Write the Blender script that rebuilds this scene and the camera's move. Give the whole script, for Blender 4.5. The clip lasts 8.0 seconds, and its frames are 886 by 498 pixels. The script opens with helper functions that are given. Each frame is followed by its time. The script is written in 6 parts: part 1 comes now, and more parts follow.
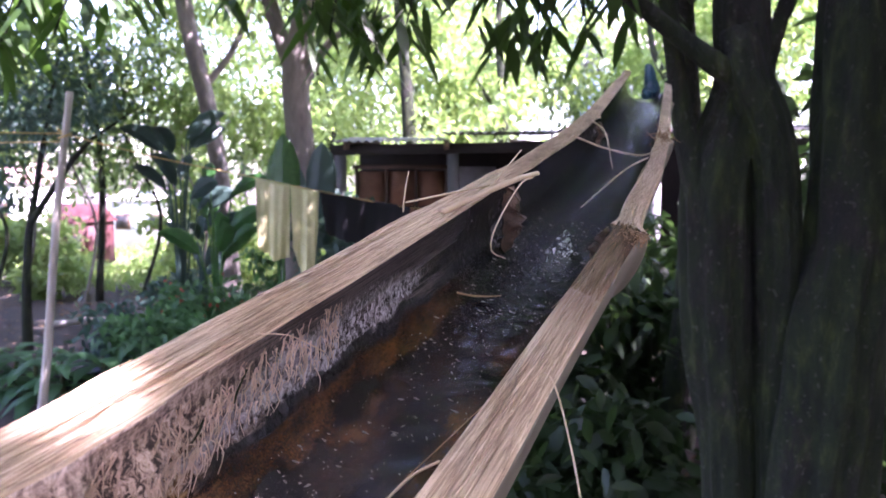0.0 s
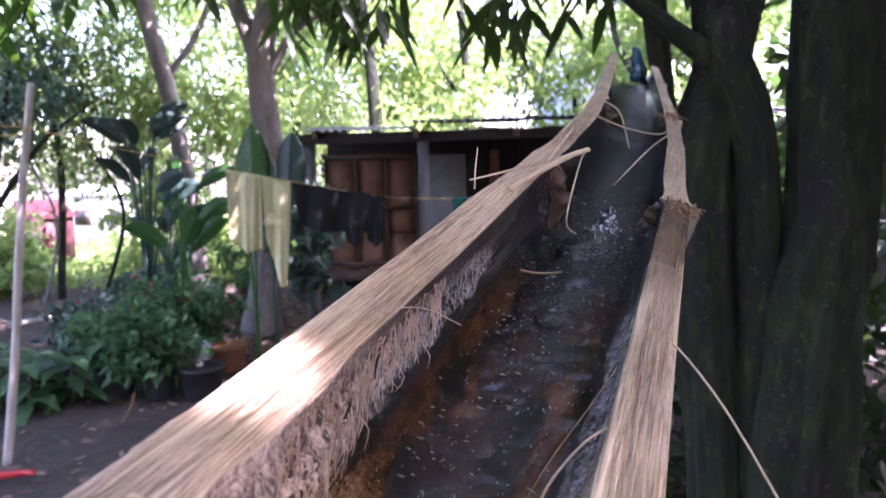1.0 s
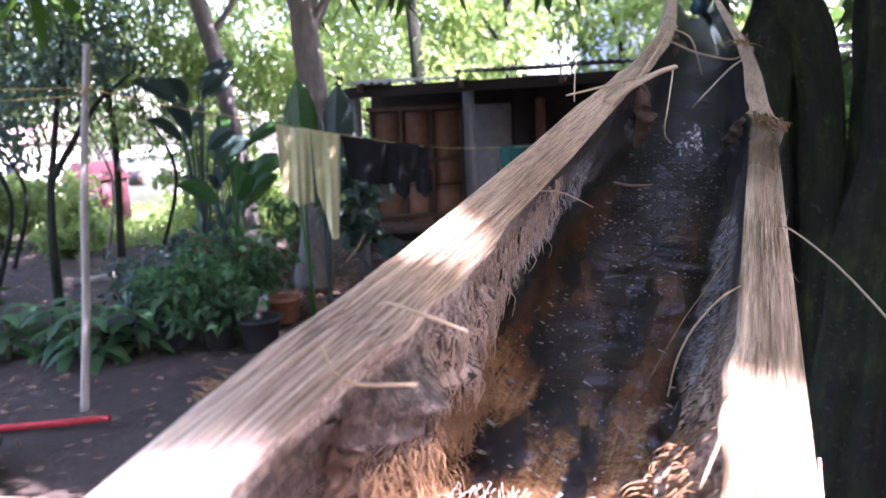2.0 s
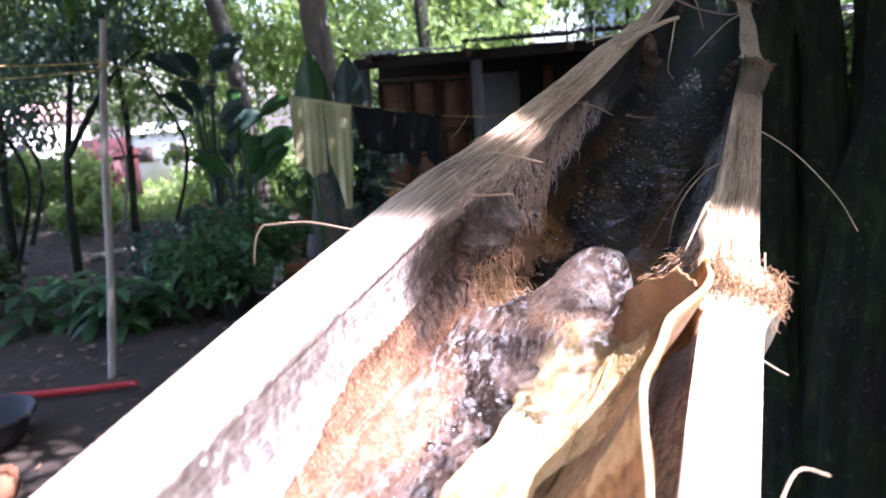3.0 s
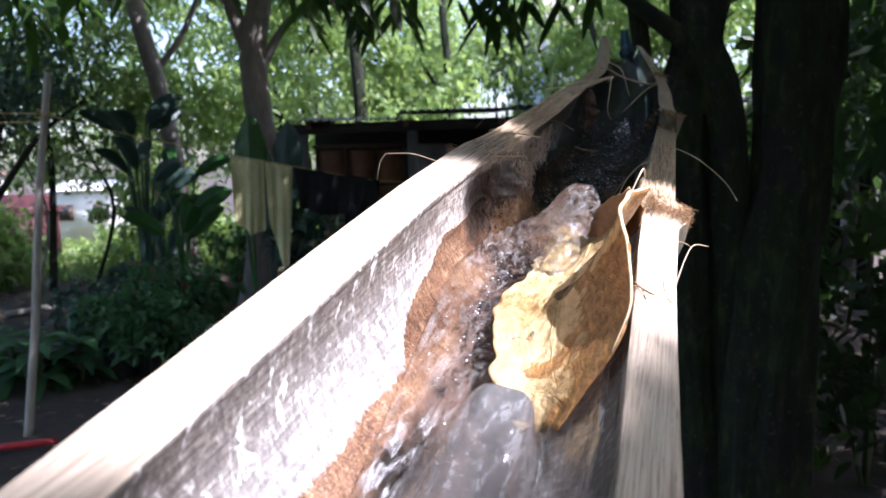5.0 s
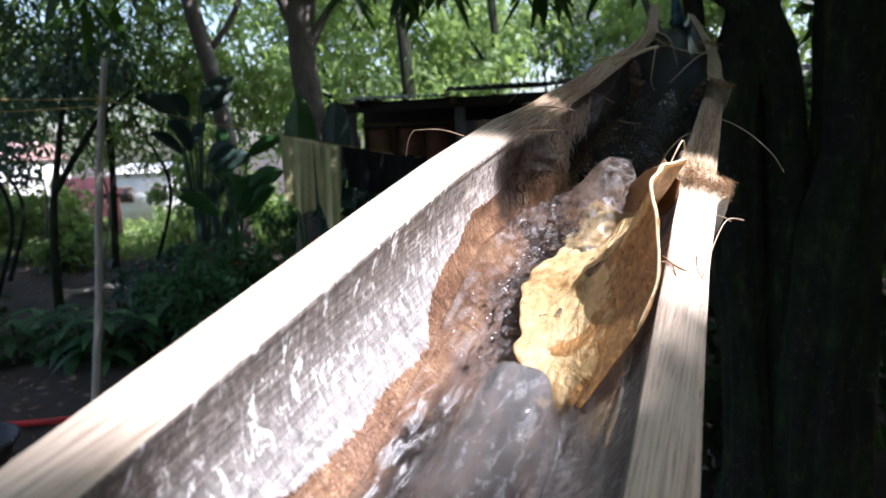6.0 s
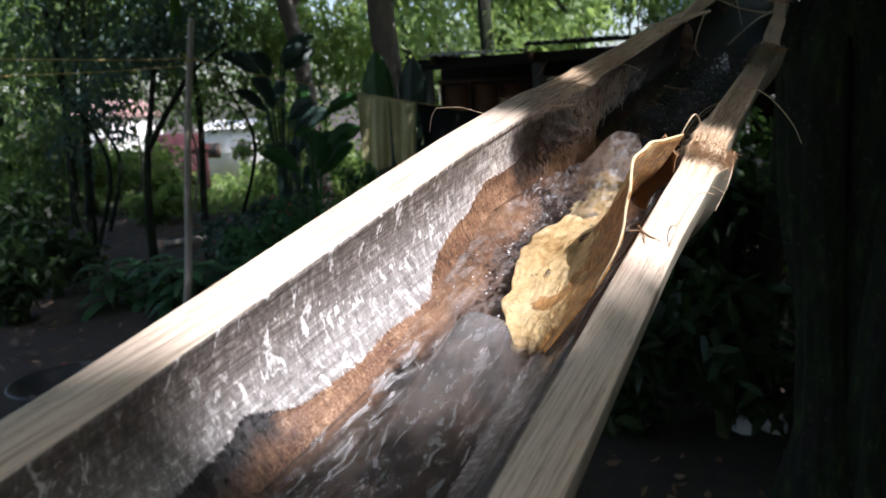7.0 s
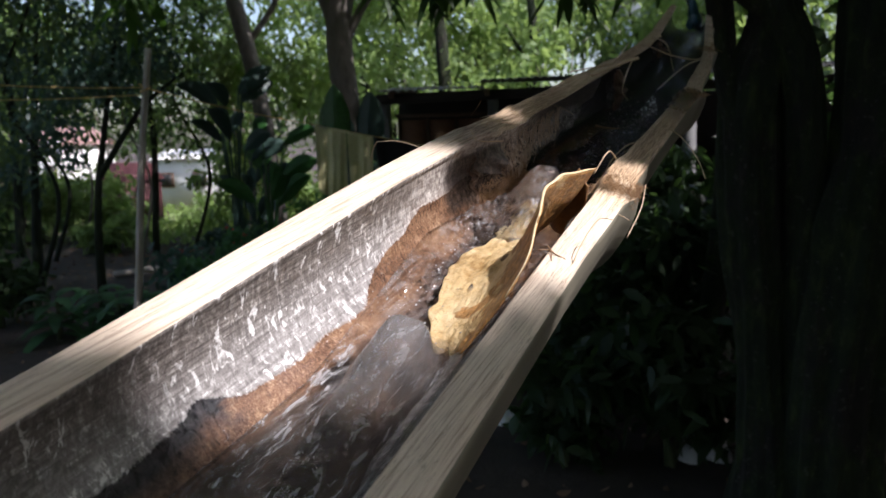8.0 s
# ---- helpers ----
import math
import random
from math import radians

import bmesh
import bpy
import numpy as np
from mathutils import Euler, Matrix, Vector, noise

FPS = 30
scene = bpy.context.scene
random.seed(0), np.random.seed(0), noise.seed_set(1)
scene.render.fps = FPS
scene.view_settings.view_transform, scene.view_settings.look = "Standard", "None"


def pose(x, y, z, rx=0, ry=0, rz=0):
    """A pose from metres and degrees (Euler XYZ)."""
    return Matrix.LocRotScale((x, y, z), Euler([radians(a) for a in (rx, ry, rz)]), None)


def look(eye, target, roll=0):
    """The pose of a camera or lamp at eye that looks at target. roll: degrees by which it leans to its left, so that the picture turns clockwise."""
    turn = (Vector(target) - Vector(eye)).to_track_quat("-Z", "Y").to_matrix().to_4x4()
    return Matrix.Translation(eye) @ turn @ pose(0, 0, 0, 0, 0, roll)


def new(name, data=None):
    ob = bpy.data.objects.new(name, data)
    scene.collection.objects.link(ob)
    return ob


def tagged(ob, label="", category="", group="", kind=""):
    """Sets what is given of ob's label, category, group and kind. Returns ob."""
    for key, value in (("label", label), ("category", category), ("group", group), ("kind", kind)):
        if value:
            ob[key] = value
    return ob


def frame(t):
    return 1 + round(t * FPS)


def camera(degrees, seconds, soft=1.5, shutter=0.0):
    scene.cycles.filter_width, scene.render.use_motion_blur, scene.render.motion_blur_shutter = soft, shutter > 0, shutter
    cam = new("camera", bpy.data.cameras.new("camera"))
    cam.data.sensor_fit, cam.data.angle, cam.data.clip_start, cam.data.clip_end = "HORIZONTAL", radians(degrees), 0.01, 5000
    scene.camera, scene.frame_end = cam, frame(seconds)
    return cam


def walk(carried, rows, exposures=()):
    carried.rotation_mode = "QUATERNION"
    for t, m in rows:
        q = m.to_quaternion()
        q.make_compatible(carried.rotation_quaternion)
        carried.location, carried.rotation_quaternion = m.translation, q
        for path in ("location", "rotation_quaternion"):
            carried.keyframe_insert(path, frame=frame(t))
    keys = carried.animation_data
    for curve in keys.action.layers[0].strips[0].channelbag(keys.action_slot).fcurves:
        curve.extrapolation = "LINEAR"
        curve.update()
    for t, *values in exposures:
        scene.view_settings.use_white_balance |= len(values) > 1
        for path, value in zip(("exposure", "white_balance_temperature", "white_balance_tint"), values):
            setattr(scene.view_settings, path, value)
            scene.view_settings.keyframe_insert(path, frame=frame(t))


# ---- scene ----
cam = camera(64.0, 8.0)
PATH = [
    (0.0, pose(0.0000, -0.0000, 1.5000, 85.000, 0.000, 0.000)),
    (0.5, pose(-0.0282, -0.0060, 1.4998, 85.467, 0.587, -1.163)),
    (1.0, pose(-0.0585, 0.0044, 1.4937, 84.082, 1.025, -2.884)),
    (1.5, pose(-0.0834, -0.0029, 1.4869, 83.065, 2.710, -1.025)),
    (2.0, pose(-0.0943, -0.0236, 1.4740, 80.433, 2.684, 0.467)),
    (2.2, pose(-0.0975, -0.0410, 1.4710, 80.380, 3.500, 1.430)),
    (3.3, pose(-0.1305, -0.1518, 1.4508, 77.835, 3.798, 0.589)),
    (3.5, pose(-0.1357, -0.1672, 1.4498, 78.014, 3.547, 0.112)),
    (4.0, pose(-0.1486, -0.2121, 1.4427, 78.968, 3.316, -1.368)),
    (4.5, pose(-0.1658, -0.2480, 1.4216, 81.915, 2.362, -3.087)),
    (4.7, pose(-0.1753, -0.2560, 1.4157, 83.765, 1.393, -4.769)),
    (5.8, pose(-0.1784, -0.2635, 1.4161, 82.990, 2.587, -2.411)),
    (6.0, pose(-0.1680, -0.2584, 1.4150, 82.045, 2.531, -0.733)),
    (6.5, pose(-0.1454, -0.2697, 1.4192, 79.900, 2.270, 3.513)),
    (7.0, pose(-0.1373, -0.2988, 1.4239, 78.838, 2.679, 5.583)),
    (7.5, pose(-0.1301, -0.3215, 1.4216, 80.356, 1.752, 4.701)),
    (8.0, pose(-0.1233, -0.3376, 1.4233, 81.405, 1.589, 2.240)),
]
EXPOSURE = [(0.0, 3.5, 5800, 53), (1.0, 3.5, 5800, 53), (1.6, 3.46, 5800, 52), (2.2, 3.22, 5800, 46), (3.3, 2.2, 5660, 33), (4.5, 1.72, 5640, 27), (6.0, 1.26, 5800, 21), (7.0, 0.82, 5980, 19), (8.0, 0.62, 6100, 20)]
walk(cam, PATH, EXPOSURE)
cam.data.dof.use_dof = True
cam.data.dof.focus_distance = 0.32
cam.data.dof.aperture_fstop = 22.0

# ---- world, sun ----
SUN = Vector((0.566, -0.25, 0.843)).normalized()
world = bpy.data.worlds.new("sky")
scene.world = world
world.use_nodes = True
wn = world.node_tree
sky = wn.nodes.new("ShaderNodeTexSky")
sky.sky_type, sky.sun_disc = "NISHITA", False
sky.sun_elevation = math.asin(SUN.z)
sky.sun_rotation = math.atan2(SUN.x, SUN.y)
sky.dust_density, sky.air_density = 3.0, 1.2
wn.links.new(sky.outputs[0], wn.nodes["Background"].inputs[0])
wn.nodes["Background"].inputs[1].default_value = 0.15
sun = new("sun", bpy.data.lights.new("sun", "SUN"))
sun.data.energy, sun.data.angle, sun.data.color = 5.0, radians(0.6), (1.0, 0.96, 0.90)
sun.matrix_world = look(SUN * 30, (0, 0, 0))

# ---- node helpers ----
def material(name):
    m = bpy.data.materials.new(name)
    m.use_nodes = True
    return m, m.node_tree, m.node_tree.nodes["Principled BSDF"]


def put(nt, socket, value):
    if isinstance(value, bpy.types.NodeSocket):
        nt.links.new(value, socket)
    elif isinstance(value, (tuple, list)) and len(value) == 3 and len(socket.default_value) == 4:
        socket.default_value = (*value, 1)
    else:
        socket.default_value = value


def coords(nt, scale=(1, 1, 1)):
    tc, mp = nt.nodes.new("ShaderNodeTexCoord"), nt.nodes.new("ShaderNodeMapping")
    nt.links.new(tc.outputs["Object"], mp.inputs[0])
    mp.inputs["Scale"].default_value = scale
    return mp.outputs[0]


def noise_tex(nt, vec, scale=5.0, detail=4.0, rough=0.55, distort=0.0):
    nd = nt.nodes.new("ShaderNodeTexNoise")
    put(nt, nd.inputs["Vector"], vec)
    nd.inputs["Scale"].default_value, nd.inputs["Detail"].default_value = scale, detail
    nd.inputs["Roughness"].default_value, nd.inputs["Distortion"].default_value = rough, distort
    return nd.outputs["Fac"]


def calc(nt, op, a, b=0.0, c=0.0):
    nd = nt.nodes.new("ShaderNodeMath")
    nd.operation = op
    for i, v in enumerate((a, b, c)):
        put(nt, nd.inputs[i], v)
    return nd.outputs[0]


def step(nt, v, low, high):
    nd = nt.nodes.new("ShaderNodeMapRange")
    nd.interpolation_type = "SMOOTHSTEP"
    put(nt, nd.inputs[0], v)
    nd.inputs[1].default_value, nd.inputs[2].default_value = low, high
    return nd.outputs[0]


def blend(nt, fac, a, b):
    nd = nt.nodes.new("ShaderNodeMix")
    nd.data_type = "RGBA"
    put(nt, nd.inputs[0], fac)
    put(nt, nd.inputs[6], a)
    put(nt, nd.inputs[7], b)
    return nd.outputs[2]


def ramp(nt, fac, *stops):
    nd = nt.nodes.new("ShaderNodeValToRGB")
    put(nt, nd.inputs[0], fac)
    el = nd.color_ramp.elements
    while len(el) < len(stops):
        el.new(0.5)
    for e, (p, c) in zip(el, stops):
        e.position, e.color = p, (*c, 1)
    return nd.outputs[0]


def profile(nt, v, pts, lo=-0.06, hi=0.0):
    """A height that follows v through the points (v, height)."""
    a, z = pts[0][0], pts[-1][0]
    nd = nt.nodes.new("ShaderNodeValToRGB")
    put(nt, nd.inputs[0], calc(nt, "DIVIDE", calc(nt, "SUBTRACT", v, a), z - a))
    el = nd.color_ramp.elements
    while len(el) < len(pts):
        el.new(0.5)
    for e, (p, h) in zip(el, pts):
        g = (h - lo) / (hi - lo)
        e.position, e.color = (p - a) / (z - a), (g, g, g, 1)
    return calc(nt, "ADD", lo, calc(nt, "MULTIPLY", nd.outputs[0], hi - lo))


def bump(nt, bsdf, height, strength=0.3, distance=0.01):
    nd = nt.nodes.new("ShaderNodeBump")
    put(nt, nd.inputs["Height"], height)
    nd.inputs["Strength"].default_value, nd.inputs["Distance"].default_value = strength, distance
    nt.links.new(nd.outputs[0], bsdf.inputs["Normal"])
    return nd.outputs[0]


def island(nt):
    return nt.nodes.new("ShaderNodeNewGeometry").outputs["Random Per Island"]


def plain(name, dark, light, scale=8.0, rough=0.7, stretch=(1, 1, 1), relief=0.3, depth=0.01, metal=0.0):
    """A surface with grain and stains between two colours."""
    m, nt, b = material(name)
    v = coords(nt, stretch)
    big, fine = noise_tex(nt, v, scale * 0.35, 3), noise_tex(nt, v, scale * 3, 6, 0.65)
    f = calc(nt, "ADD", calc(nt, "MULTIPLY", big, 0.55), calc(nt, "MULTIPLY", fine, 0.45))
    put(nt, b.inputs["Base Color"], ramp(nt, f, (0.3, dark), (0.7, light)))
    put(nt, b.inputs["Roughness"], calc(nt, "ADD", rough - 0.1, calc(nt, "MULTIPLY", fine, 0.2)))
    b.inputs["Metallic"].default_value = metal
    bump(nt, b, fine, relief, depth)
    return m


def foliage(name, dark, light, through_light, gloss=0.45):
    """Leaves: each its own tint, light shines through."""
    m, nt, b = material(name)
    r = island(nt)
    big = noise_tex(nt, coords(nt), 1.2, 2)
    f = calc(nt, "ADD", calc(nt, "MULTIPLY", r, 0.7), calc(nt, "MULTIPLY", big, 0.3))
    col = ramp(nt, f, (0.1, dark), (0.75, light), (1.0, tuple(min(1, c * 1.3) for c in light)))
    put(nt, b.inputs["Base Color"], col)
    b.inputs["Roughness"].default_value = gloss
    tr = nt.nodes.new("ShaderNodeBsdfTranslucent")
    put(nt, tr.inputs[0], blend(nt, r, through_light, tuple(c * 0.7 for c in through_light)))
    mx = nt.nodes.new("ShaderNodeMixShader")
    mx.inputs[0].default_value = 0.45
    nt.links.new(b.outputs[0], mx.inputs[1])
    nt.links.new(tr.outputs[0], mx.inputs[2])
    nt.links.new(mx.outputs[0], nt.nodes["Material Output"].inputs[0])
    return m


# ---- mesh helpers ----
def mesh_from(name, verts, faces, mats, smooth=True, slots=None):
    me = bpy.data.meshes.new(name)
    me.from_pydata([tuple(v) for v in verts], [], [tuple(f) for f in faces])
    for m in mats if isinstance(mats, (list, tuple)) else [mats]:
        me.materials.append(m)
    if slots is not None:
        me.polygons.foreach_set("material_index", list(slots))
    me.polygons.foreach_set("use_smooth", [smooth] * len(me.polygons))
    me.update()
    return me


def part(name, me, parent=None, label="", m=None):
    ob = new(name, me)
    ob.parent = parent
    if m is not None:
        ob.matrix_basis = m
    if label:
        tagged(ob, label)
    return ob


def thing(name, label, category, m=None, group="", kind=""):
    ob = new(name)
    ob.empty_display_size = 0.05
    if m is not None:
        ob.matrix_basis = m
    return tagged(ob, label, category, group, kind)


def spline(pts, n):
    """n points along a smooth line through pts."""
    p = np.array(pts, float)
    if len(p) == 2:
        return p[0] + (p[1] - p[0]) * np.linspace(0, 1, n)[:, None]
    q = np.vstack([2 * p[0] - p[1], p, 2 * p[-1] - p[-2]])
    out = []
    for u in np.linspace(0, len(p) - 1, n):
        i = min(int(u), len(p) - 2)
        t = u - i
        a, b, c, d = q[i:i + 4]
        out.append(0.5 * (2 * b + (c - a) * t + (2 * a - 5 * b + 4 * c - d) * t * t + (3 * b - a - 3 * c + d) * t ** 3))
    return np.array(out)


def tube_data(pts, radii, sides=8, n=None, rough=0.0, seed=0, flat=1.0):
    """Verts and faces of a closed tube along pts."""
    n = n or max(6, 4 * len(pts))
    line = spline(pts, n)
    r = np.interp(np.linspace(0, 1, n), np.linspace(0, 1, len(radii)), radii)
    rng = np.random.default_rng(seed)
    tan = np.gradient(line, axis=0)
    tan /= np.linalg.norm(tan, axis=1)[:, None] + 1e-9
    ref = np.array([0.0, 0, 1]) if abs(tan[:, 2]).mean() < 0.7 else np.array([1.0, 0, 0])
    verts, faces = [], []
    ph = rng.uniform(0, 6.28, 4)
    for i in range(n):
        x = np.cross(tan[i], ref)
        x /= np.linalg.norm(x) + 1e-9
        y = np.cross(x, tan[i])
        for k in range(sides):
            a = 2 * math.pi * k / sides
            w = 1 + rough * (math.sin(2 * a + ph[0] + i * 0.15) + 0.6 * math.sin(3 * a + ph[1] - i * 0.3) + 0.6 * math.sin(i * 0.9 + ph[2] + a))
            verts.append(line[i] + r[i] * w * (math.cos(a) * x + flat * math.sin(a) * y))
    for i in range(n - 1):
        for k in range(sides):
            k2 = (k + 1) % sides
            faces.append((i * sides + k, i * sides + k2, (i + 1) * sides + k2, (i + 1) * sides + k))
    faces.append(tuple(range(sides))[::-1])
    faces.append(tuple((n - 1) * sides + k for k in range(sides)))
    return verts, faces


def tube(name, pts, radii, mat, sides=8, n=None, rough=0.0, seed=0, flat=1.0):
    v, f = tube_data(pts, radii, sides, n, rough, seed, flat)
    return mesh_from(name, v, f, mat)


def joined(name, pieces, mat, smooth=True):
    vs, fs = [], []
    for v, f in pieces:
        o = len(vs)
        vs.extend(v)
        fs.extend(tuple(i + o for i in q) for q in f)
    return mesh_from(name, vs, fs, mat, smooth)


def box_data(c, size, m=None, bevel=0.0):
    bm = bmesh.new()
    bmesh.ops.create_cube(bm, size=1)
    bmesh.ops.scale(bm, vec=size, verts=bm.verts)
    if bevel:
        bmesh.ops.bevel(bm, geom=bm.edges[:], offset=bevel, segments=2, affect="EDGES")
    mm = Matrix.Translation(c) @ (m or Matrix())
    vs = [tuple(mm @ v.co) for v in bm.verts]
    fs = [tuple(v.index for v in f.verts) for f in bm.faces]
    bm.free()
    return vs, fs


def leaf_data(base, way, side, length, width, fold=0.2, droop=0.25, fine=False):
    """Many leaves at once: base, way and side are (N, 3); length and width (N,)."""
    base, way, side = (np.asarray(v, float) for v in (base, way, side))
    n = len(base)
    way = way / (np.linalg.norm(way, axis=1)[:, None] + 1e-9)
    side = side - way * (side * way).sum(1)[:, None]
    side = side / (np.linalg.norm(side, axis=1)[:, None] + 1e-9)
    up = np.cross(side, way)
    L, W = np.broadcast_to(length, n)[:, None], np.broadcast_to(width, n)[:, None] * 0.5
    down = np.array([0, 0, -1.0])
    prof = ((0.0, 0.08), (0.18, 0.7), (0.45, 1.0), (0.75, 0.62), (1.0, 0.0)) if fine else ((0.0, 0.0), (0.45, 1.0), (1.0, 0.0))
    rows = []
    for t, w in prof:
        mid = base + way * L * t + down * L * droop * t * t
        rows.append((mid, mid + side * W * w + up * W * w * fold, mid - side * W * w + up * W * w * fold))
    if not fine:
        V = np.stack([rows[0][0], rows[1][1], rows[2][0], rows[1][2]], 1).reshape(-1, 3)
        i = np.arange(n)[:, None] * 4
        F = np.concatenate([i + [0, 1, 2], i + [0, 2, 3]])
        return V, F
    V = np.stack([p for r in rows for p in r], 1).reshape(-1, 3)
    k = len(prof) * 3
    i = np.arange(n)[:, None] * k
    F = []
    for r in range(len(prof) - 1):
        a = 3 * r
        F += [i + [a, a + 1, a + 4, a + 3], i + [a + 2, a, a + 3, a + 5]]
    return V, np.concatenate(F)


def fast_mesh(name, V, F, mat, smooth=True):
    V, F = np.asarray(V, np.float32), np.asarray(F, np.int32)
    me = bpy.data.meshes.new(name)
    me.vertices.add(len(V))
    me.vertices.foreach_set("co", V.ravel())
    k = F.shape[1]
    me.loops.add(F.size)
    me.loops.foreach_set("vertex_index", F.ravel())
    me.polygons.add(len(F))
    me.polygons.foreach_set("loop_start", np.arange(0, F.size, k, dtype=np.int32))
    me.polygons.foreach_set("use_smooth", np.full(len(F), smooth))
    me.materials.append(mat)
    me.update(calc_edges=True)
    me.validate()
    return me


def clumps(rng, centre, radii, n_clump, n_leaf, spread):
    """Leaf places in uneven clumps inside an ellipsoid, and the clumps' middles."""
    c = rng.normal(size=(n_clump, 3))
    c /= np.linalg.norm(c, axis=1)[:, None]
    c = np.array(centre) + c * np.array(radii) * rng.uniform(0.35, 1.0, (n_clump, 1))
    k = rng.integers(0, n_clump, n_leaf)
    size = rng.uniform(0.5, 1.3, n_clump)[k][:, None]
    return c[k] + rng.normal(size=(n_leaf, 3)) * spread * size * np.array([1, 1, 0.7]), c


def crown_mesh(name, rng, places, length, width, mat, fine=False, hang=0.4, drop=None):
    n = len(places)
    way = rng.normal(size=(n, 3))
    way[:, 2] -= hang
    side = rng.normal(size=(n, 3))
    side[:, 2] *= 0.4
    V, F = leaf_data(places, way, side, length * rng.uniform(0.6, 1.25, n), width * rng.uniform(0.7, 1.2, n), fine=fine)
    if drop is not None:
        keep = ~drop(V.reshape(n, 4, 3))
        V = V.reshape(n, 4, 3)[keep].reshape(-1, 3)
        i = np.arange(len(V) // 4)[:, None] * 4
        F = np.concatenate([i + [0, 1, 2], i + [0, 2, 3]])
    return fast_mesh(name, V, F, mat, fine)

# ---- materials ----
SOIL = plain("dark_soil", (0.020, 0.014, 0.010), (0.076, 0.055, 0.041), 3.0, 0.9, relief=0.6, depth=0.03)
def mossy_bark():
    m, nt, b = material("mossy_bark")
    big, mid = noise_tex(nt, coords(nt, (1, 1, 0.5)), 5.0, 4, 0.6, 0.5), noise_tex(nt, coords(nt, (1, 1, 0.35)), 26.0, 5, 0.65)
    fine = noise_tex(nt, coords(nt, (1, 1, 0.6)), 120.0, 4, 0.7)
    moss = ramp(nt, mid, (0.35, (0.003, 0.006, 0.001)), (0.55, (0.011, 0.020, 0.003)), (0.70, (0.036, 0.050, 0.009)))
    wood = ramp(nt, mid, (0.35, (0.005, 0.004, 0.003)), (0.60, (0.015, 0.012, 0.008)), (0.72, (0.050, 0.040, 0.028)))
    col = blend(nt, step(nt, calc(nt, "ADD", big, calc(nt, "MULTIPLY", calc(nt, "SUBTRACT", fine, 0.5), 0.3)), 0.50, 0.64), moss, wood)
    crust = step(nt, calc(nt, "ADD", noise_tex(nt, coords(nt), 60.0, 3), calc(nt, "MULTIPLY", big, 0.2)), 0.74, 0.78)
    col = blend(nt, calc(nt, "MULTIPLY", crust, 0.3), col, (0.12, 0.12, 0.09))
    put(nt, b.inputs["Base Color"], col)
    b.inputs["Roughness"].default_value = 0.9
    bump(nt, b, calc(nt, "ADD", mid, calc(nt, "MULTIPLY", fine, 0.4)), 1.0, 0.02)
    return m


BARK = mossy_bark()
PALE_BARK = plain("pale_bark", (0.075, 0.066, 0.056), (0.29, 0.26, 0.22), 7.0, 0.85, (1, 1, 0.4), 0.5, 0.02)
STRAW = plain("straw", (0.38, 0.26, 0.15), (0.66, 0.50, 0.34), 60.0, 0.55, (1, 0.15, 1), 0.2, 0.0005)
BRISTLE = plain("golden_fibre", (0.13, 0.062, 0.026), (0.42, 0.25, 0.115), 90.0, 0.6, relief=0.2, depth=0.0005)
POLE = plain("weathered_pole", (0.26, 0.23, 0.19), (0.55, 0.50, 0.43), 14.0, 0.7, (1, 1, 0.2), 0.3, 0.004)
ROPE = plain("yellow_rope", (0.38, 0.26, 0.08), (0.58, 0.43, 0.16), 60.0, 0.6)
BLACK_PLASTIC = plain("black_plastic", (0.012, 0.012, 0.013), (0.035, 0.033, 0.034), 12.0, 0.5)
CLAY = plain("terracotta", (0.16, 0.06, 0.03), (0.36, 0.16, 0.08), 12.0, 0.85)
RED = plain("red_paint", (0.42, 0.02, 0.025), (0.68, 0.05, 0.05), 10.0, 0.5)
WHITE = plain("white_plastic", (0.55, 0.56, 0.58), (0.82, 0.82, 0.82), 6.0, 0.5)
BLUE = plain("blue_hose", (0.008, 0.035, 0.06), (0.02, 0.085, 0.13), 20.0, 0.35)
WALL_WHITE = plain("limewash", (0.62, 0.62, 0.60), (0.86, 0.86, 0.84), 1.5, 0.9)
DULL_RED = plain("dull_red", (0.045, 0.012, 0.014), (0.10, 0.026, 0.030), 1.5, 0.7)
IRON = plain("rusty_sheet_iron", (0.07, 0.055, 0.05), (0.30, 0.26, 0.23), 2.5, 0.6, metal=0.2)
TIMBER = plain("old_timber", (0.055, 0.035, 0.025), (0.17, 0.11, 0.07), 6.0, 0.85, (1, 1, 0.2))
PANEL = plain("brown_board", (0.14, 0.06, 0.035), (0.36, 0.19, 0.11), 4.0, 0.8)
CONCRETE = plain("grey_concrete", (0.16, 0.16, 0.16), (0.36, 0.36, 0.36), 5.0, 0.9)
TOWEL = plain("pale_yellow_cloth", (0.50, 0.48, 0.22), (0.72, 0.68, 0.40), 9.0, 0.95, relief=0.25)
BLACK_CLOTH = plain("black_cloth", (0.006, 0.006, 0.008), (0.02, 0.02, 0.024), 9.0, 0.95)
TEAL_CLOTH = plain("teal_cloth", (0.015, 0.10, 0.10), (0.04, 0.24, 0.22), 9.0, 0.95)
MANGO = foliage("mango_leaf", (0.012, 0.030, 0.008), (0.050, 0.105, 0.022), (0.10, 0.22, 0.03))
# far leaves: sunlight is painted in as a lighter green
FAR_GREEN = foliage("leaf_painted_sunlit", (0.05, 0.095, 0.026), (0.21, 0.315, 0.095), (0.40, 0.56, 0.15))
# leaves of shady places: the shade is painted in as a darker green
DARK_GREEN = foliage("leaf_painted_shaded", (0.010, 0.024, 0.010), (0.040, 0.075, 0.028), (0.07, 0.14, 0.03))
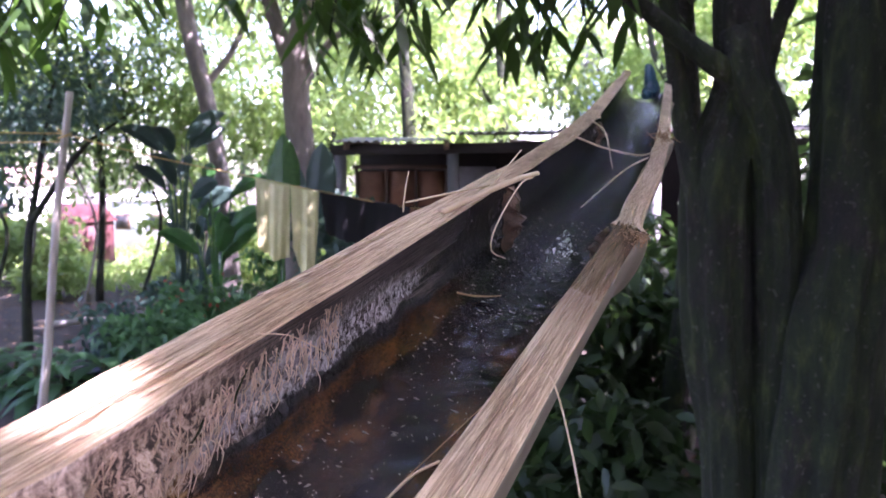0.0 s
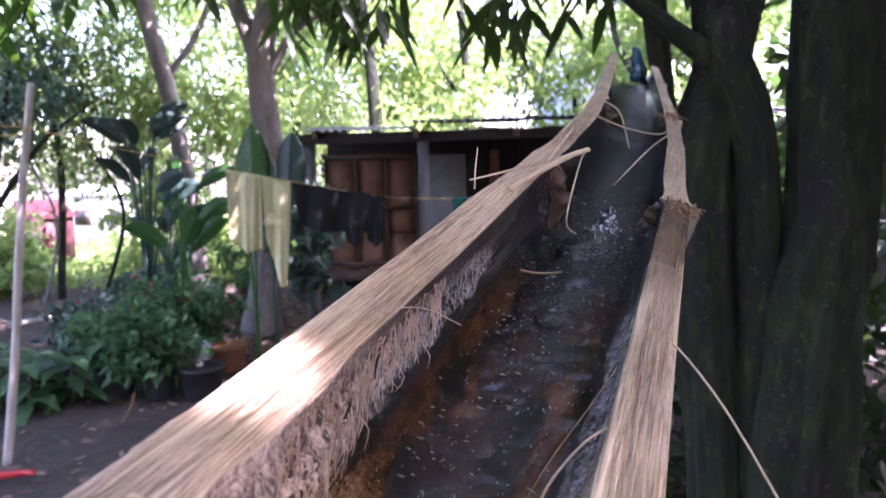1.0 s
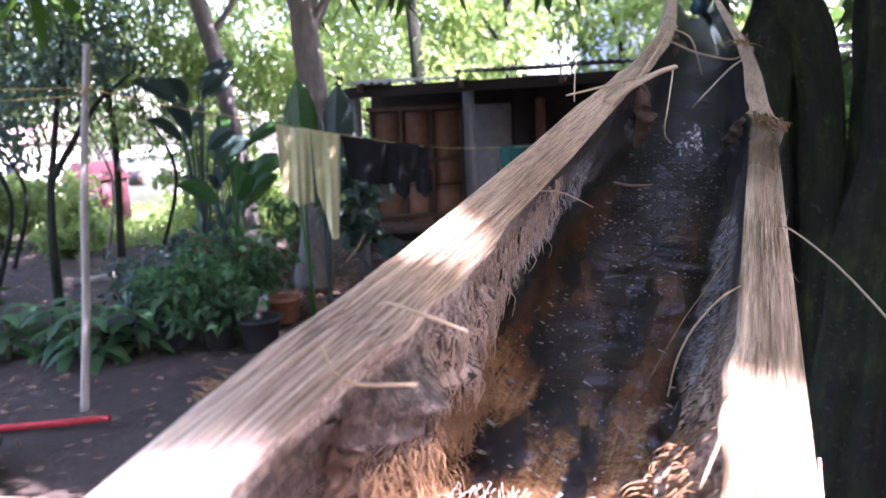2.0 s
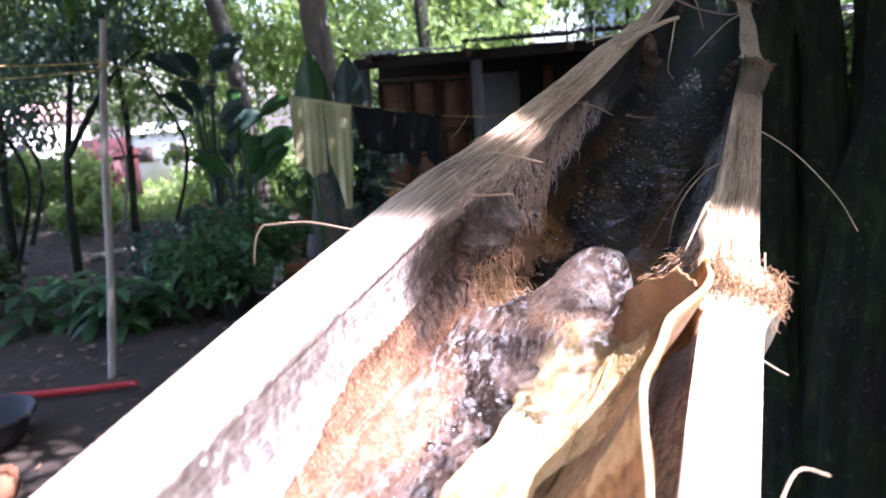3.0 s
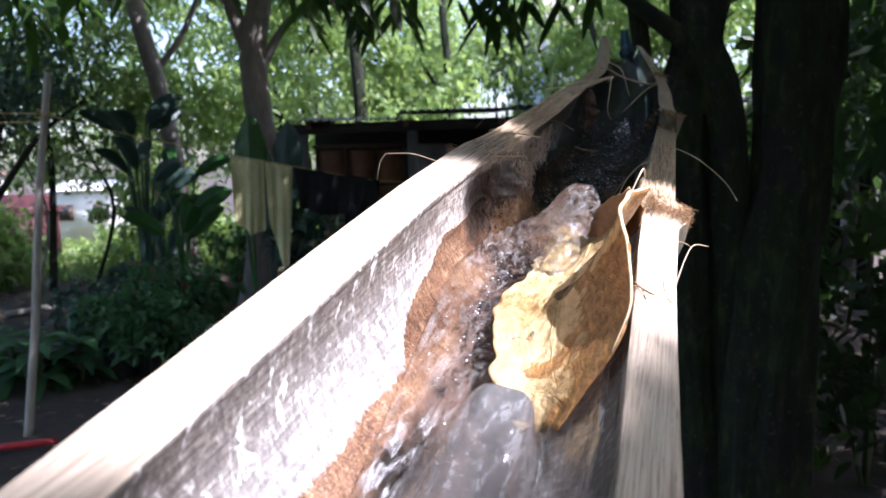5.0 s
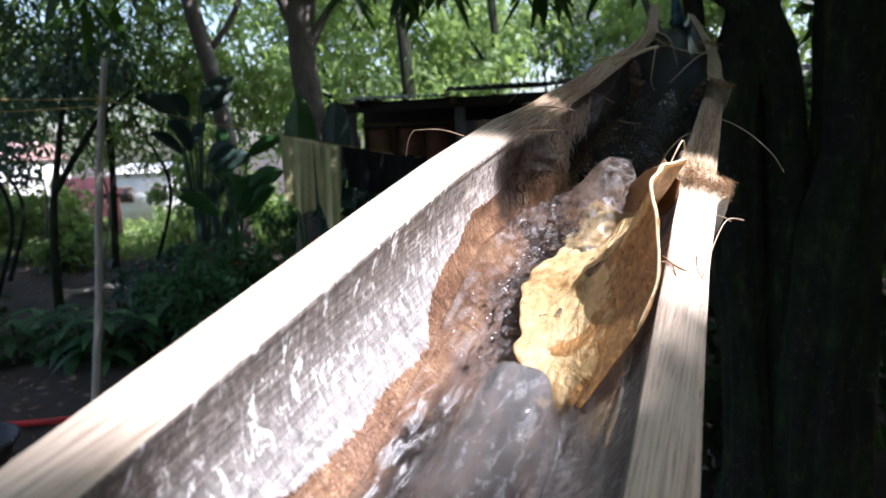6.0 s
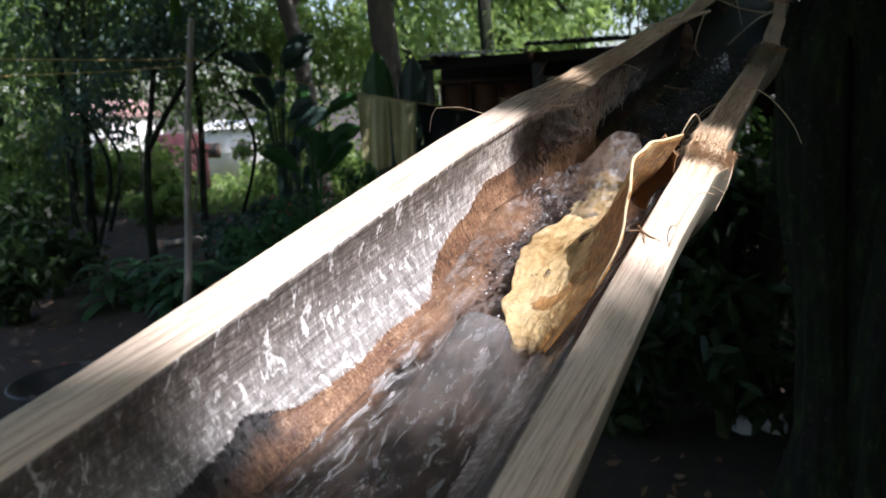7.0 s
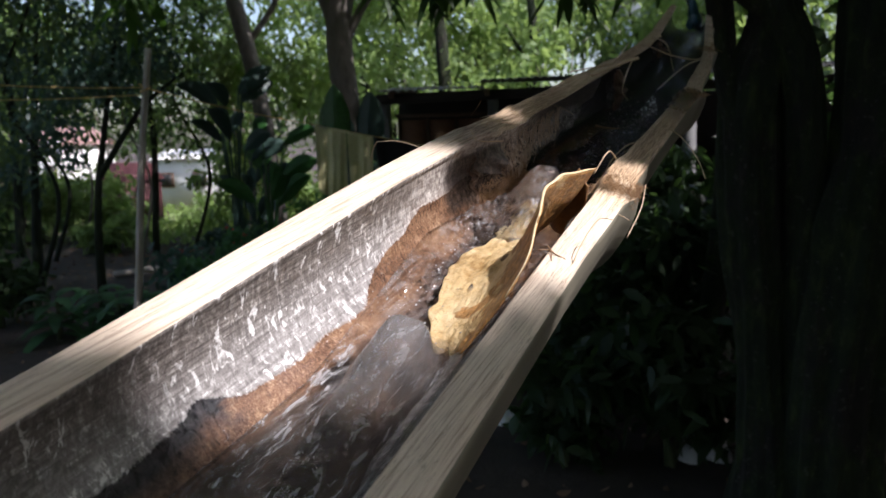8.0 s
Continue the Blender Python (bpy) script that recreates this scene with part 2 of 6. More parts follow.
BLUE_GREEN = foliage("grey_green_leaf", (0.022, 0.050, 0.042), (0.075, 0.140, 0.115), (0.08, 0.16, 0.09))
POT_GREEN = foliage("pot_plant_leaf", (0.022, 0.065, 0.030), (0.085, 0.20, 0.085), (0.12, 0.28, 0.08))
LIME = foliage("young_leaf", (0.16, 0.28, 0.03), (0.35, 0.50, 0.06), (0.40, 0.55, 0.08))
FLOWER = foliage("red_petal", (0.35, 0.03, 0.03), (0.60, 0.09, 0.07), (0.5, 0.1, 0.06))
LITTER = foliage("fallen_leaf", (0.08, 0.05, 0.033), (0.36, 0.235, 0.155), (0.18, 0.10, 0.045), 0.8)


def banana_material():
    m, nt, b = material("banana_leaf")
    rib = noise_tex(nt, coords(nt, (3, 60, 3)), 6, 3)
    put(nt, b.inputs["Base Color"], ramp(nt, rib, (0.3, (0.02, 0.08, 0.022)), (0.7, (0.065, 0.20, 0.045))))
    b.inputs["Roughness"].default_value = 0.4
    tr = nt.nodes.new("ShaderNodeBsdfTranslucent")
    tr.inputs[0].default_value = (0.11, 0.28, 0.04, 1)
    mx = nt.nodes.new("ShaderNodeMixShader")
    mx.inputs[0].default_value = 0.4
    nt.links.new(b.outputs[0], mx.inputs[1])
    nt.links.new(tr.outputs[0], mx.inputs[2])
    nt.links.new(mx.outputs[0], nt.nodes["Material Output"].inputs[0])
    bump(nt, b, rib, 0.3, 0.01)
    return m


BANANA = banana_material()


def culm_inner():
    """Inside of the culm: x across, y uphill along it, z up."""
    m, nt, b = material("culm_inside")
    tc = nt.nodes.new("ShaderNodeTexCoord")
    sep = nt.nodes.new("ShaderNodeSeparateXYZ")
    nt.links.new(tc.outputs["Object"], sep.inputs[0])
    X, Y, Z = sep.outputs
    patch = noise_tex(nt, coords(nt, (1, 0.45, 1)), 55, 4)
    grain = noise_tex(nt, coords(nt, (1, 0.03, 1)), 800, 5, 0.65)
    fleck = noise_tex(nt, coords(nt, (0.7, 1, 0.55)), 360, 5, 0.72, 0.6)
    fine = noise_tex(nt, coords(nt), 1100, 3, 0.7)
    wob = calc(nt, "SUBTRACT", patch, 0.5)
    hz = calc(nt, "ADD", Z, calc(nt, "MULTIPLY", wob, 0.022))
    hz = calc(nt, "ADD", hz, calc(nt, "MULTIPLY", calc(nt, "SUBTRACT", fine, 0.5), 0.004))
    sy = calc(nt, "ADD", Y, calc(nt, "MULTIPLY", wob, 0.10))
    # below the node: silvery dry wall, wet brown foot
    mottle = calc(nt, "ADD", calc(nt, "MULTIPLY", grain, 0.33), calc(nt, "MULTIPLY", fleck, 0.67))
    lower = step(nt, Z, -0.008, -0.034)
    silver = blend(nt, lower, ramp(nt, mottle, (0.36, (0.085, 0.072, 0.062)), (0.50, (0.18, 0.155, 0.135)), (0.57, (0.29, 0.26, 0.23)), (0.64, (0.58, 0.54, 0.49))),
                   ramp(nt, mottle, (0.36, (0.15, 0.138, 0.13)), (0.50, (0.31, 0.29, 0.275)), (0.56, (0.42, 0.40, 0.385)), (0.60, (0.84, 0.82, 0.80))))
    flake = noise_tex(nt, coords(nt, (0.8, 1, 0.42)), 210, 3, 0.6, 0.8)
    silver = blend(nt, calc(nt, "MULTIPLY", step(nt, flake, 0.585, 0.63), step(nt, patch, 0.36, 0.55)), silver, (0.78, 0.76, 0.74))
    silver = blend(nt, calc(nt, "MULTIPLY", step(nt, flake, 0.40, 0.34), 0.5), silver, (0.10, 0.09, 0.085))
    tan = blend(nt, step(nt, sy, -0.13, -0.05), silver, ramp(nt, mottle, (0.38, (0.13, 0.10, 0.085)), (0.48, (0.36, 0.31, 0.27)), (0.58, (0.74, 0.69, 0.63))))
    brown = ramp(nt, calc(nt, "ADD", calc(nt, "MULTIPLY", fine, 0.35), calc(nt, "ADD", calc(nt, "MULTIPLY", patch, 0.35), calc(nt, "MULTIPLY", fleck, 0.3))),
                 (0.40, (0.050, 0.027, 0.017)), (0.48, (0.15, 0.080, 0.046)), (0.55, (0.25, 0.145, 0.085)), (0.63, (0.48, 0.33, 0.20)))
    black = ramp(nt, fleck, (0.4, (0.010, 0.010, 0.011)), (0.68, (0.055, 0.05, 0.05)))
    line = profile(nt, Y, [(-0.36, -0.031), (-0.287, -0.032), (-0.270, -0.031), (-0.262, -0.0288), (-0.250, -0.0335), (-0.243, -0.036), (-0.226, -0.0375), (-0.209, -0.0383), (-0.190, -0.0377), (-0.180, -0.0388), (-0.168, -0.0395), (-0.157, -0.0393), (-0.148, -0.0355), (-0.137, -0.0325), (-0.121, -0.0292), (-0.105, -0.0285), (-0.097, -0.0278), (-0.088, -0.0245), (-0.075, -0.0215), (-0.035, -0.0235), (-0.01, -0.022), (0.06, -0.024)])
    gap = calc(nt, "SUBTRACT", line, calc(nt, "ADD", Z, calc(nt, "MULTIPLY", calc(nt, "SUBTRACT", fleck, 0.5), 0.0032)))
    under = step(nt, gap, -0.0004, 0.0005)
    edge = calc(nt, "MULTIPLY", calc(nt, "SUBTRACT", 1.0, step(nt, gap, 0.003, 0.009)), step(nt, sy, -0.238, -0.255))
    dark_foot = blend(nt, step(nt, sy, -0.20, -0.16), ramp(nt, patch, (0.35, (0.016, 0.012, 0.010)), (0.65, (0.075, 0.05, 0.036))), ramp(nt, patch, (0.35, (0.055, 0.034, 0.026)), (0.65, (0.20, 0.135, 0.105))))
    # brown darkens downstream: shade of the lower end painted into the wet wall
    brown = blend(nt, calc(nt, "MULTIPLY", step(nt, sy, -0.215, -0.275), 0.7), brown, ramp(nt, fleck, (0.4, (0.020, 0.012, 0.009)), (0.62, (0.12, 0.066, 0.036))))
    wetwall = blend(nt, edge, brown, black)
    bed = calc(nt, "MULTIPLY", step(nt, calc(nt, "ADD", X, calc(nt, "MULTIPLY", wob, 0.014)), -0.009, -0.003), step(nt, Y, -0.12, -0.15))
    bed = calc(nt, "MAXIMUM", bed, step(nt, calc(nt, "ADD", Z, calc(nt, "MULTIPLY", wob, 0.01)), -0.0430, -0.0460))
    wetwall = blend(nt, bed, wetwall, dark_foot)
    # mask of the node's hollow, where shade is painted on the wall
    hollow_shade = calc(nt, "MULTIPLY", calc(nt, "MULTIPLY", step(nt, Y, -0.048, -0.034), calc(nt, "SUBTRACT", 1.0, step(nt, Y, 0.022, 0.050))), calc(nt, "MULTIPLY", step(nt, hz, -0.003, -0.010), calc(nt, "SUBTRACT", 1.0, step(nt, hz, -0.034, -0.042))))
    low = blend(nt, under, tan, wetwall)
    # above it: flaky, then dark streaks, a pale band, black wet foot
    flaky = ramp(nt, fleck, (0.45, (0.036, 0.022, 0.018)), (0.495, (0.27, 0.18, 0.135)), (0.57, (0.60, 0.47, 0.38)))
    streak = ramp(nt, grain, (0.42, (0.018, 0.015, 0.014)), (0.60, (0.125, 0.10, 0.088)))
    fray = ramp(nt, mottle, (0.40, (0.07, 0.05, 0.04)), (0.48, (0.30, 0.225, 0.18)), (0.58, (0.62, 0.51, 0.43)))
    flaky = blend(nt, step(nt, calc(nt, "ADD", Z, calc(nt, "MULTIPLY", calc(nt, "SUBTRACT", fleck, 0.5), 0.03)), -0.017, -0.006), flaky, fray)
    high = blend(nt, step(nt, sy, 0.10, 0.17), flaky, streak)
    top = profile(nt, Y, [(0.10, -0.030), (0.155, -0.017), (0.226, -0.013), (0.31, -0.026), (0.40, -0.04)])
    base = profile(nt, Y, [(0.10, -0.035), (0.156, -0.037), (0.184, -0.041), (0.25, -0.039), (0.31, -0.030), (0.40, -0.035)])
    jag = calc(nt, "ADD", Z, calc(nt, "MULTIPLY", calc(nt, "SUBTRACT", fleck, 0.5), 0.022))
    pale = calc(nt, "MULTIPLY", step(nt, calc(nt, "SUBTRACT", top, jag), -0.002, 0.004), step(nt, calc(nt, "SUBTRACT", jag, base), -0.001, 0.002))
    pale = calc(nt, "MULTIPLY", pale, calc(nt, "SUBTRACT", 1.0, step(nt, sy, 0.27, 0.33)))
    hair = noise_tex(nt, coords(nt, (1.0, 0.8, 0.5)), 380, 5, 0.75, 0.5)
    pale = calc(nt, "MULTIPLY", pale, step(nt, calc(nt, "ADD", calc(nt, "MULTIPLY", hair, 0.7), calc(nt, "MULTIPLY", patch, 0.3)), 0.43, 0.53))
    high = blend(nt, pale, high, ramp(nt, hair, (0.38, (0.15, 0.13, 0.13)), (0.52, (0.33, 0.30, 0.31)), (0.62, (0.52, 0.48, 0.49))))
    rust = ramp(nt, calc(nt, "ADD", calc(nt, "MULTIPLY", fine, 0.5), calc(nt, "MULTIPLY", patch, 0.5)), (0.40, (0.012, 0.008, 0.006)), (0.50, (0.065, 0.027, 0.010)), (0.60, (0.19, 0.080, 0.026)))
    foot = blend(nt, step(nt, hz, -0.050, -0.054), rust, ramp(nt, patch, (0.38, (0.008, 0.006, 0.005)), (0.62, (0.045, 0.021, 0.011))))
    high = blend(nt, step(nt, hz, -0.0365, -0.0385), high, black)
    high = blend(nt, step(nt, hz, -0.0415, -0.0440), high, foot)
    high = blend(nt, step(nt, sy, 0.29, 0.38), high, blend(nt, step(nt, fleck, 0.53, 0.62), black, (0.10, 0.09, 0.085)))
    gold = ramp(nt, calc(nt, "ADD", calc(nt, "MULTIPLY", fleck, 0.6), calc(nt, "MULTIPLY", grain, 0.4)), (0.42, (0.07, 0.032, 0.014)), (0.50, (0.28, 0.145, 0.055)), (0.60, (0.50, 0.31, 0.14)))
    g = calc(nt, "MULTIPLY", step(nt, sy, 0.005, 0.03), calc(nt, "SUBTRACT", 1.0, step(nt, sy, 0.10, 0.125)))
    g = calc(nt, "MULTIPLY", g, calc(nt, "MULTIPLY", step(nt, hz, -0.028, -0.038), step(nt, patch, 0.42, 0.54)))
    col = blend(nt, step(nt, sy, 0.012, 0.035), low, high)
    # darkens the wall in the hollow, as its shade would
    col = blend(nt, calc(nt, "MULTIPLY", hollow_shade, 0.92), col, ramp(nt, fleck, (0.4, (0.018, 0.013, 0.011)), (0.52, (0.055, 0.040, 0.032)), (0.66, (0.17, 0.12, 0.095))))
    col = blend(nt, g, col, gold)
    put(nt, b.inputs["Base Color"], col)
    wet = calc(nt, "MAXIMUM", calc(nt, "MAXIMUM", under, step(nt, hz, -0.036, -0.042)), calc(nt, "MULTIPLY", step(nt, sy, 0.25, 0.4), 0.8))
    put(nt, b.inputs["Roughness"], calc(nt, "SUBTRACT", 0.50, calc(nt, "MULTIPLY", wet, 0.33)))
    bump(nt, b, calc(nt, "ADD", grain, calc(nt, "MULTIPLY", fleck, 0.9)), 0.7, 0.0010)
    return m


def culm_rim():
    m, nt, b = material("cut_bamboo")
    grain = noise_tex(nt, coords(nt, (1, 0.018, 1)), 1300, 5, 0.7)
    pores = noise_tex(nt, coords(nt, (1, 0.10, 1)), 900, 5, 0.8, 0.6)
    patch = noise_tex(nt, coords(nt, (1, 0.3, 1)), 30, 4)
    f = calc(nt, "ADD", calc(nt, "MULTIPLY", grain, 0.7), calc(nt, "MULTIPLY", patch, 0.3))
    col = ramp(nt, f, (0.38, (0.17, 0.110, 0.065)), (0.46, (0.42, 0.295, 0.185)), (0.53, (0.60, 0.450, 0.300)), (0.64, (0.80, 0.665, 0.480)))
    col = blend(nt, calc(nt, "MULTIPLY", step(nt, pores, 0.57, 0.66), 0.7), col, (0.13, 0.08, 0.055))
    tc = nt.nodes.new("ShaderNodeTexCoord")
    sep = nt.nodes.new("ShaderNodeSeparateXYZ")
    nt.links.new(tc.outputs["Object"], sep.inputs[0])
    smooth_cut = step(nt, calc(nt, "ADD", sep.outputs[1], calc(nt, "MULTIPLY", calc(nt, "SUBTRACT", patch, 0.5), 0.05)), 0.0, -0.03)
    pale = ramp(nt, grain, (0.36, (0.40, 0.30, 0.215)), (0.48, (0.64, 0.52, 0.40)), (0.6, (0.74, 0.63, 0.50)))
    pale = blend(nt, calc(nt, "MULTIPLY", step(nt, calc(nt, "ADD", pores, calc(nt, "MULTIPLY", calc(nt, "SUBTRACT", patch, 0.5), 0.25)), 0.555, 0.66), 0.5), pale, (0.22, 0.155, 0.10))
    col = blend(nt, smooth_cut, col, pale)
    near = calc(nt, "ADD", sep.outputs[1], calc(nt, "MULTIPLY", calc(nt, "SUBTRACT", pores, 0.5), 0.03))
    ring = calc(nt, "MULTIPLY", step(nt, near, -0.004, 0.004), calc(nt, "SUBTRACT", 1.0, step(nt, near, 0.035, 0.075)))
    rough_ring = ramp(nt, grain, (0.38, (0.10, 0.058, 0.028)), (0.48, (0.30, 0.19, 0.10)), (0.60, (0.52, 0.37, 0.22)))
    col = blend(nt, calc(nt, "MULTIPLY", ring, calc(nt, "MULTIPLY", step(nt, sep.outputs[0], 0.02, 0.03), 0.8)), col, rough_ring)
    worn = calc(nt, "MULTIPLY", step(nt, near, -0.035, -0.015), calc(nt, "SUBTRACT", 1.0, step(nt, near, 0.02, 0.06)))
    col = blend(nt, calc(nt, "MULTIPLY", worn, calc(nt, "MULTIPLY", step(nt, sep.outputs[0], -0.03, -0.04), 0.7)), col, ramp(nt, grain, (0.38, (0.10, 0.075, 0.060)), (0.50, (0.27, 0.205, 0.165)), (0.62, (0.46, 0.37, 0.31))))
    soak = calc(nt, "MULTIPLY", step(nt, sep.outputs[0], 0.02, 0.03), calc(nt, "MULTIPLY", step(nt, sep.outputs[1], 0.13, 0.38), calc(nt, "SUBTRACT", 1.0, step(nt, sep.outputs[1], 0.437, 0.447))))
    soak = calc(nt, "MULTIPLY", soak, step(nt, calc(nt, "ADD", calc(nt, "ADD", calc(nt, "MULTIPLY", patch, 0.5), calc(nt, "MULTIPLY", grain, 0.5)), calc(nt, "MULTIPLY", soak, 0.22)), 0.56, 0.68))
    col = blend(nt, calc(nt, "MULTIPLY", soak, 0.85), col, (0.10, 0.045, 0.016))
    put(nt, b.inputs["Base Color"], col)
    put(nt, b.inputs["Roughness"], calc(nt, "SUBTRACT", 0.6, calc(nt, "MULTIPLY", soak, 0.45)))
    bump(nt, b, calc(nt, "SUBTRACT", grain, calc(nt, "MULTIPLY", pores, 0.5)), 0.7, 0.0004)
    return m


def water_material():
    m, nt, b = material("running_water")
    rip = noise_tex(nt, coords(nt, (1, 0.45, 1)), 95, 4, 0.55, 0.4)
    fl = noise_tex(nt, coords(nt, (1, 0.6, 1)), 300, 2, 0.5)
    bp = nt.nodes.new("ShaderNodeBump")
    put(nt, bp.inputs["Height"], calc(nt, "ADD", rip, calc(nt, "MULTIPLY", fl, 0.25)))
    bp.inputs["Strength"].default_value, bp.inputs["Distance"].default_value = 0.6, 0.0020
    clear = nt.nodes.new("ShaderNodeBsdfTransparent")
    clear.inputs[0].default_value = (0.95, 0.95, 0.95, 1)
    gl = nt.nodes.new("ShaderNodeBsdfGlossy")
    gl.inputs["Roughness"].default_value = 0.1
    fr = nt.nodes.new("ShaderNodeFresnel")
    fr.inputs[0].default_value = 1.33
    for nd in (gl, fr):
        nt.links.new(bp.outputs[0], nd.inputs["Normal"])
    rf = nt.nodes.new("ShaderNodeBsdfRefraction")
    rf.inputs["IOR"].default_value, rf.inputs["Roughness"].default_value = 1.33, 0.0
    nt.links.new(bp.outputs[0], rf.inputs["Normal"])
    tc = nt.nodes.new("ShaderNodeTexCoord")
    sep = nt.nodes.new("ShaderNodeSeparateXYZ")
    nt.links.new(tc.outputs["Object"], sep.inputs[0])
    put(nt, gl.inputs["Roughness"], calc(nt, "SUBTRACT", 0.06, calc(nt, "MULTIPLY", step(nt, sep.outputs[1], 0.01, 0.05), 0.03)))
    streaks = noise_tex(nt, coords(nt, (1, 0.22, 1)), 320, 4, 0.65, 0.8)
    Y = sep.outputs[1]
    dome = calc(nt, "ADD", calc(nt, "POWER", calc(nt, "DIVIDE", calc(nt, "ADD", Y, 0.208), 0.034), 2.0), calc(nt, "POWER", calc(nt, "DIVIDE", calc(nt, "SUBTRACT", sep.outputs[0], 0.0185), 0.017), 2.0))
    dome = calc(nt, "SUBTRACT", 1.0, step(nt, dome, 0.5, 1.2))
    put(nt, bp.inputs["Strength"], calc(nt, "SUBTRACT", calc(nt, "SUBTRACT", 1.0, calc(nt, "MULTIPLY", step(nt, Y, -0.01, 0.03), 0.55)), calc(nt, "MULTIPLY", dome, 0.35)))
    fall = calc(nt, "MULTIPLY", calc(nt, "ADD", calc(nt, "MULTIPLY", step(nt, Y, -0.18, -0.14), 0.6), calc(nt, "MULTIPLY", step(nt, Y, -0.085, -0.03), 0.4)), calc(nt, "SUBTRACT", 1.0, step(nt, Y, 0.010, 0.045)))
    second = calc(nt, "MULTIPLY", step(nt, Y, -0.42, -0.22), calc(nt, "SUBTRACT", 1.0, step(nt, Y, -0.185, -0.165)))
    # white share of the water: aerated foam, plus painted highlights on the humps
    foam_sheen = calc(nt, "ADD", calc(nt, "MULTIPLY", fall, 0.30), calc(nt, "MULTIPLY", second, 0.42))
    leap = calc(nt, "MULTIPLY", calc(nt, "MULTIPLY", step(nt, Y, 0.415, 0.44), calc(nt, "SUBTRACT", 1.0, step(nt, Y, 0.455, 0.475))), calc(nt, "MULTIPLY", step(nt, sep.outputs[0], -0.008, 0.004), calc(nt, "SUBTRACT", 1.0, step(nt, sep.outputs[0], 0.014, 0.024))))
    foam_sheen = calc(nt, "ADD", calc(nt, "ADD", foam_sheen, 0.006), calc(nt, "MULTIPLY", leap, 0.9))
    foam_sheen = calc(nt, "MULTIPLY", foam_sheen, step(nt, streaks, 0.46, 0.66))
    foam_sheen = calc(nt, "ADD", calc(nt, "MULTIPLY", foam_sheen, calc(nt, "SUBTRACT", 1.0, calc(nt, "MULTIPLY", dome, 0.5))), calc(nt, "MULTIPLY", dome, 0.16))
    foam, foam_back = nt.nodes.new("ShaderNodeBsdfDiffuse"), nt.nodes.new("ShaderNodeBsdfTranslucent")
    foam.inputs[0].default_value, foam_back.inputs[0].default_value = (0.82, 0.82, 0.82, 1), (0.8, 0.8, 0.8, 1)
    m0, m1, m2, m3 = (nt.nodes.new("ShaderNodeMixShader") for _ in range(4))
    m0.inputs[0].default_value = 0.4
    put(nt, m1.inputs[0], calc(nt, "ADD", 0.22, calc(nt, "MULTIPLY", step(nt, sep.outputs[2], -0.036, -0.028), 0.32)))
    nt.links.new(foam.outputs[0], m0.inputs[1])
    nt.links.new(foam_back.outputs[0], m0.inputs[2])
    nt.links.new(clear.outputs[0], m1.inputs[1])
    nt.links.new(rf.outputs[0], m1.inputs[2])
    nt.links.new(foam_sheen, m3.inputs[0])
    nt.links.new(m1.outputs[0], m3.inputs[1])
    nt.links.new(m0.outputs[0], m3.inputs[2])
    nt.links.new(fr.outputs[0], m2.inputs[0])
    nt.links.new(m3.outputs[0], m2.inputs[1])
    nt.links.new(gl.outputs[0], m2.inputs[2])
    nt.links.new(m2.outputs[0], nt.nodes["Material Output"].inputs[0])
    return m


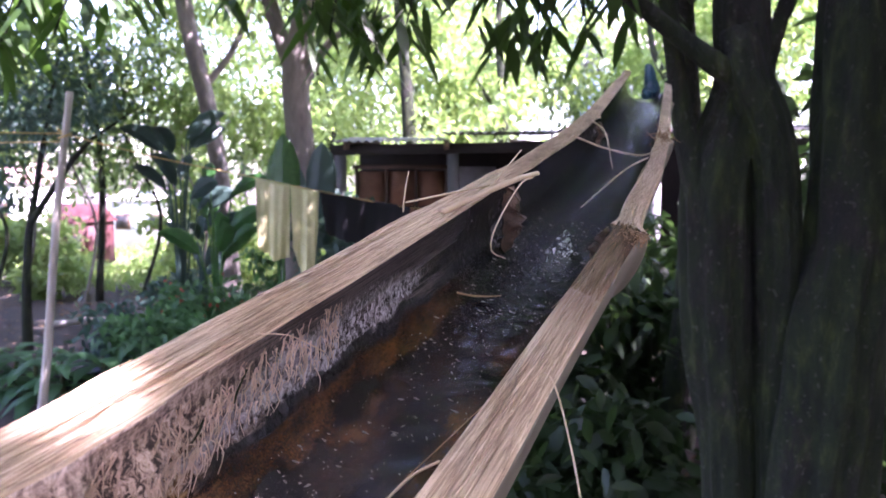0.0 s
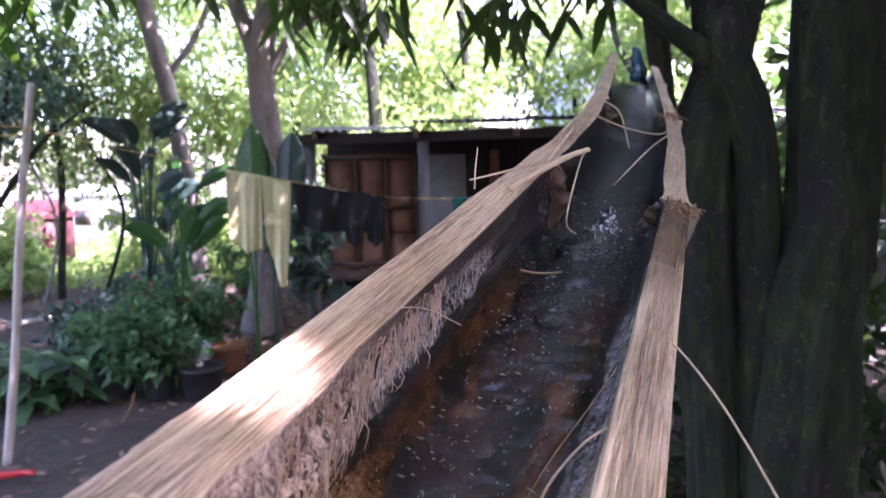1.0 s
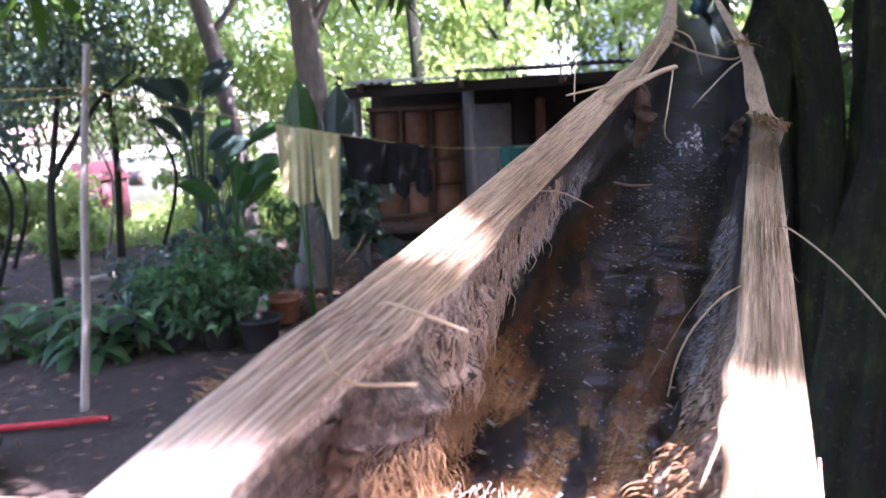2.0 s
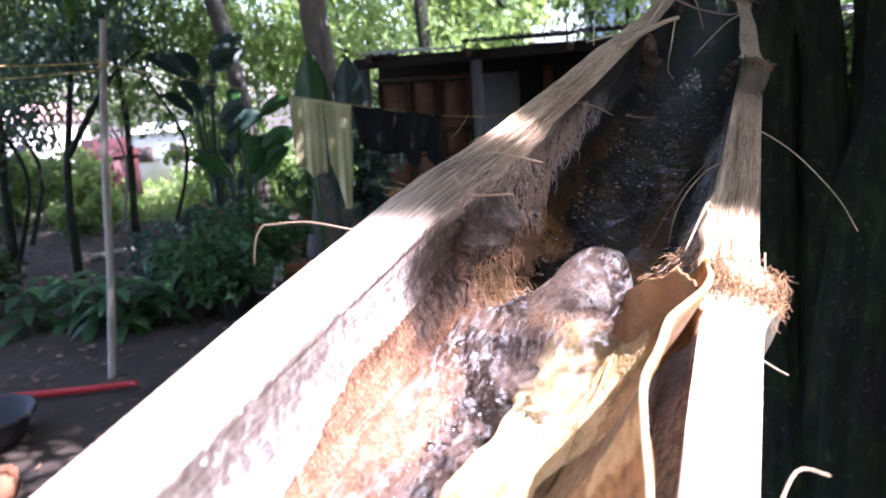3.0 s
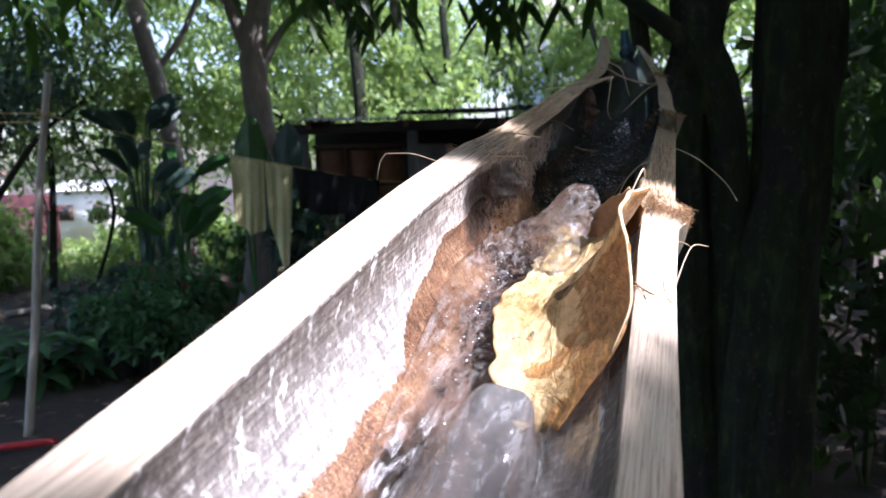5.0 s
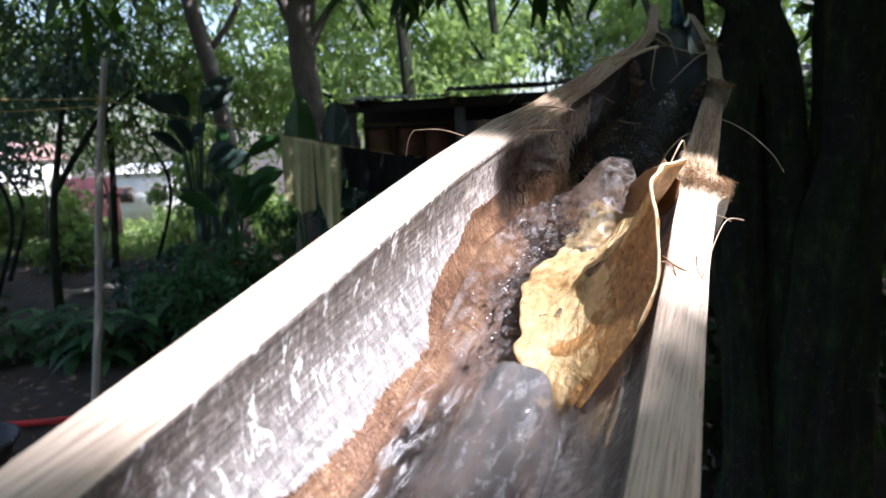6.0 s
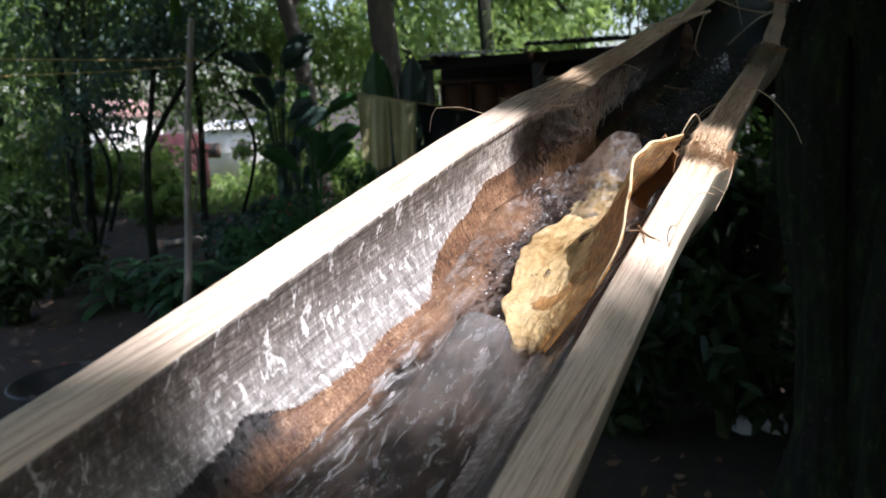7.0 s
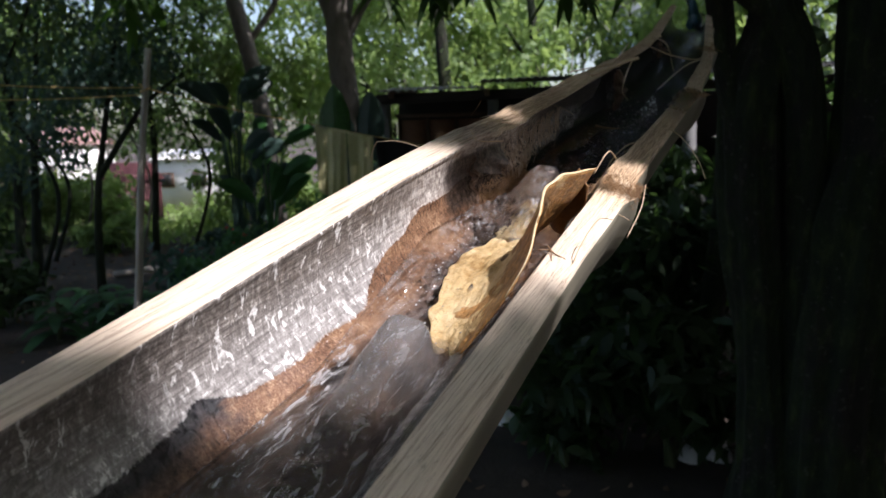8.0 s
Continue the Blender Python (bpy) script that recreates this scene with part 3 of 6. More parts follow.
def dry_leaf_material():
    m, nt, b = material("dry_leaf_blade")
    tc = nt.nodes.new("ShaderNodeTexCoord")
    sep = nt.nodes.new("ShaderNodeSeparateXYZ")
    nt.links.new(tc.outputs["Object"], sep.inputs[0])
    big, fine = noise_tex(nt, coords(nt), 45, 4), noise_tex(nt, coords(nt, (1, 0.5, 1)), 330, 4, 0.65)
    col = ramp(nt, calc(nt, "ADD", calc(nt, "MULTIPLY", big, 0.6), calc(nt, "MULTIPLY", fine, 0.4)),
               (0.34, (0.44, 0.27, 0.10)), (0.46, (0.70, 0.52, 0.26)), (0.64, (0.84, 0.69, 0.42)))
    spot = step(nt, calc(nt, "ADD", sep.outputs[0], calc(nt, "MULTIPLY", calc(nt, "SUBTRACT", big, 0.5), 0.040)), 0.0275, 0.0295)
    col = blend(nt, calc(nt, "MULTIPLY", spot, 0.85), col, ramp(nt, fine, (0.35, (0.20, 0.078, 0.014)), (0.65, (0.60, 0.29, 0.070))))
    vein = noise_tex(nt, coords(nt, (1, 0.5, 1)), 90, 2, 0.5, 2.0)
    vein = calc(nt, "SUBTRACT", 1.0, step(nt, calc(nt, "ABSOLUTE", calc(nt, "SUBTRACT", vein, 0.5)), 0.004, 0.016))
    col = blend(nt, calc(nt, "MULTIPLY", vein, 0.45), col, (0.30, 0.17, 0.06))
    blot = step(nt, noise_tex(nt, coords(nt), 75, 2), 0.66, 0.69)
    col = blend(nt, calc(nt, "MULTIPLY", blot, 0.12), col, (0.19, 0.095, 0.035))
    away = calc(nt, "ADD", calc(nt, "POWER", calc(nt, "DIVIDE", calc(nt, "SUBTRACT", sep.outputs[0], 0.0245), 0.0068), 2.0), calc(nt, "POWER", calc(nt, "DIVIDE", calc(nt, "ADD", sep.outputs[1], 0.083), 0.0125), 2.0))
    away = calc(nt, "ADD", away, calc(nt, "MULTIPLY", calc(nt, "SUBTRACT", big, 0.5), 1.4))
    col = blend(nt, calc(nt, "MULTIPLY", calc(nt, "SUBTRACT", 1.0, step(nt, away, 0.85, 1.0)), 0.9), col, ramp(nt, fine, (0.35, (0.085, 0.040, 0.012)), (0.65, (0.27, 0.14, 0.05))))
    put(nt, b.inputs["Base Color"], col)
    b.inputs["Roughness"].default_value = 0.38
    crease = noise_tex(nt, coords(nt, (1, 0.6, 1)), 150, 3, 0.6, 1.2)
    bump(nt, b, calc(nt, "ADD", fine, calc(nt, "MULTIPLY", crease, 2.0)), 0.8, 0.0012)
    tr = nt.nodes.new("ShaderNodeBsdfTranslucent")
    put(nt, tr.inputs[0], col)
    mx = nt.nodes.new("ShaderNodeMixShader")
    mx.inputs[0].default_value = 0.42
    nt.links.new(b.outputs[0], mx.inputs[1])
    nt.links.new(tr.outputs[0], mx.inputs[2])
    nt.links.new(mx.outputs[0], nt.nodes["Material Output"].inputs[0])
    return m


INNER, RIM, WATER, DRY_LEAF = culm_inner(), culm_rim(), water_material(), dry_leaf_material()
OUTER = plain("culm_bark", (0.08, 0.075, 0.05), (0.30, 0.27, 0.20), 25.0, 0.6, (1, 0.1, 1), 0.3, 0.002)

# ---- ground ----
def ground_height(x, y):
    return 0.03 * np.sin(1.7 * x + 0.6 * y) * np.sin(0.9 * y - 0.4) * np.exp(-((x / 30) ** 2 + (y / 30) ** 2))


gx = np.concatenate([np.linspace(-400, -12, 12)[:-1], np.linspace(-12, 12, 97), np.linspace(12, 400, 12)[1:]])
gy = np.concatenate([np.linspace(-400, -6, 12)[:-1], np.linspace(-6, 20, 105), np.linspace(20, 600, 12)[1:]])
GX, GY = np.meshgrid(gx, gy)
gv = np.stack([GX, GY, ground_height(GX, GY)], 2).reshape(-1, 3)
gi = np.arange(len(gv)).reshape(len(gy), len(gx))
gf = np.stack([gi[:-1, :-1], gi[:-1, 1:], gi[1:, 1:], gi[1:, :-1]], 2).reshape(-1, 4)
tagged(part("ground", fast_mesh("ground", gv, gf, SOIL)), "dark damp bare earth of the yard", "ground", kind="structure")

# ---- the bamboo trough ----
ACROSS = Vector((0.88033, -0.30707, -0.36155))
ALONG = Vector((0.38981, 0.90263, 0.18251))
ABOVE = ACROSS.cross(ALONG)
ORIGIN = Vector((-0.08457, 0.10112, 1.40819))
TROUGH = Matrix((ACROSS, ALONG, ABOVE)).transposed().to_4x4()
TROUGH.translation = ORIGIN
SINK = 0.016  # the culm's middle lies this far under the cut


def middle(s):
    return np.interp(s, [-0.9, -0.3, -0.1, 0, 0.2, 0.43, 0.55, 0.67, 0.86, 1.5, 1.7], [0.030, 0.0115, 0.0025, 0.000, -0.0005, -0.003, -0.008, -0.012, -0.026, -0.092, -0.115])


def half_width(s):
    w = np.interp(s, [-0.9, -0.3, -0.1, -0.02, 0.05, 0.2, 0.38, 0.43, 0.5, 1.7], [0.052, 0.0545, 0.0578, 0.0593, 0.0575, 0.0565, 0.057, 0.058, 0.0545, 0.0535])
    return w


def node_swell(s):
    w = 0.0 * s
    for node, size in ((0.005, 0.0060), (0.435, 0.0055), (0.865, 0.005), (1.27, 0.004)):
        w = w + size * np.exp(-((s - node) / 0.012) ** 2)
    return w


def waves(rng, s, th, n, ks, kt):
    out = np.zeros(np.broadcast(s, th).shape)
    for _ in range(n):
        a, b, p = rng.normal() * ks, rng.normal() * kt, rng.uniform(0, 6.28)
        out += np.sin(a * s + b * th + p)
    return out / math.sqrt(n)


def bump_at(s, node, up, down):
    d = s - node
    return np.exp(-np.where(d > 0, d / up, d / down) ** 2)


def bore_sink(s):
    """Depth of the bore's middle under the cut: the bore is shallower below the node."""
    return np.interp(s, [-0.05, 0.06], [0.005, SINK])


def wall_angle(s, th):
    """th runs from 157 at the left rim to 383 at the right one; the true angle depends on the bore."""
    return 270 + (th - 270) * (90 + np.degrees(np.arctan(bore_sink(s) / 0.040))) / 113


def floor_height(s, x, lift=0.0012):
    """The bore's floor at x from its middle."""
    r = np.sqrt((half_width(s) - 0.0180) ** 2 + bore_sink(s) ** 2) - lift
    return -bore_sink(s) - np.sqrt(np.maximum(r ** 2 - x ** 2, 1e-6))


def water_level(s, x):
    return -0.052 + 0.33 * (x + 0.018) + np.interp(s, [-0.05, 0.06], [0.008, 0.0])


def inner_radius(s, th, rng):
    """th runs from the left rim (157 deg) under the bottom (270) to the right rim (383)."""
    hw = half_width(s)
    wall = np.interp(s, [-0.9, -0.3, -0.1, 0.0, 0.15, 0.5, 1.7], [0.0145, 0.0145, 0.0160, 0.0182, 0.0185, 0.017, 0.016])
    r = np.sqrt((hw - wall) ** 2 + bore_sink(s) ** 2)
    left = np.sin(np.pi * np.clip((th - 157) / 78, 0, 1)) ** 1.3
    right = np.sin(np.pi * np.clip((383 - th) / 60, 0, 1)) ** 1.3
    ragged = 1 + 0.35 * waves(rng, s, th, 6, 120, 0.15)
    r = r - (0.011 * left + 0.007 * right + 0.003) * bump_at(s, 0.035, 0.070, 0.022) * ragged
    r = r - (0.010 * left + 0.006 * right + 0.003) * bump_at(s, 0.437, 0.012, 0.010) * ragged
    r = r - (0.008 * left + 0.006 * right + 0.003) * bump_at(s, 0.867, 0.015, 0.012) * ragged
    fibre = waves(rng, s, th, 14, 9, 1.3)
    r = r + 0.00030 * fibre * np.interp(s, [-0.1, 0.05, 0.3], [0.5, 2.2, 1.0])
    return r


def build_culm():
    rng = np.random.default_rng(5)
    s = np.concatenate([np.linspace(-0.9, -0.4, 60)[:-1], np.linspace(-0.4, 0.55, 480)[:-1], np.linspace(0.55, 1.62, 260)])[:, None]
    ti = np.linspace(157, 383, 96)[None, :]
    to = np.linspace(375.7, 164.3, 60)[None, :]
    ri = inner_radius(s, ti, rng)
    ro = np.sqrt(half_width(s) ** 2 + SINK ** 2) + node_swell(s) * (0.12 + 0.88 * np.clip((to - 230) / 110, 0, 1)) + 0.0006 * waves(rng, s, to, 8, 14, 0.12)
    cx = middle(s)
    ai = np.radians(wall_angle(s, ti))
    xi, zi = cx + ri * np.cos(ai), -bore_sink(s) + ri * np.sin(ai)
    xo, zo = cx + ro * np.cos(np.radians(to)), -SINK + ro * np.sin(np.radians(to))
    split = np.interp(s, [-0.9, -0.05, 0.02, 0.1, 0.45, 1.6], [0.08, 0.10, 1.0, 0.9, 0.8, 0.9])
    def rim(x0, z0, x1, z1, sd):
        g = np.random.default_rng(sd)
        f = np.linspace(0, 1, 30)[1:-1][None, :]
        lift = 0.0012 * np.sin(np.pi * f) ** 0.5 + split * 0.0009 * waves(g, s, f, 14, 14, 45) + 0.0006 * split * waves(g, s, f, 14, 30, 90) + 0.0006 * waves(g, s, f * 0, 5, 40, 0)
        return x0 + (x1 - x0) * f, z0 + (z1 - z0) * f + lift
    xr, zr = rim(xi[:, -1:], zi[:, -1:], xo[:, :1], zo[:, :1], 11)
    zr = zr + 0.0055 * np.where(s > 0.008, np.exp(-((s - 0.008) / 0.045) ** 2), np.exp(-((s - 0.008) / 0.006) ** 2)) * np.sin(np.pi * np.linspace(0, 1, zr.shape[1]))[None, :] ** 0.5
    xl, zl = rim(xo[:, -1:], zo[:, -1:], xi[:, :1], zi[:, :1], 12)
    x, z = np.hstack([xi, xr, xo, xl]), np.hstack([zi, zr, zo, zl])
    n, k = x.shape
    V = np.stack([x, np.broadcast_to(s, x.shape), z], 2).reshape(-1, 3)
    idx = np.arange(n * k).reshape(n, k)
    nx = np.roll(idx, -1, axis=1)
    F = np.stack([idx[:-1], nx[:-1], nx[1:], idx[1:]], 2).reshape(-1, 4)
    ni, nr, no = xi.shape[1], xr.shape[1], xo.shape[1]
    col = np.zeros(k, int)
    col[ni - 1:ni + nr], col[ni + nr:ni + nr + no - 1], col[ni + nr + no - 1:] = 1, 2, 1
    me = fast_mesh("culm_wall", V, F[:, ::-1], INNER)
    me.materials.append(RIM)
    me.materials.append(OUTER)
    me.polygons.foreach_set("material_index", np.tile(col, n - 1).astype(np.int32))
    ends = bmesh.new()
    ends.from_mesh(me)
    ends.verts.ensure_lookup_table()
    for row in (0, n - 1):
        cap = ends.faces.new([ends.verts[int(i)] for i in (idx[row] if row else idx[row][::-1])])
        cap.material_index = 1
    ends.to_mesh(me)
    ends.free()
    return me


trough = thing("bamboo_trough", "split bamboo trough with fibrous weathered rims, carrying water", "trough", TROUGH)
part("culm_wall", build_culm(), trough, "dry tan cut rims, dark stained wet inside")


def fibre(pts, r0, r1=None, mat=STRAW, sides=6, name="fibre", label="", seed=0, flat=1.0):
    part(name, tube(name, pts, [r0, r0, r0 if r1 is None else r1], mat, sides, 14, 0.06, seed, flat), trough, label)


# loose straws and splinters, as x across, y uphill, z over the cut
fibre([(0.050, 0.204, 0.001), (0.0555, 0.194, 0.0045), (0.070, 0.157, 0.0080), (0.086, 0.116, 0.0070), (0.095, 0.096, 0.0020)], 0.0004, 0.0003)
fibre([(-0.056, -0.047, 0.0005), (-0.067, -0.055, 0.002), (-0.0772, -0.0617, -0.0004)], 0.00032, 0.0003)
fibre([(-0.0772, -0.0617, -0.0004), (-0.0782, -0.063, -0.005), (-0.0772, -0.064, -0.013)], 0.0003, 0.0002)
fibre([(-0.0455, 0.0256, 0.004), (-0.0420, 0.0236, 0.009), (-0.031, 0.020, 0.0125), (-0.0214, 0.0178, 0.0144)], 0.0006, 0.0006, name="splinter", flat=0.6)
fibre([(-0.048, 0.006, 0.004), (-0.040, 0.004, 0.000), (-0.026, 0.008, 0.004)], 0.0004)
fibre([(-0.047, 0.32, 0.002), (-0.040, 0.37, 0.007), (-0.030, 0.405, 0.014), (-0.0225, 0.420, 0.018)], 0.0026, 0.0020, name="splinter", flat=0.7, seed=3)
fibre([(-0.026, 0.43, 0.014), (-0.048, 0.375, 0.006), (-0.072, 0.3255, -0.003)], 0.0012, 0.0008, name="splinter", flat=0.6)
fibre([(-0.0435, 0.375, 0.002), (-0.0415, 0.382, 0.006), (-0.035, 0.405, 0.032)], 0.0011, 0.0006, name="splinter", flat=0.5)
fibre([(-0.0235, 0.415, 0.015), (-0.0200, 0.37, 0.021), (-0.0130, 0.315, 0.012), (-0.0090, 0.303, 0.000), (-0.004, 0.3236, -0.0098)], 0.0005, 0.0003)
fibre([(-0.040, 0.140, 0.002), (-0.030, 0.147, 0.003), (-0.018, 0.152, 0.000)], 0.0002)
fibre([(0.038, 0.128, 0.001), (0.033, 0.121, -0.003), (0.0285, 0.112, -0.013), (0.028, 0.108, -0.024), (0.030, 0.107, -0.036)], 0.0004, 0.0003)
fibre([(0.037, 0.185, -0.008), (0.0315, 0.155, -0.014), (0.026, 0.129, -0.022), (0.022, 0.108, -0.042)], 0.0002, 0.00015, BRISTLE)
fibre([(-0.050, 0.66, 0.004), (-0.02, 0.70, -0.004), (0.012, 0.73, -0.004), (0.024, 0.75, 0.004)], 0.0010, 0.0006)
fibre([(0.022, 0.70, 0.002), (0.012, 0.62, -0.002), (-0.004, 0.55, -0.030)], 0.0008, 0.0005)
fibre([(-0.060, 0.80, 0.002), (-0.035, 0.76, 0.000), (-0.010, 0.73, -0.028)], 0.0009, 0.0005)
fibre([(0.038, 0.062, 0.003), (0.0345, 0.036, 0.013), (0.0330, 0.0197, 0.001)], 0.0006, 0.0003, name="splinter", flat=0.5, label="pale torn splinter")
fibre([(0.0575, -0.118, 0.001), (0.0572, -0.110, 0.009), (0.0580, -0.099, 0.016), (0.0600, -0.0934, 0.0183), (0.0646, -0.0932, 0.0193)], 0.00028, 0.0002)
fibre([(0.059, -0.024, -0.002), (0.0635, -0.030, 0.000), (0.067, -0.029, -0.001)], 0.00025)
fibre([(0.043, -0.110, 0.002), (0.048, -0.1165, 0.0028), (0.054, -0.1165, 0.002), (0.0576, -0.122, 0.0015)], 0.00035, 0.0002, BRISTLE, label="thin brown root lying on the rim")
fibre([(0.041, -0.118, 0.002), (0.046, -0.116, 0.003), (0.049, -0.123, 0.002)], 0.0003, 0.0002, BRISTLE)
fibre([(-0.062, 0.30, 0.001), (-0.066, 0.305, 0.010), (-0.070, 0.312, 0.020)], 0.0005, 0.0003)
fibre([(-0.064, 0.045, 0.001), (-0.060, 0.042, 0.009), (-0.058, 0.040, 0.015)], 0.00018, 0.00012, BRISTLE)
fibre([(0.062, 0.06, -0.006), (0.066, 0.04, -0.016), (0.066, 0.02, -0.03)], 0.0004)
fibre([(-0.028, 0.335, -0.0475), (-0.020, 0.342, -0.0485), (-0.012, 0.350, -0.048), (-0.006, 0.356, -0.047)], 0.0007, 0.0003, BRISTLE, name="twig", label="wet brown twig stuck on the bottom")
fibre([(-0.0400, 0.140, -0.013), (-0.0375, 0.133, -0.017), (-0.0360, 0.130, -0.020)], 0.0005, 0.0003, BARK, name="twig", label="dark scrap of bark stuck on the wall")
fibre([(-0.0385, 0.118, -0.020), (-0.0365, 0.114, -0.022), (-0.0360, 0.110, -0.025)], 0.0005, 0.0003, BARK, name="twig", label="dark scrap of bark stuck on the wall")


def fringe(name, rng, n, place, way, length, r, label, mat=BRISTLE):
    """A mat of fine fibres."""
    pieces = []
    for _ in range(n):
        p, d = np.array(place(rng)), np.array(way(rng))
        ln = length * rng.uniform(0.5, 1.3)
        bend = rng.normal(size=3) * ln * 0.18
        pieces.append(tube_data([p, p + d * ln * 0.5 + bend, p + d * ln + bend * 0.4], [r, r * 0.8, r * 0.4], 4, 5))
    tagged(part(name, joined(name, pieces, mat), trough, label), kind="stuff")


def on_wall(s, th, rng_seed=5, lift=0.0):
    r = float(inner_radius(np.array([[s]]), np.array([[th]]), np.random.default_rng(rng_seed))[0, 0]) - lift
    c = float(middle(s))
    a = math.radians(float(wall_angle(s, th)))
    return np.array([c + r * math.cos(a), s, -float(bore_sink(s)) + r * math.sin(a)])


FR = np.random.default_rng(21)
fringe("fibre_mat", FR, 1700, lambda g: on_wall(0.012 + 0.075 * g.random() ** 1.4, g.uniform(203, 236), lift=-0.001), lambda g: (0.45 + 0.4 * g.normal(), -0.6 + 0.4 * g.normal(), -0.2 + 0.4 * g.normal()), 0.0060, 0.00010, "golden brown fibres on the broken node wall")
DARK_FIBRE = plain("dark_fibre", (0.030, 0.018, 0.012), (0.17, 0.10, 0.06), 90.0, 0.55, relief=0.2, depth=0.0005)
fringe("fibre_mat", FR, 900, lambda g: on_wall(-0.008 + 0.05 * g.random(), g.uniform(174, 212), lift=-0.001), lambda g: (0.35 + 0.4 * g.normal(), -0.5 + 0.4 * g.normal(), -0.5 + 0.4 * g.normal()), 0.0050, 0.00009, "dark brown fibres on the broken node wall", DARK_FIBRE)
PALE_FIBRE = plain("pale_fibre", (0.30, 0.20, 0.14), (0.66, 0.50, 0.39), 120.0, 0.6, relief=0.2, depth=0.0005)
FG = np.random.default_rng(22)
fringe("hanging_fibre", FG, 620, lambda g: on_wall(0.035 + 0.17 * g.random() ** 1.2, g.uniform(168, 206), lift=0.0002), lambda g: (0.30 + 0.12 * g.normal(), -0.45 + 0.15 * g.normal(), -0.80 + 0.15 * g.normal()), 0.0085, 0.00030, "coarse pale fibres hanging down the wall", PALE_FIBRE)
fringe("hanging_fibre", FG, 520, lambda g: on_wall(0.018 + 0.075 * g.random(), g.uniform(202, 240), lift=0.0004), lambda g: (0.50 + 0.15 * g.normal(), -0.55 + 0.15 * g.normal(), -0.45 + 0.2 * g.normal()), 0.0070, 0.00026, "coarse golden fibres over the water's edge")
def in_stream(g):
    s, x = 0.012 + 0.034 * g.random(), g.uniform(-0.024, 0.036)
    return (x + float(middle(s)), s, max(float(water_level(s, x)), float(floor_height(s, x))) + 0.0006 + 0.0022 * g.random())


fringe("hanging_fibre", FG, 420, in_stream, lambda g: (0.35 * g.normal(), -0.9 + 0.2 * g.normal(), 0.10 * g.normal()), 0.0065, 0.00026, "pale fibres of the node wall combed by the water", PALE_FIBRE)
fringe("hanging_fibre", FG, 260, lambda g: on_wall(0.02 + 0.05 * g.random(), g.uniform(318, 368), lift=0.0004), lambda g: (-0.45 + 0.15 * g.normal(), -0.6 + 0.15 * g.normal(), -0.4 + 0.2 * g.normal()), 0.0070, 0.00026, "coarse golden fibres over the water's edge")
fringe("fibre_mat", FR, 400, lambda g: on_wall(g.uniform(0.0, 0.05), g.uniform(345, 382), lift=-0.001), lambda g: (-0.3 + 0.3 * g.normal(), -0.8, -0.2 + 0.3 * g.normal()), 0.005, 0.0001, "golden brown fibres on the broken node wall")
fringe("node_bristle", FR, 1100, lambda g: (0.042 + 0.022 * g.random(), 0.008 + 0.006 * g.normal(), 0.0035 + 0.003 * g.random()), lambda g: (0.35 * g.normal() + 0.15, -0.9 + 0.3 * g.normal(), 0.12 * g.normal()), 0.0045, 0.00012, "frayed fibres round the node ring")
fringe("node_bristle", FR, 320, lambda g: (0.0600 + 0.004 * g.random(), 0.006 + 0.0045 * g.normal(), 0.004 - 0.008 * g.random()), lambda g: (0.5 + 0.2 * g.normal(), -0.6 + 0.4 * g.normal(), 0.3 * g.normal()), 0.0034, 0.00014, "frayed fibres round the node ring")
fringe("node_bristle", FR, 26, lambda g: (-0.0580, -0.0125 + 0.003 * g.normal(), 0.001 - 0.003 * g.random()), lambda g: (-0.9, -0.1 + 0.2 * g.normal(), 0.1 * g.normal()), 0.0042, 0.00022, "frayed fibres round the node ring")
fringe("node_bristle", FR, 110, lambda g: (0.043 + 0.017 * g.random(), 0.428 + 0.010 * g.normal(), 0.0015), lambda g: (0.25 * g.normal() + 0.1, -0.9 + 0.4 * g.normal(), 0.15 * g.normal()), 0.008, 0.0004, "dark wet frayed fibres at the upper node")
fringe("node_bristle", FR, 60, lambda g: (0.012 + 0.014 * g.random(), 0.86 + 0.02 * g.normal(), 0.002), lambda g: (g.normal() * 0.6, g.normal() * 0.6, 0.3 * g.normal()), 0.012, 0.0006, "frayed fibres at the top node")


def wall_stub(name, node, th0, th1, depth, thick, label, seed):
    """A torn rest of the cross wall that closed the culm at a node."""
    rng = np.random.default_rng(seed)
    n, k = 18, 7
    V, F = [], []
    for side in (0, 1):
        for i in range(n):
            th = th0 + (th1 - th0) * i / (n - 1)
            dd = depth * (0.55 + 0.45 * math.sin(math.pi * (i + 1) / (n + 1))) * rng.uniform(0.75, 1.15)
            for j in range(k):
                f = j / (k - 1)
                p = on_wall(node, th, 5, f * dd - 0.004)
                p[1] += (thick * (1 - 0.6 * f)) * (side - 0.5) + 0.004 * f * math.sin(i * 1.1) + rng.normal() * 0.0008
                V.append(p)
    for side in (0, 1):
        o = side * n * k
        for i in range(n - 1):
            for j in range(k - 1):
                q = (o + i * k + j, o + (i + 1) * k + j, o + (i + 1) * k + j + 1, o + i * k + j + 1)
                F.append(q if side else q[::-1])
    o = n * k
    ring = [(i, k - 1) for i in range(n)]
    for (a, j), (c, l) in zip(ring, ring[1:]):
        F.append((a * k + j, c * k + l, o + c * k + l, o + a * k + j))
    for i in (0, n - 1):
        for j in range(k - 1):
            F.append((i * k + j, i * k + j + 1, o + i * k + j + 1, o + i * k + j))
    part(name, mesh_from(name, V, F, STUB), trough, label)


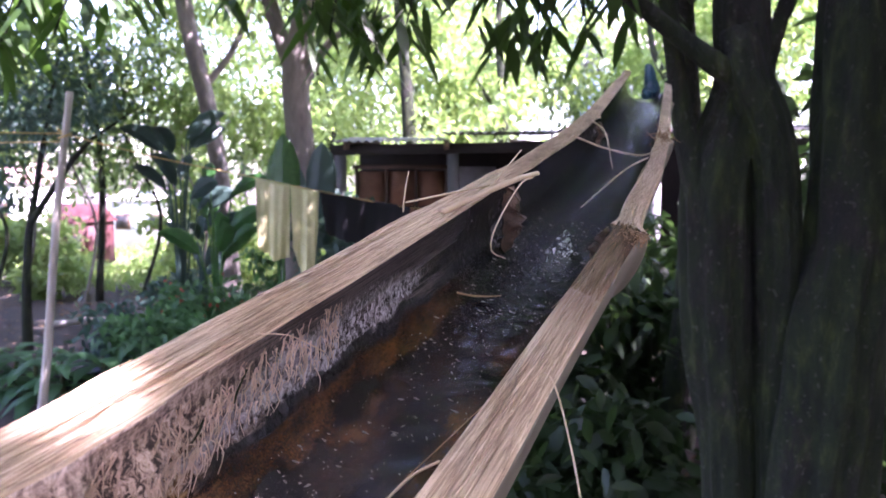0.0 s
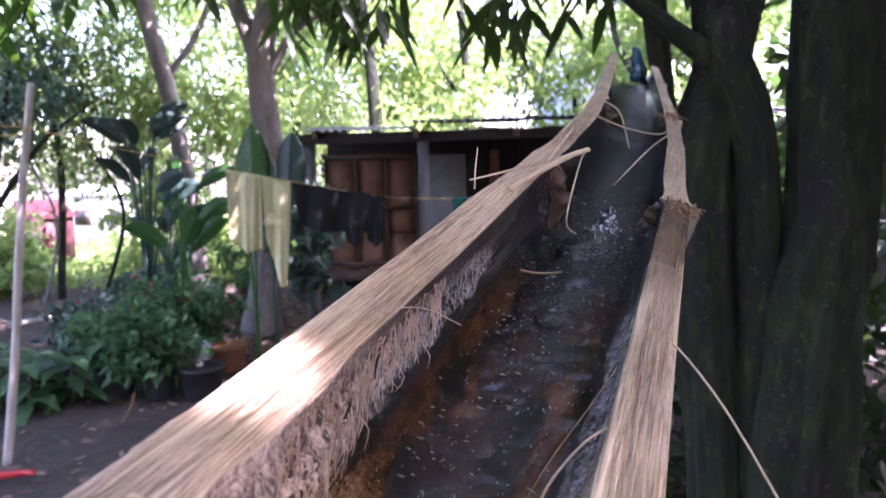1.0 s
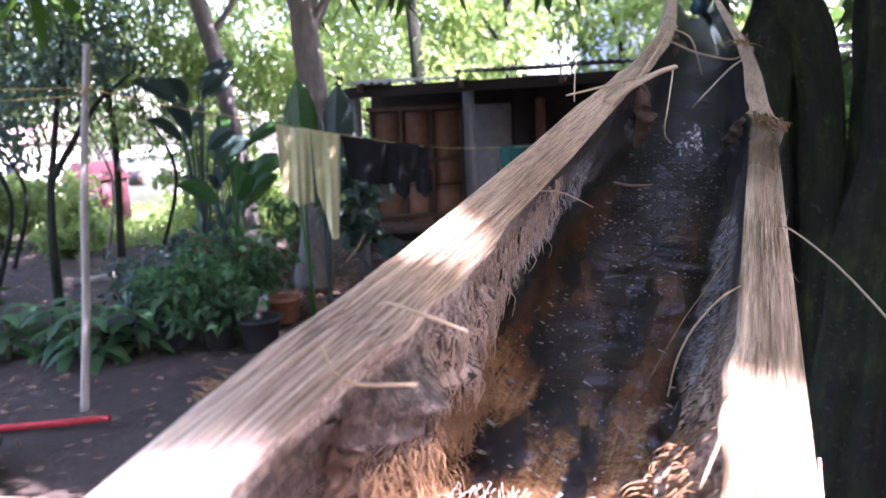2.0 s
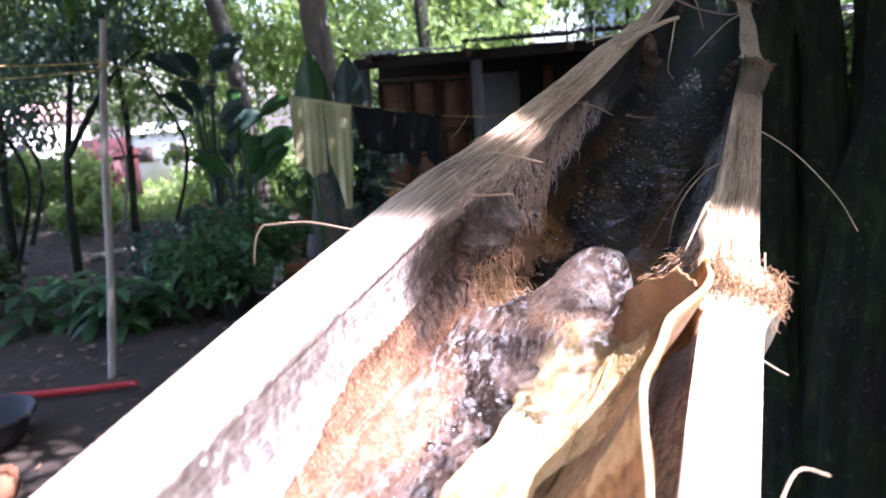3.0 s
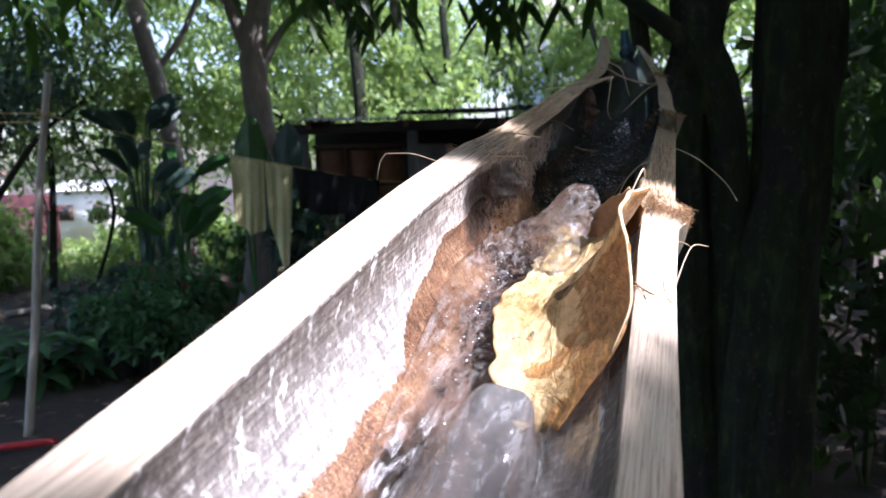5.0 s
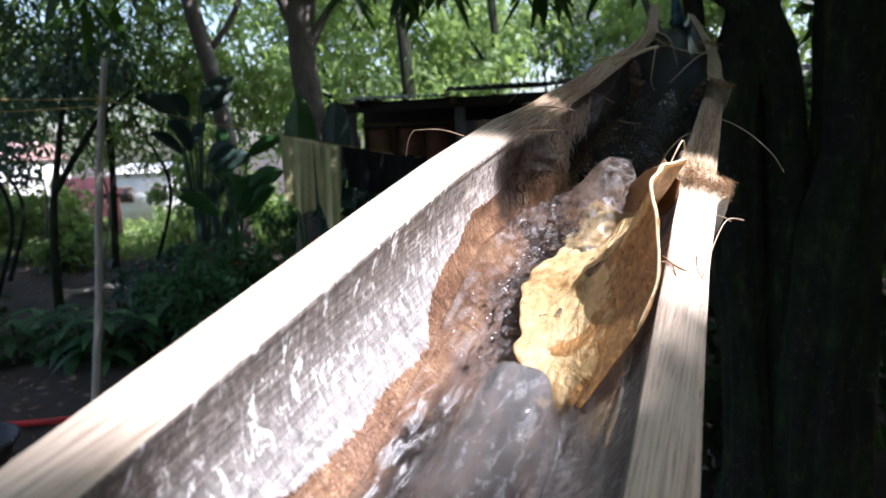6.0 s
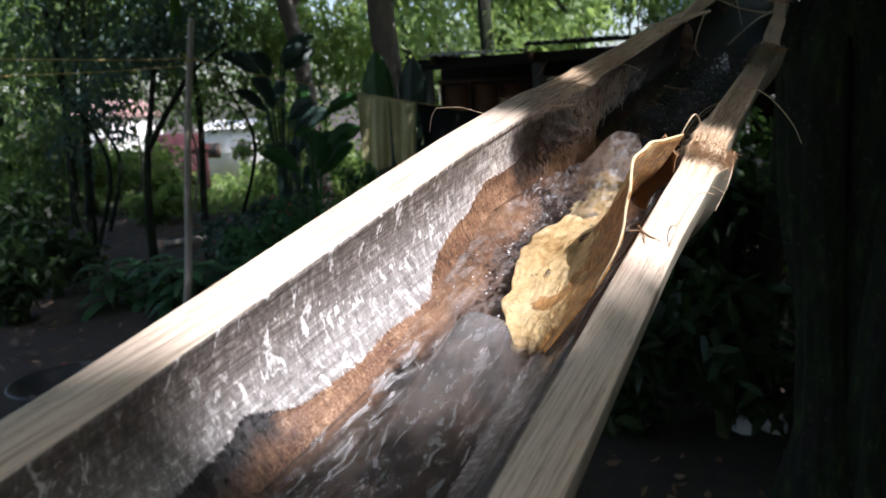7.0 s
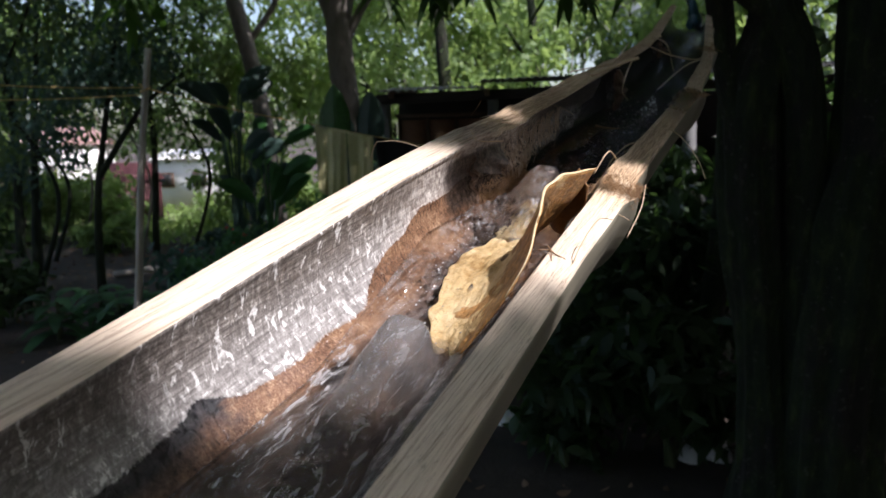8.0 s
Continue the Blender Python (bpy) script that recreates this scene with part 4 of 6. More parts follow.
def rim_strand(rng):
    """One strand of the split rim, lying along it."""
    s0 = rng.uniform(0.02, 0.80)
    ln = rng.uniform(0.03, 0.16)
    side = -1 if rng.random() < 0.5 else 1
    off = rng.uniform(0.0405, 0.0555)
    pts = []
    peel = 0.004 * rng.random() ** 3
    for k in range(5):
        s = s0 + ln * k / 4
        w = float(half_width(s)) - 0.0575
        pts.append((float(middle(s)) + side * (off + w + 0.0006 * rng.normal()), s, 0.0010 + peel * abs(k - 2) / 2 + 0.0005 * rng.random()))
    return pts


def strands(n):
    rng = np.random.default_rng(88)
    pieces = []
    for _ in range(n):
        r = 0.00015 + 0.0004 * rng.random() ** 2
        pieces.append(tube_data(rim_strand(rng), [r * 0.5, r, r, r * 0.4], 5, 14))
    return pieces


tagged(part("rim_fibre", joined("rim_fibre", strands(330), RIM), trough, "fine split strands along the rims"), kind="stuff")

STUB = plain("node_wall", (0.022, 0.012, 0.008), (0.16, 0.085, 0.045), 160.0, 0.5, relief=0.8, depth=0.002)
wall_stub("node_wall_rest", 0.437, 160, 232, 0.013, 0.016, "dark broken rest of the node wall", 2)
wall_stub("node_wall_rest", 0.004, 172, 225, 0.006, 0.014, "brown broken rest of the node wall", 4)
wall_stub("node_wall_rest", 0.437, 340, 380, 0.008, 0.012, "dark broken rest of the node wall", 6)
wall_stub("node_wall_rest", 0.008, 338, 376, 0.004, 0.012, "brown broken rest of the node wall", 8)
wall_stub("node_wall_rest", 0.867, 165, 215, 0.012, 0.012, "dark broken rest of the node wall", 9)

# ---- water in the trough ----
def build_water():
    rng = np.random.default_rng(9)
    s = np.concatenate([np.linspace(-0.88, -0.40, 80)[:-1], np.linspace(-0.40, 0.10, 520)[:-1], np.linspace(0.10, 1.60, 760)])[:, None]
    f = np.linspace(0, 1, 84)[None, :]
    left = np.interp(s, [-0.9, -0.3, -0.22, -0.14, -0.08, -0.02, 0.03, 0.1, 0.3, 1.6], [-0.026, -0.018, -0.016, -0.024, -0.030, -0.028, -0.030, -0.034, -0.034, -0.034])
    x = left + (0.0385 - left) * f
    level = water_level(s, x)
    film = floor_height(s, x)
    thin = np.clip((film - level) / 0.004, 0, 1)
    level = np.maximum(level, film)
    run = np.interp(s, [-0.9, -0.34, -0.27, -0.24, -0.17, -0.14, -0.05, -0.02, 0.02, 0.1, 1.6], [1.9, 1.7, 1.3, 0.45, 0.45, 1.9, 1.9, 0.3, 0.25, 1.0, 1.0])
    rip = np.zeros_like(x)
    for _ in range(30):
        turn, k = rng.normal(0.0, 0.75), 2 * math.pi / rng.uniform(0.007, 0.024)
        bend = 1.2 * np.sin(70 * s + 6 * rng.random()) + 0.8 * np.sin(150 * x + 40 * s + 6 * rng.random())
        rip += rng.uniform(0.4, 1.0) * np.sin(k * (math.cos(turn) * s + math.sin(turn) * x) + rng.uniform(0, 6.28) + bend)
    rip /= math.sqrt(15)
    chop = np.zeros_like(x)
    for _ in range(30):
        turn, k = rng.uniform(0, 6.28), 2 * math.pi / rng.uniform(0.0035, 0.008)
        chop += np.sin(k * (math.cos(turn) * s + math.sin(turn) * x) + rng.uniform(0, 6.28) + 1.5 * np.sin(110 * s + 90 * x + 6 * rng.random()))
    chop /= math.sqrt(15)
    wild = np.interp(s, [-0.9, -0.30, -0.25, -0.18, -0.15, -0.05, -0.02, 0.02, 0.06, 1.6], [0.25, 0.3, 0.2, 0.2, 0.9, 1.1, 0.3, 0.2, 0.35, 0.3])
    rip = rip + 0.55 * wild * chop * np.clip(0.3 + np.sin(90 * s + 60 * x) + np.sin(140 * s - 170 * x + 2), 0, 1.6)
    inside = np.sin(np.pi * np.clip(f, 0.0, 1)) ** 0.6
    z = level + 0.0011 * rip * run * inside * (1 - 0.4 * thin)
    z += (0.021 + 0.0012 * np.sin(300 * x + 1) + 0.0010 * np.sin(240 * s + 160 * x)) * np.exp(-np.abs((s + 0.006) / 0.015) ** 2.8 - np.abs((x - 0.0085) / 0.0135) ** 3.2)
    z += (0.017 + 0.0014 * chop) * np.exp(-((s + 0.012) / 0.014) ** 2 - ((x + 0.014) / 0.011) ** 2)
    z += 0.020 * np.exp(-np.abs((s + 0.010) / 0.018) ** 2.6 - np.abs((x - 0.014) / 0.022) ** 3)
    z += 0.022 * np.exp(-((s - 0.447) / 0.013) ** 2 - ((x - 0.009) / 0.008) ** 2)
    z += 0.018 * np.exp(-((s + 0.034) / 0.020) ** 2 - ((x - 0.010) / 0.013) ** 2)
    z += (0.029 + 0.0005 * np.sin(330 * x + 30 * s) + 0.0006 * np.sin(210 * x - 120 * s + 1)) * np.exp(-np.where(s > -0.203, (s + 0.203) / 0.018, (s + 0.203) / 0.038) ** 2 - ((x - 0.0115) / 0.0125) ** 4)
    z += 0.006 * np.exp(-((s + 0.285) / 0.030) ** 2 - ((x - 0.010) / 0.012) ** 2)
    x = x + middle(s)
    n, k = x.shape
    z[:, 0] -= 0.004
    z[:, -1] -= 0.004
    V = np.stack([x, np.broadcast_to(s, x.shape), z], 2).reshape(-1, 3)
    idx = np.arange(n * k).reshape(n, k)
    F = np.stack([idx[:-1, :-1], idx[:-1, 1:], idx[1:, 1:], idx[1:, :-1]], 2).reshape(-1, 4)
    return fast_mesh("water", V, F, WATER)


tagged(part("water", build_water(), m=TROUGH), "clear shallow water running and humping down the trough", "water", kind="structure")


def droplets(n=340):
    """Pale beads at the falls: bubbles thrown up, and glints modelled as beads."""
    rng = np.random.default_rng(31)
    bm = bmesh.new()
    bmesh.ops.create_icosphere(bm, subdivisions=2, radius=1.0)
    ball = np.array([v.co[:] for v in bm.verts])
    tri = np.array([[v.index for v in f.verts] for f in bm.faces])
    bm.free()
    V, F = [], []
    for i in range(n):
        if i < n * 0.35:
            s, x = rng.normal(-0.03, 0.014), rng.normal(-0.008, 0.008)
        elif i < n * 0.8:
            s = rng.uniform(-0.165, -0.03)
            x = rng.normal(-0.010 - 0.004 * math.sin(70 * s), 0.006)
        else:
            s, x = rng.normal(-0.20, 0.04), rng.uniform(-0.004, 0.03)
        z = max(float(water_level(s, x)) + 0.002, float(floor_height(s, x))) + rng.uniform(0.0002, 0.0025)
        r = 0.00010 + 0.0004 * rng.random() ** 4
        V.append(np.array([x + float(middle(s)), s, z]) + ball * r * np.array([1, rng.uniform(1, 2.0), 0.7]))
        F.append(tri + i * len(ball))
    return fast_mesh("bubbles", np.concatenate(V), np.concatenate(F), FROTH)


FROTH = plain("froth_and_glint", (0.30, 0.30, 0.31), (0.62, 0.62, 0.62), 300.0, 0.12)
tagged(part("bubbles", droplets(), m=TROUGH), "small pale beads on the running water, for bubbles and sun glints", "bubbles", kind="stuff")

def specks(n=620):
    """Pale scraps above the node: riding foam and chaff, and sky glints modelled as flecks."""
    rng = np.random.default_rng(61)
    V, F = [], []
    for _ in range(n):
        s, x = 0.05 + 0.5 * rng.random() ** 1.3, rng.uniform(-0.026, 0.034)
        z = max(float(water_level(s, x)), float(floor_height(s, x))) + 0.0014
        a, r = rng.normal(0.0, 0.5), 0.00010 + 0.0007 * rng.random() ** 5
        c, o = np.array([x + float(middle(s)), s, z]), len(V)
        k = 6
        for j in range(k):
            t = 2 * math.pi * j / k
            p, q = r * 0.8 * rng.uniform(0.6, 1.2) * math.cos(t), r * 3.0 * rng.uniform(0.6, 1.2) * math.sin(t)
            V.append(c + np.array([q * math.cos(a) - p * math.sin(a), q * math.sin(a) + p * math.cos(a), 0.0003 * rng.normal()]))
        V.append(c + np.array([0, 0, 0.0005]))
        V.append(c - np.array([0, 0, 0.0004]))
        for j in range(k):
            F += [(o + j, o + (j + 1) % k, o + k), (o + (j + 1) % k, o + j, o + k + 1)]
    return mesh_from("foam_glint_specks", V, F, CHAFF)


CHAFF = plain("chaff_and_sky_glint", (0.08, 0.065, 0.05), (0.36, 0.32, 0.28), 400.0, 0.4)
tagged(part("foam_glint_specks", specks(), m=TROUGH), "small pale scraps on the water, for foam, chaff and sky glints", "foam", kind="stuff")

# ---- the dry leaf caught at the node ----
def build_leaf():
    rng = np.random.default_rng(14)
    n, k = 110, 60
    u, v = np.linspace(0.14, 1, n)[:, None], np.linspace(0, 1, k)[None, :]
    s = 0.012 - 0.186 * u
    wl = np.interp(u, [0, 0.12, 0.3, 0.45, 0.6, 0.75, 0.86, 0.96, 1], [0.022, 0.012, 0.004, 0.0, -0.002, 0.003, 0.009, 0.017, 0.025])
    zl = np.interp(u, [0, 0.12, 0.3, 0.85, 1], [-0.002, -0.021, -0.0315, -0.0325, -0.033])
    wr = np.interp(u, [0, 0.12, 0.24, 0.35, 0.45, 0.58, 0.72, 0.85, 0.93, 1], [0.031, 0.036, 0.040, 0.0365, 0.0320, 0.0305, 0.037, 0.043, 0.044, 0.036])
    zr = np.interp(u, [0, 0.12, 0.24, 0.35, 0.45, 0.58, 0.72, 0.85, 0.93, 1], [0.006, 0.014, 0.019, 0.0215, 0.0220, 0.0200, 0.0160, 0.008, 0.000, -0.026])
    ease = np.ones(7) / 7
    wr, zr = (np.convolve(np.pad(q[:, 0], 3, mode="edge"), ease, "valid")[:, None] for q in (wr, zr))
    wm = np.interp(u, [0, 0.15, 0.4, 0.8, 1], [0.029, 0.030, 0.031, 0.033, 0.033])
    zm = np.interp(u, [0, 0.15, 0.4, 0.8, 1], [-0.001, -0.022, -0.034, -0.034, -0.035])
    x = (1 - v) ** 2 * wl + 2 * v * (1 - v) * wm + v ** 2 * wr
    z = (1 - v) ** 2 * zl + 2 * v * (1 - v) * zm + v ** 2 * zr
    taper = np.sin(np.pi * np.clip(u, 0.02, 0.98)) ** 0.5
    z = z + taper * (0.0008 * waves(rng, u, v, 10, 14, 9) + 0.00045 * waves(rng, u, v, 14, 50, 45) + 0.00022 * waves(rng, u, v, 16, 110, 90)) + 0.0015 * np.exp(-((v - 0.15) / 0.2) ** 2) * taper
    x = x + 0.0008 * waves(rng, u, v, 8, 20, 6) * taper
    ss = s + 0.002 * waves(rng, u * 0, v, 4, 0, 9) + 0.0022 * u ** 6 * waves(rng, u * 0, v, 6, 0, 11)
    x = x + 0.0012 * (1 - v) ** 6 * waves(rng, u, v * 0, 8, 45, 0)
    V = np.stack([x, np.broadcast_to(ss, x.shape), z], 2).reshape(-1, 3)
    idx = np.arange(n * k).reshape(n, k)
    F = np.stack([idx[:-1, :-1], idx[:-1, 1:], idx[1:, 1:], idx[1:, :-1]], 2).reshape(-1, 4)
    rim_pts = [V[idx[i, -1]] for i in range(5, n - 8, 8)]
    mid_pts = [V[idx[i, 25]] + np.array([0, 0, 0.0002]) for i in range(3, n - 3, 9)]
    return fast_mesh("blade", V, F, DRY_LEAF), rim_pts, mid_pts


blade, rim_pts, mid_pts = build_leaf()
leaf = thing("dry_leaf", "curled yellow-brown dry leaf wedged in the trough at the node", "leaf", TROUGH)
ob = part("blade", blade, leaf)
sol = ob.modifiers.new("thickness", "SOLIDIFY")
sol.thickness, sol.offset = 0.0007, 0
def ribbon(pts, width):
    """The leaf's edge, rolled outward into a narrow pale band."""
    P = spline(pts, 60)
    n, k = len(P), 7
    u = np.linspace(0, 1, n)[:, None]
    w = width * np.interp(u, [0, 0.1, 0.35, 0.6, 0.85, 1], [0.5, 1.0, 1.1, 0.7, 0.45, 0.2])
    a = np.linspace(0.2, 2.6, k)[None, :]
    turn = np.interp(u, [0, 0.25, 0.5, 1], [0.6, 0.1, 0.5, 0.9])
    off = np.stack([w * (np.cos(a + turn) - math.cos(0.2)), 0 * a * u, w * np.sin(a + turn) - w * 0.2], 2)
    V = P[:, None, :] + off
    idx = np.arange(n * k).reshape(n, k)
    F = np.stack([idx[:-1, :-1], idx[:-1, 1:], idx[1:, 1:], idx[1:, :-1]], 2).reshape(-1, 4)
    return fast_mesh("rolled_edge", V.reshape(-1, 3), F, LEAF_EDGE)


LEAF_EDGE = plain("pale_leaf_edge", (0.50, 0.36, 0.17), (0.80, 0.66, 0.42), 160.0, 0.45, (1, 0.3, 1), 0.4, 0.0006)
ob = part("rolled_edge", ribbon(rim_pts, 0.0007), leaf, "pale rolled leaf edge")
sol = ob.modifiers.new("thickness", "SOLIDIFY")
sol.thickness, sol.offset = 0.0005, 0
part("midrib", tube("midrib", mid_pts, [0.0006, 0.0005, 0.0003], DRY_LEAF, 6, 30), leaf)
def curled_scrap():
    """The torn base of the leaf, curled up against the rim."""
    n, k = 16, 12
    g = np.random.default_rng(3)
    u, v = np.linspace(0, 1, n)[:, None], np.linspace(0, 1, k)[None, :]
    lo = np.array([0.016, -0.018, -0.024]) + u[..., None] * np.array([0.020, -0.018, 0.002])
    hi = np.array([0.022, -0.018, 0.004]) + u[..., None] * np.array([0.020, -0.014, 0.006])
    P = lo + (hi - lo) * v[..., None]
    P[..., 2] += (0.007 * np.sin(np.pi * u) + 0.0010 * np.sin(19 * u) + 0.0007 * np.sin(33 * u + 1)) * v ** 2
    P[..., 1] += 0.004 * np.sin(np.pi * v) + 0.002 * np.sin(7 * u + 4 * v)
    P[..., 0] += 0.0015 * np.sin(8 * v + 3 * u)
    idx = np.arange(n * k).reshape(n, k)
    F = np.stack([idx[:-1, :-1], idx[:-1, 1:], idx[1:, 1:], idx[1:, :-1]], 2).reshape(-1, 4)
    return fast_mesh("torn_base", P.reshape(-1, 3), F, SCRAP)


SCRAP = plain("brown_leaf", (0.14, 0.06, 0.025), (0.42, 0.22, 0.09), 130.0, 0.5, relief=0.5, depth=0.001)
ob = part("torn_base", curled_scrap(), leaf, "reddish brown curled leaf base")
sol = ob.modifiers.new("thickness", "SOLIDIFY")
sol.thickness, sol.offset = 0.0008, 0

# ---- trees beside the trough ----
def trunk_mesh(name, pts, radii, mat, seed, sides=44, rings=110):
    """A trunk with lumps and long ridges in its bark."""
    V, F = tube_data(pts, radii, sides, rings)
    V = np.array(V)
    line = V.reshape(rings, sides, 3).mean(1, keepdims=True)
    g = np.random.default_rng(seed)
    a = np.arange(sides)[None, :] * 2 * math.pi / sides
    h = np.linspace(0, 1, rings)[:, None] * 20
    d = np.zeros((rings, sides))
    for i in range(26):
        m = int(g.integers(2, 5)) if i < 8 else int(g.integers(6, 17))
        d += (0.030 if i < 8 else 0.016) * np.sin(m * a + g.normal() * 0.5 * h + 0.8 * np.sin(g.uniform(0.3, 1.2) * h + g.uniform(0, 6)) + g.uniform(0, 6.28))
    V = line + (V.reshape(rings, sides, 3) - line) * (1 + d[..., None])
    return mesh_from(name, V.reshape(-1, 3), F, mat)


def tree(name, label, limbs, crowns, bark, leaf_mat, group="", seed=0, sides=14, leaf=(0.12, 0.05), fine=False, category="tree"):
    """limbs: (points, radii) with the trunk first; crowns: (centre, radii, clumps, leaves, spread)."""
    t = thing(name, label, category, Matrix.Translation(limbs[0][0][0]), group)
    back = Matrix.Translation(-Vector(limbs[0][0][0]))
    for i, (pts, radii) in enumerate(limbs):
        n = "trunk" if i == 0 else "limb"
        part(n, trunk_mesh(n, pts, radii, bark, seed) if i == 0 and sides > 14 else tube(n, pts, radii, bark, sides if i == 0 else 9, 30 if i == 0 else 18, 0.07, seed + i), t, m=back)
    for i, c in enumerate(crowns):
        rng = np.random.default_rng(seed * 10 + i)
        places, _ = clumps(rng, *c)
        tagged(part("crown", crown_mesh("crown", rng, places, leaf[0], leaf[1], leaf_mat, fine), t, m=back), kind="stuff")
    return t


TRUNKS = [
    ("dark mossy tree trunk, ridged, with a low side limb", [([(0.88, 2.02, -0.05), (0.86, 2.0, 0.3), (0.839, 2.0, 0.60), (0.819, 2.0, 0.82), (0.786, 2.0, 1.07), (0.770, 2.0, 1.31), (0.768, 2.0, 1.55), (0.832, 2.0, 1.78), (0.82, 2.0, 2.1), (0.86, 2.0, 3.0), (0.8, 2.2, 4.2)],
                                                              [0.17, 0.10, 0.076, 0.080, 0.092, 0.096, 0.096, 0.082, 0.074, 0.075, 0.06]),
                                      ([(0.735, 1.98, 1.46), (0.678, 1.98, 1.62), (0.644, 1.98, 1.78), (0.612, 1.98, 2.01), (0.56, 2.0, 2.4), (0.5, 2.0, 3.2)], [0.055, 0.036, 0.029, 0.027, 0.024, 0.02]),
                                      ([(0.79, 1.94, 1.79), (0.757, 1.93, 1.81), (0.641, 1.93, 1.889), (0.526, 1.93, 1.983), (0.43, 1.93, 2.09), (0.2, 1.9, 2.5)], [0.045, 0.034, 0.026, 0.024, 0.022, 0.02]),
                                      ([(0.78, 2.0, 2.2), (0.4, 2.3, 2.8), (-0.4, 2.6, 3.3), (-1.4, 2.8, 3.5)], [0.07, 0.05, 0.035, 0.015])]),
    ("slender green mossy tree trunk beside a thicker one", [([(0.955, 1.98, -0.05), (0.94, 1.95, 0.3), (0.93, 1.93, 0.63), (0.920, 1.93, 0.92), (0.923, 1.93, 1.16), (0.912, 1.93, 1.395), (0.880, 1.93, 1.62), (0.815, 1.94, 1.80), (0.805, 1.97, 1.92)], [0.10, 0.06, 0.045, 0.045, 0.054, 0.060, 0.060, 0.062, 0.05]),
                                      ([(0.845, 1.94, 1.75), (0.93, 1.97, 2.0), (1.2, 2.1, 2.7), (1.7, 2.4, 3.2)], [0.03, 0.020, 0.02, 0.012])]),
    ("thick dark green mossy tree trunk", [([(1.08, 1.95, -0.05), (1.04, 1.92, 0.3), (1.033, 1.9, 0.64), (1.053, 1.9, 0.93), (1.062, 1.9, 1.12), (1.093, 1.9, 1.32), (1.103, 1.9, 1.55), (1.112, 1.9, 1.77), (1.13, 1.9, 2.05), (1.26, 1.9, 2.6), (1.55, 1.8, 3.8)],
                                            [0.22, 0.15, 0.137, 0.132, 0.130, 0.116, 0.113, 0.120, 0.12, 0.12, 0.10]),
                      ([(1.2, 1.85, 2.4), (0.9, 1.0, 3.1), (0.3, 0.0, 3.5), (-0.6, -1.0, 3.7)], [0.09, 0.06, 0.04, 0.015])]),
]
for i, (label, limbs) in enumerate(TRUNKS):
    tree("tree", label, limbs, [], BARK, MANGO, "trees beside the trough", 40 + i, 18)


def canopy():
    """Unseen crown over the yard, cut so that one gap suns the trough."""
    rng = np.random.default_rng(77)
    n = 84000
    p = np.stack([rng.uniform(-5.5, 6.5, n), rng.uniform(-6.0, 4.6, n), rng.uniform(2.9, 4.6, n)], 1)
    p = np.concatenate([p, np.stack([rng.uniform(1.3, 3.8, 9000), rng.uniform(-0.4, 2.0, 9000), rng.uniform(3.0, 4.4, 9000)], 1)])
    n = len(p)
    lump = np.sin(1.9 * p[:, 0] + 0.7) * np.sin(2.3 * p[:, 1] + 1.1) + 0.6 * np.sin(4.1 * p[:, 0] - 2.2 * p[:, 1])
    p = p[lump > -0.75 + 0.3 * rng.random(n)]
    p = p[p[:, 2] > 2.75 + 0.12 * np.maximum(0, p[:, 1] - 1.0)]
    d, nn, o = np.array(SUN), np.array(ABOVE), np.array(ORIGIN)

    def in_gap(V):
        P = np.concatenate([V, V.mean(1, keepdims=True)] + [V[:, :1] + (V[:, 2:3] - V[:, :1]) * f for f in (0.12, 0.25, 0.38, 0.5, 0.62, 0.75, 0.88)], 1)
        q = P - d * (((P - o) @ nn) / (d @ nn))[..., None] - o
        x, s = q @ np.array(ACROSS), q @ np.array(ALONG)
        gap = ((s < -0.015 + 0.7 * x) | ((x > -0.016) & (s < 0.046 + 0.40 * x))) & (s > np.where(x < 0.036, -0.245 + 0.9 * x, -0.138)) & (np.abs(x) < 0.13)
        fleck = ((x + 0.057) / 0.008) ** 2 + ((s - 0.080) / 0.020) ** 2 < 1
        return (gap | fleck).any(1)

    # twigs of smaller leaves, added to fill the crown's shade round the gap
    m = 9000
    q = o + rng.uniform(-0.75, 0.60, m)[:, None] * np.array(ALONG) + rng.uniform(-0.16, 0.16, m)[:, None] * np.array(ACROSS)
    p2 = q + d * ((rng.uniform(2.95, 4.2, m) - q[:, 2]) / d[2])[:, None]
    # leaves added to keep the sun off the washing
    g = np.random.default_rng(79)
    p3 = np.stack([g.uniform(-1.4, 2.4, 10000), g.uniform(1.9, 4.9, 10000), g.uniform(3.2, 4.4, 10000)], 1)
    # twigs added to shade the trough's lower and upper ends
    q = o + g.uniform(-0.50, -0.22, 2600)[:, None] * np.array(ALONG) + g.uniform(-0.16, 0.16, 2600)[:, None] * np.array(ACROSS)
    q = np.concatenate([q, o + g.uniform(0.62, 1.75, 5000)[:, None] * np.array(ALONG) + g.uniform(-0.2, 0.2, 5000)[:, None] * np.array(ACROSS)])
    p4 = q + d * ((g.uniform(2.95, 4.2, len(q)) - q[:, 2]) / d[2])[:, None]
    return (crown_mesh("crown", rng, p, 0.19, 0.055, MANGO, drop=in_gap), crown_mesh("crown", rng, p2, 0.07, 0.028, MANGO, drop=in_gap),
            crown_mesh("crown", g, p3, 0.19, 0.06, MANGO, drop=in_gap), crown_mesh("crown", g, p4, 0.06, 0.028, MANGO, drop=in_gap))


